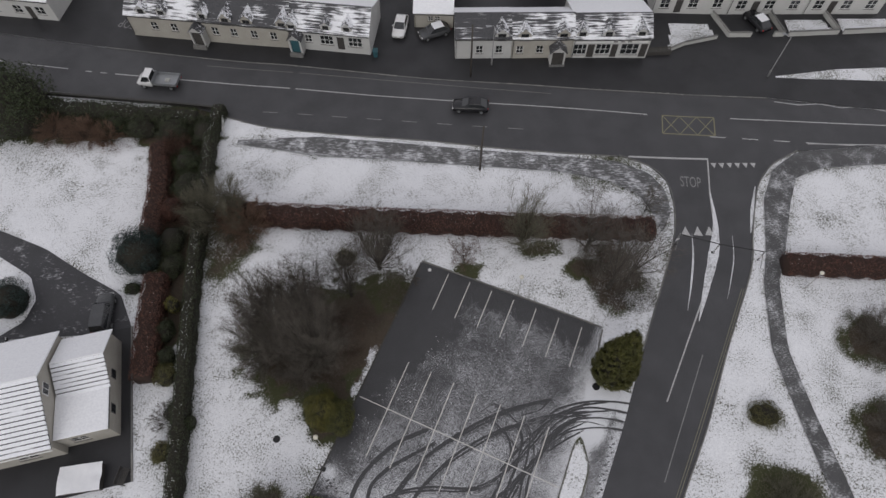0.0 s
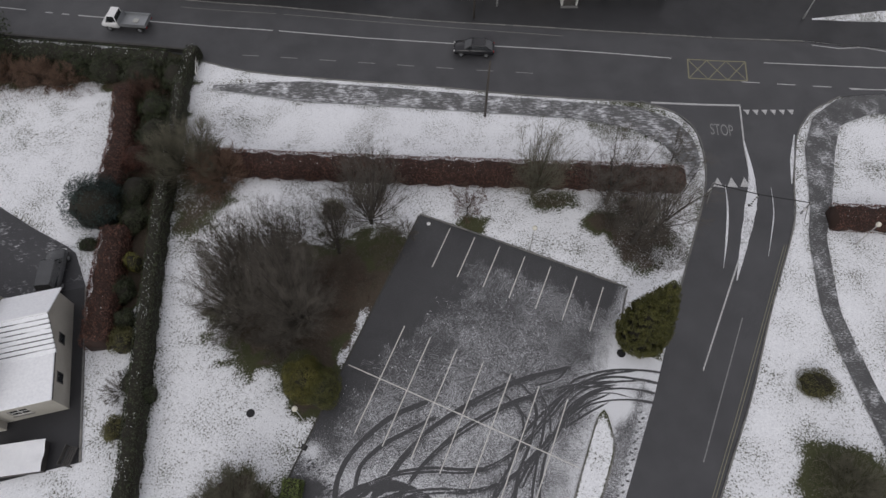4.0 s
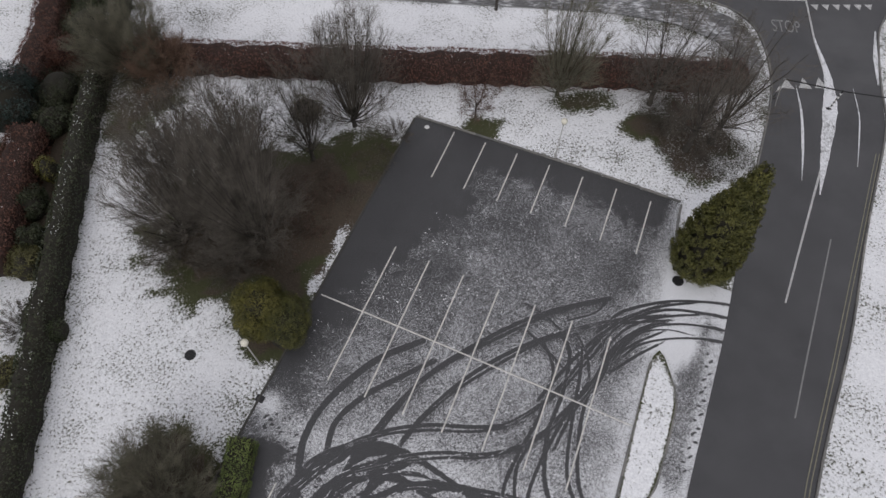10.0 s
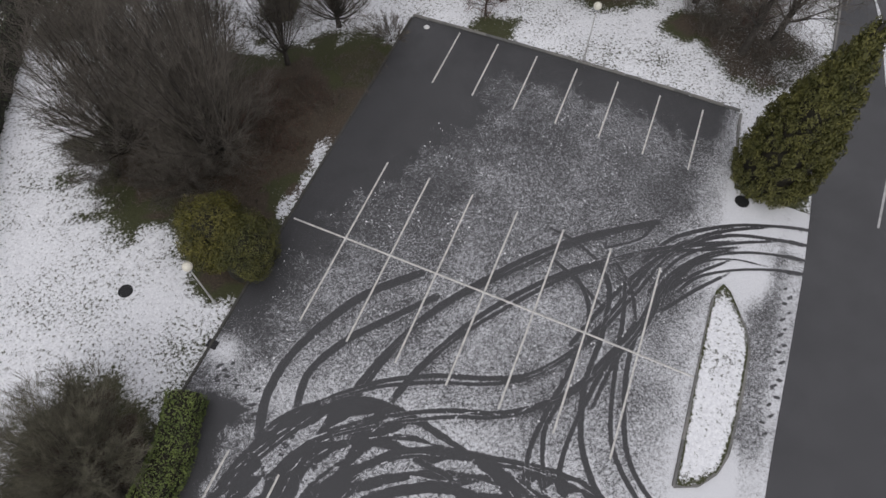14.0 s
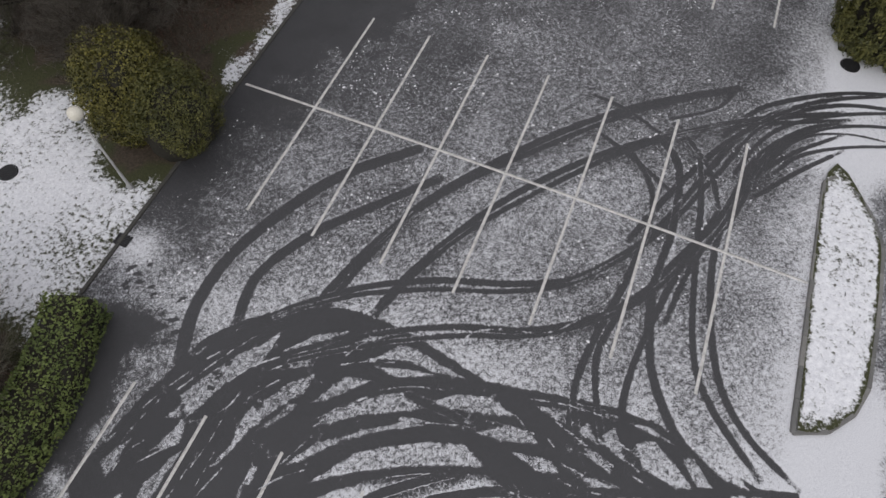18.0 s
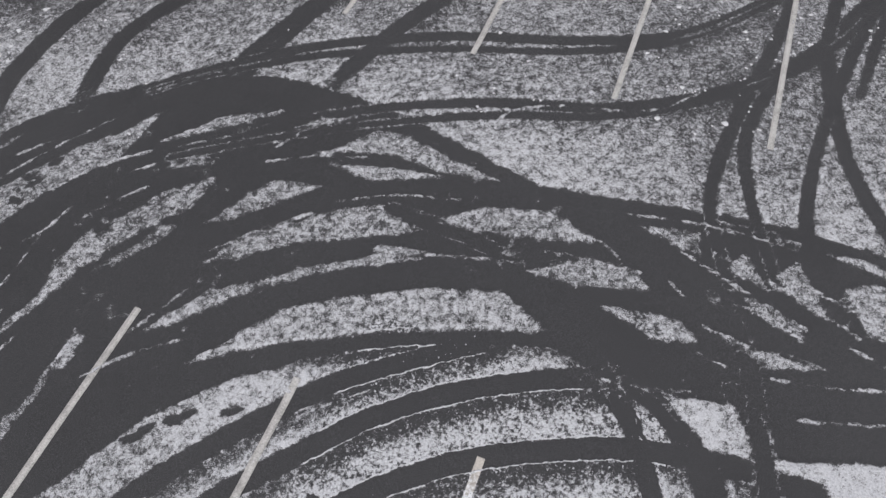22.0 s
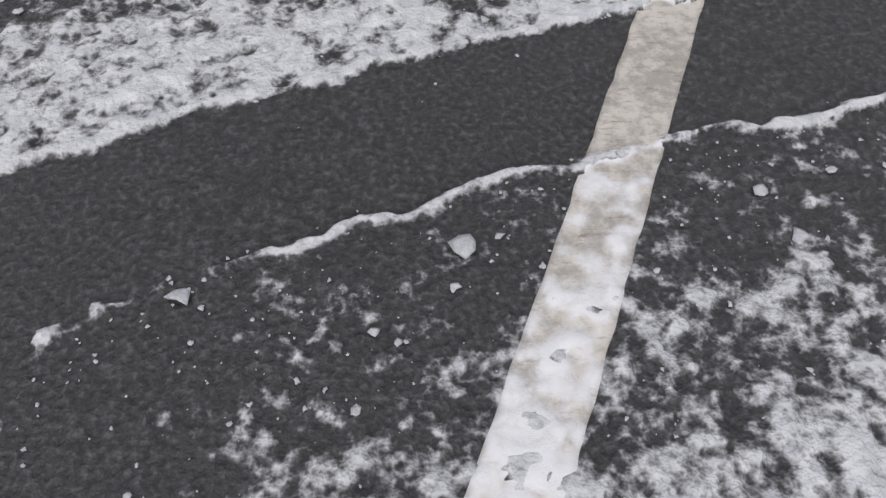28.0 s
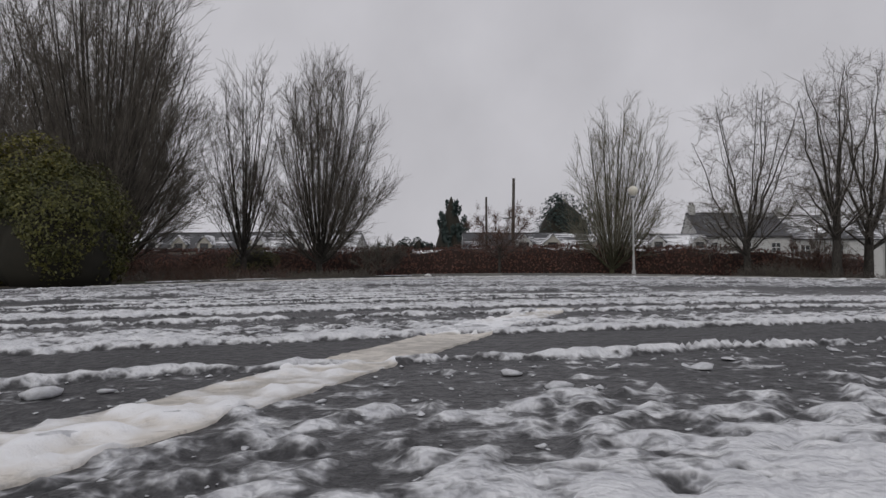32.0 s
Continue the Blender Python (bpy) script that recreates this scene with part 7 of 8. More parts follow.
undergrowth("low brown scrub below the corner trees", [(18.4, 27.6, 3.6), (16.6, 29.2, 2.0), (20.2, 25.6, 2.2)], 3400, 0.7, 104, TW)
undergrowth("low brown scrub round the snowy shrubs", [(42.6, 20.4, 3.6), (41.6, 11.3, 3.6), (30.2, 5.4, 2.8)], 3000, 0.6, 105, TG)

# ---------- houses ----------
ROW_W, ROW_E = "terrace west of the gap", "terrace east of the gap"


def pierced_wall(g, x0, x1, z0, z1, y0, y1, holes):
    """Wall slab along x with openings through it."""
    xs = sorted({x0, x1, *(v for h in holes for v in h[:2])})
    zs = sorted({z0, z1, *(v for h in holes for v in h[2:4])})
    for a, b in zip(xs[:-1], xs[1:]):
        run = None
        for c, d in zip(zs[:-1], zs[1:]):
            open_ = any(h[0] <= a and b <= h[1] and h[2] <= c and d <= h[3] for h in holes)
            if open_:
                if run:
                    g.box(a, b, y0, y1, *run)
                run = None
            else:
                run = (run[0], d) if run else (c, d)
        if run:
            g.box(a, b, y0, y1, *run)
    bm = bmesh.new()
    bm.from_mesh(g.mesh("wall"))
    bmesh.ops.remove_doubles(bm, verts=bm.verts, dist=0.001)
    me = bpy.data.meshes.new("wall")
    bm.to_mesh(me)
    bm.free()
    return me


def window(parent, x0, x1, z0, z1, y, mat, bars=1, sill=True):
    w = part("window", Geo().box(x0, x1, y + 0.07, y + 0.12, z0, z0 + 0.06).box(x0, x1, y + 0.07, y + 0.12, z1 - 0.06, z1).box(x0, x0 + 0.06, y + 0.07, y + 0.12, z0 + 0.06, z1 - 0.06).box(x1 - 0.06, x1, y + 0.07, y + 0.12, z0 + 0.06, z1 - 0.06), mat, parent)
    part("pane", Geo().box(x0 + 0.06, x1 - 0.06, y + 0.09, y + 0.1, z0 + 0.06, z1 - 0.06), M["glass"], w)
    for k in range(bars):
        xx = x0 + (x1 - x0) * (k + 1) / (bars + 1)
        part("glazing_bar", Geo().box(xx - 0.025, xx + 0.025, y + 0.065, y + 0.088, z0 + 0.06, z1 - 0.06), mat, w)
    zz = (z0 + z1) / 2
    part("glazing_bar", Geo().box(x0 + 0.06, x1 - 0.06, y + 0.062, y + 0.086, zz - 0.025, zz + 0.025), mat, w)
    if sill:
        part("sill", Geo().box(x0 - 0.08, x1 + 0.08, y - 0.06, y + 0.06, z0 - 0.09, z0 - 0.005, 0.012), M["kerb"], w)
    return w


def door(parent, x0, x1, z1, y, mat):
    d = part("door", Geo().box(x0, x1, y + 0.08, y + 0.13, 0.03, z1), mat, parent)
    for k in range(2):
        zz = 0.2 + k * (z1 - 0.3) / 2
        part("panel", Geo().box(x0 + 0.14, x1 - 0.14, y + 0.066, y + 0.079, zz, zz + (z1 - 0.5) / 2, 0.006), mat, d)
    part("handle", Geo().box(x1 - 0.12, x1 - 0.08, y + 0.03, y + 0.078, 1.0, 1.12, 0.008), M["metal"], d)
    return d


def slope(name, x0, x1, ya, za, yb, zb, thick, mat, parent, courses=0):
    """Roof slope from its eave (ya, za) to its ridge (yb, zb)."""
    n = courses or 1
    if courses:
        slope(name, x0, x1, ya, za - 0.03, yb, zb - 0.03, thick, M["slate_bare"], parent)
    made = None
    for k in range(n):
        g = Geo()
        u, v = k / n, (k + (0.76 if courses else 1.0)) / n
        y0, z0, y1, z1 = ya + (yb - ya) * u, za + (zb - za) * u, ya + (yb - ya) * v, za + (zb - za) * v
        lift = 0.05 if courses else 0.0
        prof = [(y0, z0), (y1, z1), (y1, z1 + thick), (y0, z0 + thick + lift)]
        if yb < ya:
            prof = prof[::-1]
        g.loft([[(x0, y, z) for y, z in prof], [(x1, y, z) for y, z in prof]])
        made = part("tile_course" if courses else name, g, mat, parent)
    return made


def gable_dormer(parent, x, w, y, z0, z1, zr, deep, wall, glass_z, roof):
    """Gabled dormer rising from the eave."""
    h = w / 2
    out = [(x - h, z0), (x + h, z0), (x + h, z1), (x, zr), (x - h, z1)]
    d = part("dormer", Geo().loft([[(a, y + deep, b) for a, b in out], [(a, y, b) for a, b in out]]), wall, parent)
    for s in (-1, 1):
        e = [(x, zr + 0.02), (x + s * (h + 0.12), z1 - 0.1), (x + s * (h + 0.12), z1 - 0.01), (x, zr + 0.13)]
        if s > 0:
            e = e[::-1]
        part("roof", Geo().loft([[(a, y - 0.14, b) for a, b in e], [(a, y + deep, b) for a, b in e]]), roof, d)
    window(d, x - h * 0.6, x + h * 0.6, glass_z, z1 + 0.05, y - 0.13, M["frame_dark"], 1)
    return d


def porch(parent, x, w, deep, z1, zr, wall, roof, leaf_mat):
    h = w / 2
    p = part("porch", Geo().box(x - h, x - h + 0.2, -deep, 0, -0.45, z1).box(x + h - 0.2, x + h, -deep, 0, -0.45, z1).loft([[(x - h, yy, z1), (x + h, yy, z1), (x, yy, zr)] for yy in (-0.02, -deep)]), wall, parent)
    for s in (-1, 1):
        e = [(x, zr + 0.02), (x + s * (h + 0.16), z1 - 0.12), (x + s * (h + 0.16), z1 - 0.02), (x, zr + 0.14)]
        if s > 0:
            e = e[::-1]
        part("roof", Geo().loft([[(a, -deep - 0.18, b) for a, b in e], [(a, 0, b) for a, b in e]]), roof, p)
    part("door", Geo().box(x - h + 0.26, x + h - 0.26, -deep + 0.12, -deep + 0.17, 0.05, z1 - 0.05), leaf_mat, p)
    part("step", Geo().box(x - h - 0.05, x + h + 0.05, -deep - 0.4, -deep, -0.5, 0.1, 0.02), M["kerb"], p)
    return p


def chimney(parent, x, y, z0, z1):
    c = part("chimney", Geo().box(x - 0.35, x + 0.35, y - 0.28, y + 0.28, z0, z1, 0.02).box(x - 0.42, x + 0.42, y - 0.35, y + 0.35, z1, z1 + 0.12, 0.02), M["render_grey"], parent)
    for s in (-0.16, 0.16):
        part("chimney_pot", Geo().lathe([(0.11, z1 + 0.1), (0.12, z1 + 0.14), (0.09, z1 + 0.45), (0.11, z1 + 0.5)], 10, (x + s, y, 0)), M["stone"], c)


def cottage(x, y, rz, wide, eave, run, ridge, back, label, wall, roof, roof_back, windows=(), doors=(), dormers=(), rounds=(), porches=(), stacks=(), name="terraced_house", group="", zoff=0.085, low=2.4):
    zoff = 0.5 if group == ROW_W else zoff
    """House whose front faces local -y; windows are (x, width, sill, head)."""
    t = thing(name, x, y, hz(x, y) + zoff, label, "house", rz, group)
    holes = [(a - w / 2, a + w / 2, s, h) for a, w, s, h in windows] + [(a - w / 2, a + w / 2, 0.0, h) for a, w, h, _ in doors]
    part("wall", pierced_wall(Geo(), 0, wide, -0.7, eave, 0, 0.3, holes), wall, t)
    prof = [(0.3, -0.7), (back - 0.25, -0.7), (back - 0.25, low), (run, ridge - 0.05), (0.3, eave + (ridge - eave) * 0.3 / run - 0.05)]
    for xx in (0.0, wide - 0.28):
        part("wall", Geo().loft([[(xx + 0.28, a, b) for a, b in prof], [(xx, a, b) for a, b in prof]]), wall, t)
    part("wall", Geo().box(0, wide, back - 0.25, back, -0.1, low), wall, t)
    part("floor", Geo().box(0.28, wide - 0.28, 0.3, back - 0.25, -0.08, 0.0), M["frame_dark"], t)
    slope("roof", -0.1, wide + 0.1, -0.25, eave - (ridge - eave) * 0.25 / run, run, ridge, 0.12, roof, t)
    slope("roof", -0.1, wide + 0.1, back + 0.2, low - 0.05, run + 0.002, ridge, 0.12, roof_back, t)
    part("gutter", Geo().tube([(-0.05, -0.3, eave - 0.22), (wide + 0.05, -0.3, eave - 0.22)], 0.055, 6), M["iron"], t)
    part("downpipe", Geo().tube([(0.12, -0.1, eave - 0.25), (0.12, -0.06, 0.0)], 0.04, 6), M["iron"], t)
    part("ridge_tiles", Geo().tube([(-0.1, run, ridge + 0.1), (wide + 0.1, run, ridge + 0.1)], 0.09, 6), M["slate_bare"], t)
    for a, w, s, h in windows:
        window(t, a - w / 2, a + w / 2, s, h, 0.0, M["frame_white"], 1 if w < 1.6 else 2)
    for a, w, h, mat in doors:
        door(t, a - w / 2, a + w / 2, h, 0.0, mat)
    for a, w in dormers:
        gable_dormer(t, a, w, -0.06, eave - 0.55, eave + 0.55, eave + 1.35, run * 0.9, wall, eave - 0.35, M["slate"])
    for a, w in rounds:
        gable_dormer(t, a, w, 0.1, eave - 0.1, eave + 0.72, eave + 1.4, run * 0.85, M["render_white"], eave + 0.05, M["slate"])
    for a, w, mat in porches:
        porch(t, a, w, 1.25, 2.05, 2.95, M["render_white"], M["slate_bare"], mat)
    for a in stacks:
        chimney(t, a, run, ridge - 0.6, ridge + 0.9)
    return t


def along(x0, y0, rz, d):
    return x0 + d * math.cos(radians(rz)), y0 + d * math.sin(radians(rz))


AX, AY, AR = -40.7, 64.3, -7.2
WIN = (0.9, 0.85, 2.05)
cottage(*along(AX, AY, AR, 0), AR, 9.9, 3.15, 2.7, 4.9, 7.5, "cream rendered end-terrace cottage with snow-streaked slate roof", M["render"], M["slate"], M["roof_snow"],
        [(3.4, *WIN), (6.1, *WIN)], (), (), ((2.4, 1.3), (5.1, 1.3)), ((9.55, 1.7, M["frame_dark"]),), (), group=ROW_W)
cottage(*along(AX, AY, AR, 9.95), AR, 11.6, 3.15, 2.7, 4.9, 7.5, "cream terraced cottage with gabled dormers and snowy roof", M["render"], M["slate_bare"], M["roof_snow"],
        [(1.7, *WIN), (4.2, *WIN), (6.9, *WIN), (9.5, *WIN)], (), ((3.6, 1.5), (6.4, 1.5), (11.0, 1.5)), ((-1.3 + 1.9, 1.2),), (), (), group=ROW_W)
cottage(*along(AX, AY, AR, 21.6), AR, 10.5, 2.85, 2.7, 4.75, 7.5, "white terraced cottage with a teal porch and snowy roof", M["render_white"], M["slate"], M["roof_snow"],
        [(2.5, 0.9, 0.85, 2.0), (4.9, 1.7, 0.7, 2.1), (8.6, 1.8, 0.7, 2.1)], ((6.7, 0.95, 2.05, M["frame_dark"]),), ((0.6, 1.4),), ((5.0, 1.3), (7.7, 1.3)), ((1.0, 1.6, M["door_teal"]),), (), group=ROW_W)
BX, BY = 2.1, 59.55
cottage(BX, BY, 0.5, 7.2, 3.45, 2.5, 5.0, 6.6, "white end cottage with a steep gabled dormer under dark slates", M["render_white"], M["slate_bare"], M["roof_snow"],
        [(3.1, *WIN), (5.6, *WIN)], (), ((5.85, 1.7),), (), (), (), group=ROW_E)
cottage(BX + 7.25, BY, 0.5, 7.7, 3.45, 2.5, 5.0, 6.6, "white terraced cottage with gabled dormers and slate porch", M["render"], M["slate"], M["roof_snow"],
        [(1.0, *WIN), (3.55, *WIN)], (), ((1.45, 1.6), (6.3, 1.6)), (), ((5.8, 1.9, M["frame_dark"]),), (), group=ROW_E)
shop = cottage(BX + 15.0, BY, 0.5, 9.7, 3.3, 2.5, 4.85, 8.5, "white shopfront with wide dark windows and snowy slate roof", M["render_white"], M["slate"], M["roof_snow"],
               [(0.95, 1.7, 0.55, 2.2), (3.9, 1.9, 0.55, 2.2), (7.3, 2.3, 0.5, 2.2)], ((2.35, 0.9, 2.2, M["frame_dark"]), (5.35, 0.8, 2.2, M["frame_dark"]), (9.1, 0.9, 2.2, M["frame_dark"])), (), ((0.9, 1.4), (4.2, 1.4), (8.3, 1.4)), (), (), "shop", ROW_E)
part("sign_board", Geo().box(0.2, 9.4, -0.05, -0.01, 2.42, 2.85, 0.01), M["frame_white"], shop, "plain pale sign board")
for k in range(3):
    part("sign_bar", Geo().box(5.0 + 0.9 * k, 5.5 + 0.9 * k, -0.068, -0.051, 2.55, 2.7), M["frame_dark"], shop)
cottage(-3.3, 65.5, -2, 5.2, 2.5, 2.0, 3.5, 5, "low cream outhouse with a snow-covered roof", M["render"], M["roof_snow"], M["roof_snow"], [(2.2, 0.7, 1.1, 1.8), (3.1, 0.7, 1.1, 1.8)], name="outhouse")
cottage(-66, 68.9, -7.2, 14.3, 3.3, 2.7, 5.0, 7.5, "white terraced cottages by the side street under snowy roof", M["render_white"], M["roof_snow"], M["roof_snow"],
        [(3, *WIN), (6, *WIN), (9.2, 1.2, 0.85, 2.05), (12.4, 1.3, 0.85, 2.05)], ((10.9, 0.9, 2.05, M["frame_dark"]),), (), ((4, 1.3), (8, 1.3)))
for k in range(3):
    cottage(28.9 + 10.4 * k, 68.2, 0, 10.35, 5.4, 3.6, 8.1, 7.4, "white two-storey house with dark slate roof dusted with snow", M["render_white"], M["slate_bare"] if k == 0 else M["slate"], M["slate"],
            [(1.6, 1.3, 0.8, 2.2), (5.4, 1.3, 0.8, 2.2), (8.7, 1.3, 0.8, 2.2), (1.6, 1.1, 3.4, 4.6), (5.4, 1.1, 3.4, 4.6), (8.7, 1.1, 3.4, 4.6)], ((3.5, 0.95, 2.1, M["frame_dark"]),), (), (), (), (0.6, 6.0), "house", "houses behind front gardens")


def garden_wall(name, points, tall, label, mat, wide=0.2, cap="kerb"):
    t = thing(name, 0, 0, 0, label, "wall", kind="structure")
    for (ax, ay), (bx_, by_) in zip(points[:-1], points[1:]):
        n = max(1, int(math.dist((ax, ay), (bx_, by_)) / 2.5))
        for k in range(n):
            p = Vector((ax, ay)).lerp(Vector((bx_, by_)), k / n)
            q = Vector((ax, ay)).lerp(Vector((bx_, by_)), (k + 1) / n)
            d = (q - p).normalized()
            s = Vector((-d.y, d.x)) * wide / 2
            o = [p - s, q - s, q + s, p + s]
            z0 = [hz(c.x, c.y) for c in o]
            part("wall_panel", Geo().prism([(c.x, c.y) for c in o], [z - 0.2 for z in z0], [z + tall for z in z0]), mat, t)
            o = [p - s * 1.25, q - s * 1.25, q + s * 1.25, p + s * 1.25]
            part("coping", Geo().prism([(c.x, c.y) for c in o], [z + tall for z in z0], [z + tall + 0.07 for z in z0]), M[cap], t)
    return t


garden_wall("wall_garden", [(29.9, 60.8), (32.5, 62.2), (37.0, 63.5)], 0.6, "low white curved garden wall with snow on top", M["render_grey"])
garden_wall("wall_front", [(37.3, 68), (38.6, 63.8), (41.6, 63.8)], 0.8, "white rendered garden wall with pale coping", M["render_grey"])
garden_wall("wall_front_mid", [(44.6, 63.9), (46.0, 63.9), (45.2, 68)], 0.8, "white rendered garden wall beside the parking space", M["render_grey"])
garden_wall("wall_front_east", [(46.6, 63.9), (53.4, 64.3), (52.6, 68)], 0.8, "white rendered garden wall round snowy lawn", M["render_grey"])
garden_wall("wall_front_far", [(54.0, 64.3), (64, 64.9)], 0.8, "white rendered garden wall round a snowy lawn", M["render_grey"])
garden_wall("wall_road", [(-59, 54.7), (-44, 53.0), (-33, 51.8), (-27.0, 51.0)], 0.5, "low dark stone boundary wall below the hedge", M["stone_dark"], cap="stone_dark")


def snow_lawn(name, outline, lift, label):
    """Patch of snowy grass with a fine edge."""
    o = np.array(outline)
    lo, hi = o.min(0), o.max(0)
    nx, ny = int((hi[0] - lo[0]) / 0.4) + 2, int((hi[1] - lo[1]) / 0.4) + 2
    XX, YY = np.meshgrid(np.linspace(lo[0], hi[0], nx), np.linspace(lo[1], hi[1], ny))
    fx, fy = XX.ravel(), YY.ravel()
    f = grid_faces(nx, ny)
    keep = inside(fx[f].mean(1), fy[f].mean(1), outline)
    me = array_mesh(name, np.stack([fx, fy, height(fx, fy) + lift + 0.03 * lattice(fx, fy, 0.8, 4)], 1), f[keep])
    add_value(me, "snow", np.full(len(fx), 0.6))
    add_value(me, "litter", np.zeros(len(fx)))
    return tagged(part(name, facing_up(me), M["lawn"], None, "", True), label, "lawn", "", "structure")


snow_lawn("ground_garden", [(30.2, 61.0), (32.6, 62.5), (36.8, 63.7), (36.4, 66.2), (31.2, 66.2)], 0.1, "snowy front garden lawn behind a curved wall")
snow_lawn("ground_lawn_mid", [(47.0, 64.3), (52.9, 64.7), (52.2, 67.0), (47.0, 66.9)], 0.1, "small snowy front lawn behind a white wall")
snow_lawn("ground_lawn_far", [(54.4, 64.7), (63, 65.2), (63, 67.2), (54.2, 67.2)], 0.1, "small snowy front lawn behind a white wall")
isl_n = strip("ground_island_north", [((43.0, 56.3), (43.0, 56.5)), ((47, 56.0), (47, 57.1)), ((51, 55.9), (51, 57.7)), ((57, 55.6), (57.6, 58.0)), ((75, 54.6), (75, 58.2))], 0.13, M["lawn"], "long snowy grass island between the roads", "verge", 0.6, 8)
facing_up(isl_n.data)
add_value(isl_n.data, "snow", np.full(len(isl_n.data.vertices), 0.55))
add_value(isl_n.data, "litter", np.zeros(len(isl_n.data.vertices)))

# ---------- the house by the drive ----------
home = thing("house", -28.9, 11.4, hz(-28.9, 11.4) + 0.05, "cream rendered house with snow on stepped tile roofs", "house", 13.5)
part("wall", pierced_wall(Geo(), -4.6, 0, -0.1, 2.7, 0, 0.28, [(-3.6, -2.2, 0.9, 2.0)]), M["render"], home)
east_wall = [(0.28, -0.1), (9.2, -0.1), (9.2, 2.8), (6.4, 4.35), (3.9, 2.8), (0.28, 2.7)]
part("wall", Geo().loft([[(0, a, b) for a, b in east_wall], [(-0.28, a, b) for a, b in east_wall]]), M["render"], home)
part("wall", Geo().box(-4.6, -0.28, 8.92, 9.2, -0.1, 2.8), M["render"], home)
main_gable = [(-0.6, -0.1), (9.9, -0.1), (9.9, 3.3), (4.7, 6.1), (-0.6, 3.3)]
part("wall", Geo().loft([[(-4.6, a, b) for a, b in main_gable], [(-4.9, a, b) for a, b in main_gable]]), M["render"], home)
part("wall", Geo().loft([[(-16.0, a, b) for a, b in main_gable], [(-16.3, a, b) for a, b in main_gable]]), M["render"], home)
part("wall", pierced_wall(Geo(), -16.0, -4.9, -0.1, 3.3, -0.6, -0.3, [(-8.2, -6.4, 0.9, 2.1), (-12.2, -10.6, 0.9, 2.1)]), M["render"], home)
part("wall", Geo().box(-16.0, -4.9, 9.6, 9.9, -0.1, 3.3), M["render"], home)
part("floor", Geo().box(-15.9, -0.3, 0.3, 8.9, -0.08, 0.0), M["frame_dark"], home)
slope("roof", -16.5, -4.4, -0.9, 3.12, 4.7, 6.1, 0.14, M["roof_snow"], home, 15)
slope("roof", -16.5, -4.4, 10.2, 3.12, 4.702, 6.1, 0.14, M["roof_snow"], home)
slope("roof", -4.4, 0.25, 3.7, 2.75, 6.4, 4.35, 0.12, M["roof_snow"], home, 8)
slope("roof", -4.4, 0.25, 9.5, 2.65, 6.402, 4.35, 0.12, M["roof_snow"], home)
part("flat_roof", Geo().box(-4.55, 0.1, -0.1, 3.85, 2.7, 2.84, 0.03), M["roof_snow"], home, "flat roof evenly covered with snow")
part("ridge_tiles", Geo().tube([(-16.5, 4.7, 6.2), (-4.4, 4.7, 6.2)], 0.1, 6), M["kerb_snow"], home)
part("ridge_tiles", Geo().tube([(-4.4, 6.4, 4.45), (0.25, 6.4, 4.45)], 0.09, 6), M["kerb_snow"], home)
part("gutter", Geo().tube([(-16.4, -1.0, 3.0), (-4.4, -1.0, 3.0)], 0.06, 6), M["frame_white"], home)
part("gutter", Geo().tube([(0.12, -0.1, 2.72), (0.12, 3.9, 2.72)], 0.05, 6), M["frame_dark"], home)
for args in ((-3.6, -2.2, 0.9, 2.0, 0.0), (-8.2, -6.4, 0.9, 2.1, -0.6), (-12.2, -10.6, 0.9, 2.1, -0.6)):
    window(home, *args, M["frame_white"], 1)
gw = part("window", Geo().box(-4.62, -4.56, 3.6, 4.7, 3.9, 4.9, 0.01), M["frame_white"], home)
for k in range(2):
    part("pane", Geo().box(-4.558, -4.55, 3.68 + 0.52 * k, 4.14 + 0.52 * k, 3.98, 4.82), M["glass"], gw)
for yy, zz in ((1.6, 1.2), (4.9, 1.3)):
    ew = part("window", Geo().box(-0.02, 0.03, yy, yy + 0.9, zz, zz + 0.9, 0.01), M["frame_dark"], home)
    part("pane", Geo().box(0.031, 0.036, yy + 0.07, yy + 0.83, zz + 0.07, zz + 0.83), M["glass"], ew)
part("skylight", Geo().loft([[(-9.6, 4.0, 5.86), (-8.2, 4.0, 5.86), (-8.2, 4.35, 6.04), (-9.6, 4.35, 6.04)], [(-9.6, 3.96, 5.98), (-8.2, 3.96, 5.98), (-8.2, 4.31, 6.16), (-9.6, 4.31, 6.16)]]), M["glass"], home)
HY = [(p.x, p.y) for p in (home.matrix_basis @ Vector(v) for v in ((-24, -4.4, 0), (1.0, -4.4, 0), (1.0, 10.6, 0), (-24, 11.5, 0)))]
yard_w = tagged(part("pavement_house", Geo().prism(HY, [hz(*p) - 0.1 for p in HY], [hz(*p) + 0.105 for p in HY]), M["yard"], None), "dark wet paved yard round the house", "paving", "", "structure")
garden_wall("wall_yard", [HY[1], HY[2]], 0.16, "low grey edging beside the house path", M["kerb"], 0.12)

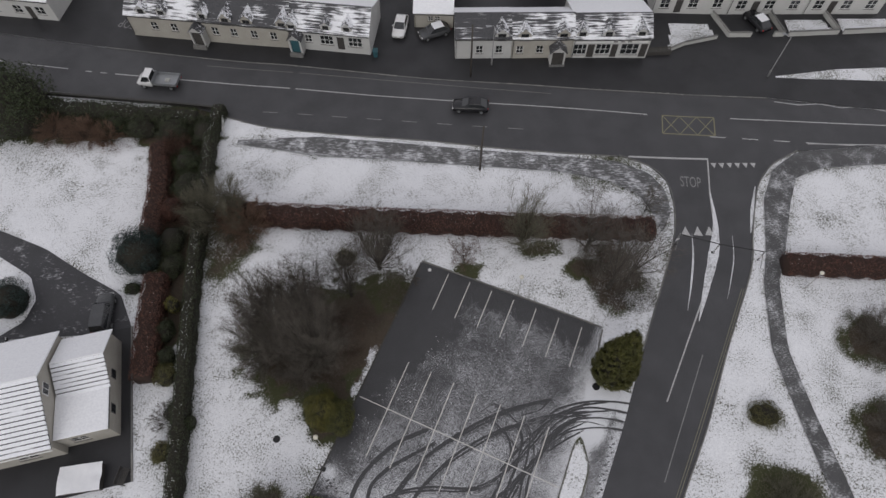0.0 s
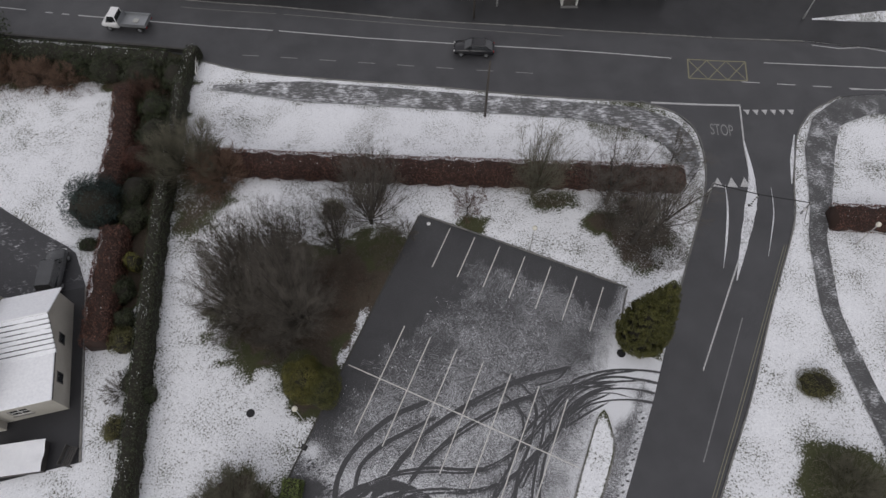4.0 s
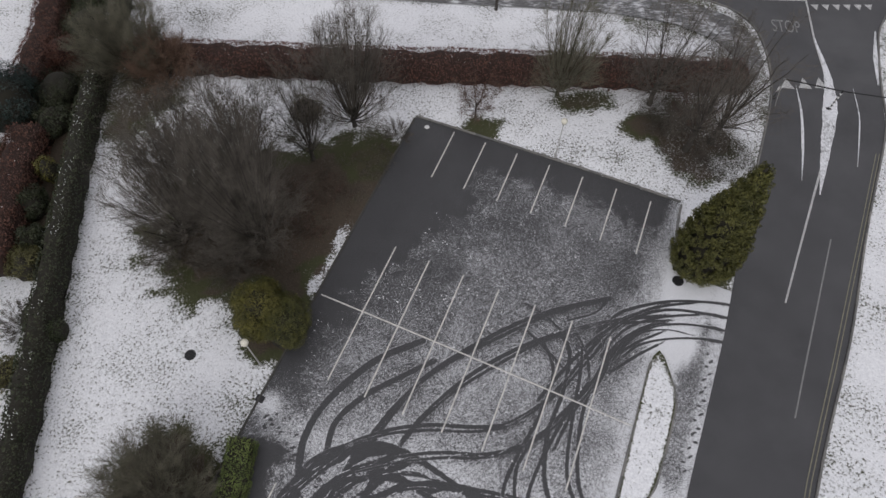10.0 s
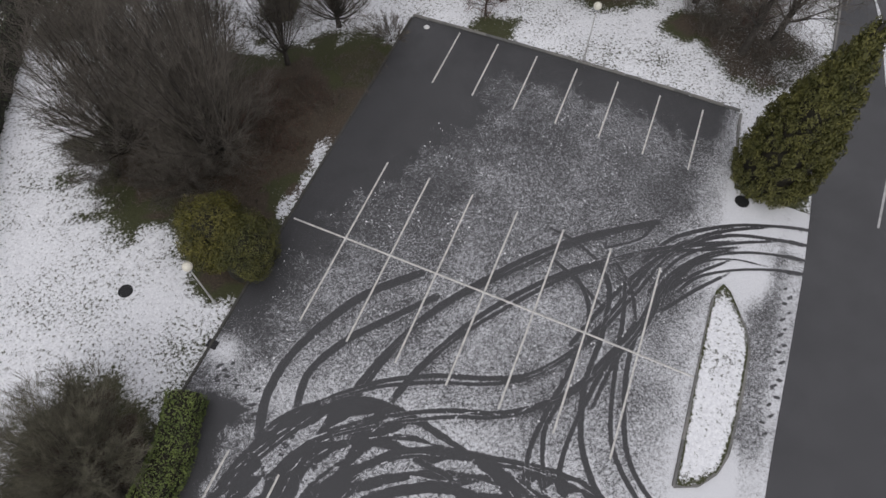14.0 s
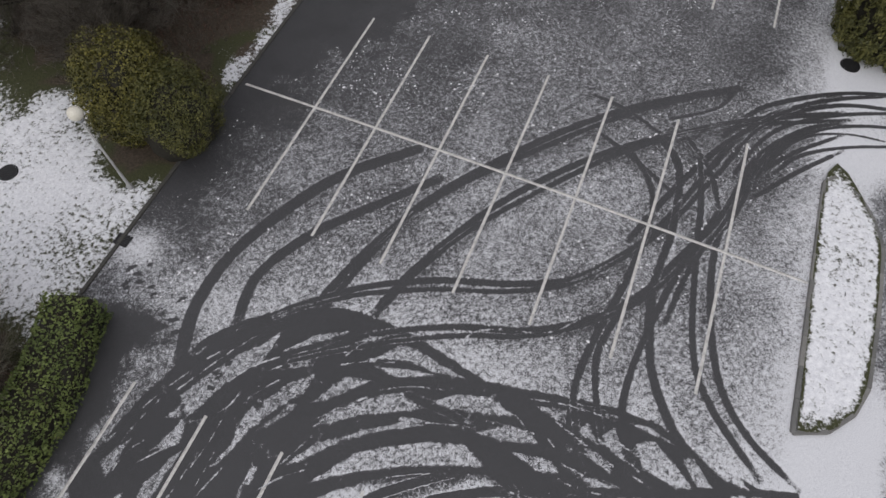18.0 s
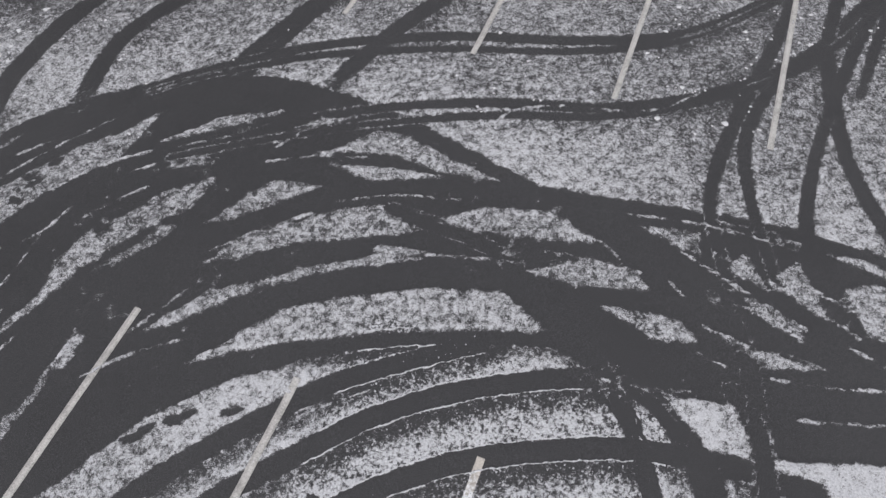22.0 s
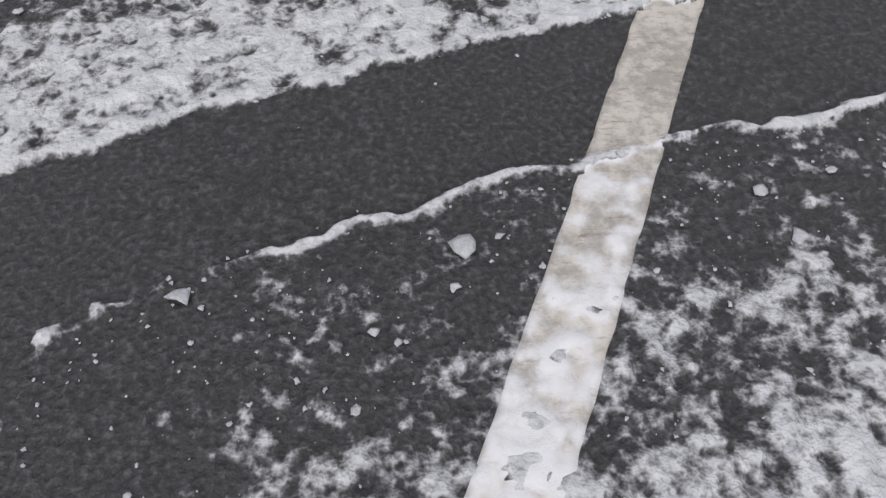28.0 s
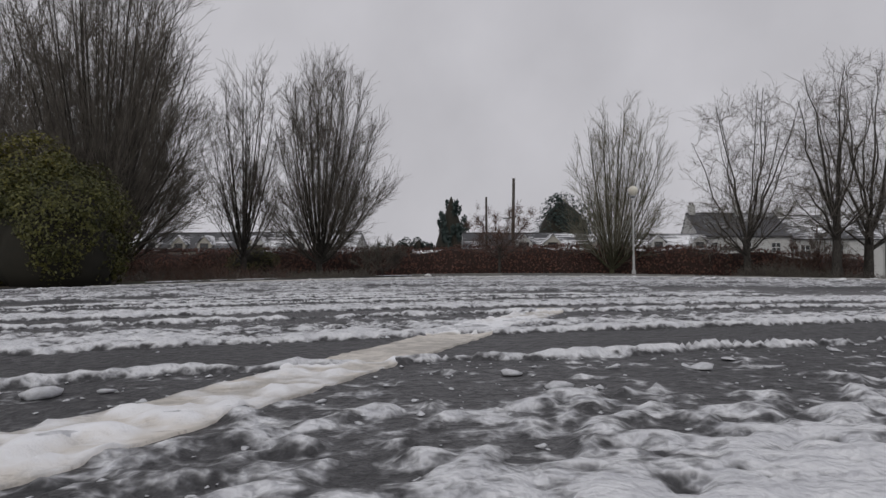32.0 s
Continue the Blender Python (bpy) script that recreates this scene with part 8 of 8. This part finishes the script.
shed = thing("cold_frame", -31.2, 7.5, hz(-31.2, 7.5) + 0.09, "low timber cold frame with snow sagging on its cover", "cold frame", 8)
part("frame_side", Geo().box(-1.75, 1.75, -1.1, -1.0, 0, 0.75), M["frame_dark"], shed)
part("frame_side", Geo().box(-1.75, 1.75, 1.0, 1.1, 0, 0.75), M["frame_dark"], shed)
part("frame_end", Geo().box(-1.75, -1.65, -1.0, 1.0, 0, 0.75), M["frame_dark"], shed)
part("frame_end", Geo().box(1.65, 1.75, -1.0, 1.0, 0, 0.75), M["frame_dark"], shed)
top_rows = [[(-1.85 + 0.37 * i, -1.2 + 0.3 * j, 0.75 + 0.22 * float(lattice(i * 1.0, j * 1.0, 2.3, 6))) for i in range(11)] for j in range(9)]
cover_v = np.array(top_rows).reshape(-1, 3)
part("cover", facing_up(array_mesh("cover", cover_v, grid_faces(11, 9))), M["snow"], shed, "sagging cover under snow", True)
binx = thing("slatted_bench", -27.6, 7.7, hz(-27.6, 7.7) + 0.09, "dark slatted garden bench streaked with snow", "bench", 80)
for k in range(4):
    part("slat", Geo().box(-0.75, 0.75, -0.3 + 0.16 * k, -0.18 + 0.16 * k, 0.42, 0.46, 0.008), M["frame_dark"], binx)
for k in range(3):
    part("back_slat", Geo().box(-0.75, 0.75, 0.36, 0.4, 0.55 + 0.15 * k, 0.66 + 0.15 * k, 0.008), M["frame_dark"], binx)
for sx in (-0.7, 0.62):
    part("leg", Geo().box(sx, sx + 0.08, -0.3, -0.22, 0, 0.42, 0.008), M["frame_dark"], binx)
    part("leg", Geo().box(sx, sx + 0.08, 0.32, 0.36, 0, 1.0, 0.008), M["frame_dark"], binx)

# white rail at the hedge corner by the road, and bin between the terraces
rail = thing("gate_rail", -26.0, 48.6, hz(-26.0, 48.6) + 0.05, "weathered pale timber rail at the end of the hedge", "fence", 100)
for k in range(3):
    part("post", Geo().box(-1.6 + 1.5 * k, -1.5 + 1.5 * k, -0.05, 0.05, -0.1, 1.15, 0.01), M["frame_white"], rail)
for z0 in (0.45, 0.95):
    part("rail", Geo().box(-1.7, 1.6, -0.03, 0.03, z0, z0 + 0.12, 0.01), M["frame_white"], rail)
wheelie = thing("wheelie_bin", -8.2, 60.0, hz(-8.2, 60) + 0.085, "teal wheeled bin standing at the terrace end", "bin", 0)
part("body", Geo().loft([[(-0.24, -0.28, 0.08), (0.24, -0.28, 0.08), (0.24, 0.28, 0.08), (-0.24, 0.28, 0.08)], [(-0.3, -0.36, 1.0), (0.3, -0.36, 1.0), (0.3, 0.36, 1.0), (-0.3, 0.36, 1.0)]]), M["door_teal"], wheelie)
part("lid", Geo().box(-0.32, 0.32, -0.38, 0.4, 1.0, 1.07, 0.02), M["door_teal"], wheelie)
for sx in (-0.27, 0.2):
    part("wheel", Geo().wheel(0.0, 0.3, 0.1, [(0.1, 0.0), (0.1, 0.05)], 12), M["rubber"], wheelie).matrix_basis = pose(sx, 0, 0, 0, 0, 0)

# ---------- vehicles ----------
def body_rings(profile, half, tuck):
    """Rings across a vehicle body from side-view stations (x, low, belt)."""
    rings = []
    for x_, lo, hi, k in profile:
        w = half * k
        rings.append([(x_, -w * 0.92, lo), (x_, w * 0.92, lo), (x_, w, lo + 0.18), (x_, w, hi - 0.16), (x_, w * tuck, hi), (x_, -w * tuck, hi), (x_, -w, hi - 0.16), (x_, -w, lo + 0.18)])
    return rings


def wheel_at(parent, x_, y_, r, wide):
    w = part("wheel", Geo().wheel(x_, y_, r, [(r * 0.6, -wide / 2), (r * 0.94, -wide / 2), (r, -wide / 3), (r, wide / 3), (r * 0.94, wide / 2), (r * 0.6, wide / 2)], 20), M["rubber"], parent, "", True)
    s = 1 if y_ > 0 else -1
    part("rim", Geo().wheel(x_, y_ + s * wide * 0.5, r, [(r * 0.62, -0.03), (r * 0.6, 0.012), (r * 0.2, 0.02), (r * 0.12, 0.03)], 14), M["metal"], w)


def car(x, y, rz, paint, label, length=4.2, tall=1.48, snow=False, boxy=False):
    t = thing("car", x, y, hz(x, y) + (0.09 if y > 56 else 0.03), label, "car", rz)
    L = length / 2
    half = 0.87
    low = body_rings([(-L, 0.42, 0.82, 0.86), (-L + 0.12, 0.26, 0.95, 0.95), (-L * 0.55, 0.22, 0.98, 1.0), (0.0, 0.22, 0.96, 1.0), (L * 0.45, 0.22, 0.93, 1.0), (L - 0.3, 0.24, 0.82, 0.95), (L - 0.05, 0.32, 0.7, 0.86), (L, 0.4, 0.62, 0.8)], half, 0.86)
    part("body", Geo().loft(low), paint, t, "", True)
    a, b, c, d = (-L + 0.1, -L + 0.3, L * 0.22, L * 0.5) if boxy else (-L + 0.12, -L * 0.55, L * 0.12, L * 0.5)
    cab = [[(px, -w, pz), (px, w, pz), (qx, w * 0.8, qz), (qx, -w * 0.8, qz)] for px, w, pz, qx, qz in ((a, 0.74, 0.9, b, tall - 0.05), (a + 0.5, 0.78, 0.92, b + 0.35, tall), (c - 0.1, 0.78, 0.92, c - 0.2, tall), (d, 0.74, 0.88, c, tall - 0.06))]
    part("cabin_glass", Geo().loft(cab), M["glass"], t, "dark glass all round")
    part("roof", Geo().box(b - 0.02, c + 0.02, -0.64, 0.64, tall - 0.045, tall + 0.02, 0.03), M["snow"] if snow else paint, t, "roof under a sheet of snow" if snow else "")
    for px, qx in ((a + 0.02, b), (d - 0.02, c)):
        for s in (-1, 1):
            part("pillar", Geo().tube([(px, s * 0.75, 0.9), (qx, s * 0.62, tall - 0.04)], 0.035, 5), paint, t)
    for sx in (-L * 0.62, L * 0.62):
        for s in (-1, 1):
            wheel_at(t, sx, s * 0.8, 0.31, 0.2)
    for s in (-1, 1):
        part("headlight", Geo().box(L - 0.16, L - 0.0, s * 0.6 - 0.16, s * 0.6 + 0.16, 0.58, 0.7, 0.03), M["lamp_clear"], t)
        part("tail_light", Geo().box(-L - 0.01, -L + 0.12, s * 0.66 - 0.1, s * 0.66 + 0.1, 0.66, 0.86, 0.02), M["lamp_red"], t)
        part("mirror", Geo().box(c + 0.1, c + 0.24, s * 0.93 - 0.09, s * 0.93 + 0.09, 0.92, 1.04, 0.03), paint, t)
    part("number_plate", Geo().box(L - 0.01, L + 0.012, -0.26, 0.26, 0.42, 0.53), M["white"], t)
    part("bumper", Geo().box(L - 0.12, L + 0.02, -0.72, 0.72, 0.28, 0.42, 0.04), M["frame_dark"], t)
    return t


car(3.9, 51.0, 176, M["car_black"], "black saloon car driving on the wet main road", 4.4, 1.44)
car(-5.15, 65.0, 262, M["car_white"], "white hatchback parked nose out on the forecourt", 4.1, 1.5)
car(-0.6, 64.0, 203, M["car_grey"], "dark grey car with snow on its roof", 4.2, 1.52, True)
car(-33.4, 23.2, 96, M["car_grey"], "dark four-wheel-drive parked on the drive by the house", 4.4, 1.75, False, True)
car(42.9, 66.2, 112, M["car_black"], "dark car with snow on its roof in a front garden", 4.2, 1.5, True)
car(-44.2, 19.6, 10, M["car_grey"], "grey car parked before the house", 4.2, 1.5)
trough = thing("planter", 28.6, 60.6, hz(28.6, 60.6) + 0.085, "long low dark timber planter beside the shop", "planter", 4)
for y0 in (-0.45, 0.37):
    part("side_board", Geo().box(-1.6, 1.6, y0, y0 + 0.08, 0, 0.62, 0.015), M["frame_dark"], trough)
for x0 in (-1.6, 1.52):
    part("end_board", Geo().box(x0, x0 + 0.08, -0.37, 0.37, 0, 0.62, 0.015), M["frame_dark"], trough)
part("soil", Geo().box(-1.52, 1.52, -0.37, 0.37, 0.02, 0.52), M["stone_dark"], trough, "dark soil dusted with snow")

truck = thing("pickup_truck", -35.3, 55.35, hz(-35.3, 55.35) + 0.02, "white flatbed pickup truck driving on the main road", "truck", 174)
part("cab", Geo().loft(body_rings([(0.55, 0.5, 1.15, 1.0), (0.7, 0.4, 1.2, 1.0), (1.7, 0.4, 1.15, 1.0), (2.2, 0.42, 1.0, 0.96), (2.55, 0.5, 0.85, 0.88)], 0.95, 0.9)), M["car_white"], truck, "", True)
part("cabin_glass", Geo().loft([[(px, -w, 1.1), (px, w, 1.1), (qx, w * 0.86, qz), (qx, -w * 0.86, qz)] for px, w, qx, qz in ((0.6, 0.86, 0.66, 1.9), (1.4, 0.88, 1.3, 1.92), (2.0, 0.86, 1.5, 1.86))]), M["glass"], truck)
part("roof", Geo().box(0.58, 1.52, -0.8, 0.8, 1.87, 1.97, 0.05), M["car_white"], truck)
for px, qx in ((0.62, 0.68), (1.98, 1.5)):
    for s in (-1, 1):
        part("pillar", Geo().tube([(px, s * 0.87, 1.1), (qx, s * 0.76, 1.9)], 0.06, 5), M["car_white"], truck)
part("chassis", Geo().box(-2.55, 0.6, -0.4, 0.4, 0.45, 0.66, 0.03), M["iron"], truck)
part("bed", Geo().box(-2.65, 0.42, -1.0, 1.0, 0.8, 0.88, 0.01), M["metal"], truck, "bare grey metal load bed")
for x0, x1, y0, y1 in ((-2.65, 0.42, -1.0, -0.96), (-2.65, 0.42, 0.96, 1.0), (-2.65, -2.61, -0.96, 0.96), (0.38, 0.42, -0.96, 0.96)):
    part("side_board", Geo().box(x0, x1, y0, y1, 0.88, 1.2 if x1 - x0 > 0.1 or x0 < -2 else 1.5), M["metal"], truck)
for k in range(3):
    part("load_plank", Geo().box(-1.5, -0.9, -0.3 + 0.22 * k, -0.14 + 0.22 * k, 0.885, 0.95, 0.01), M["render_grey"], truck)
for sx in (-1.75, 1.75):
    for s in (-1, 1):
        wheel_at(truck, sx, s * 0.82, 0.36, 0.24)
for s in (-1, 1):
    part("headlight", Geo().box(2.42, 2.57, s * 0.68 - 0.14, s * 0.68 + 0.14, 0.68, 0.82, 0.03), M["lamp_clear"], truck)
    part("tail_light", Geo().box(-2.69, -2.64, s * 0.8 - 0.12, s * 0.8 + 0.12, 0.66, 0.78, 0.01), M["lamp_red"], truck)
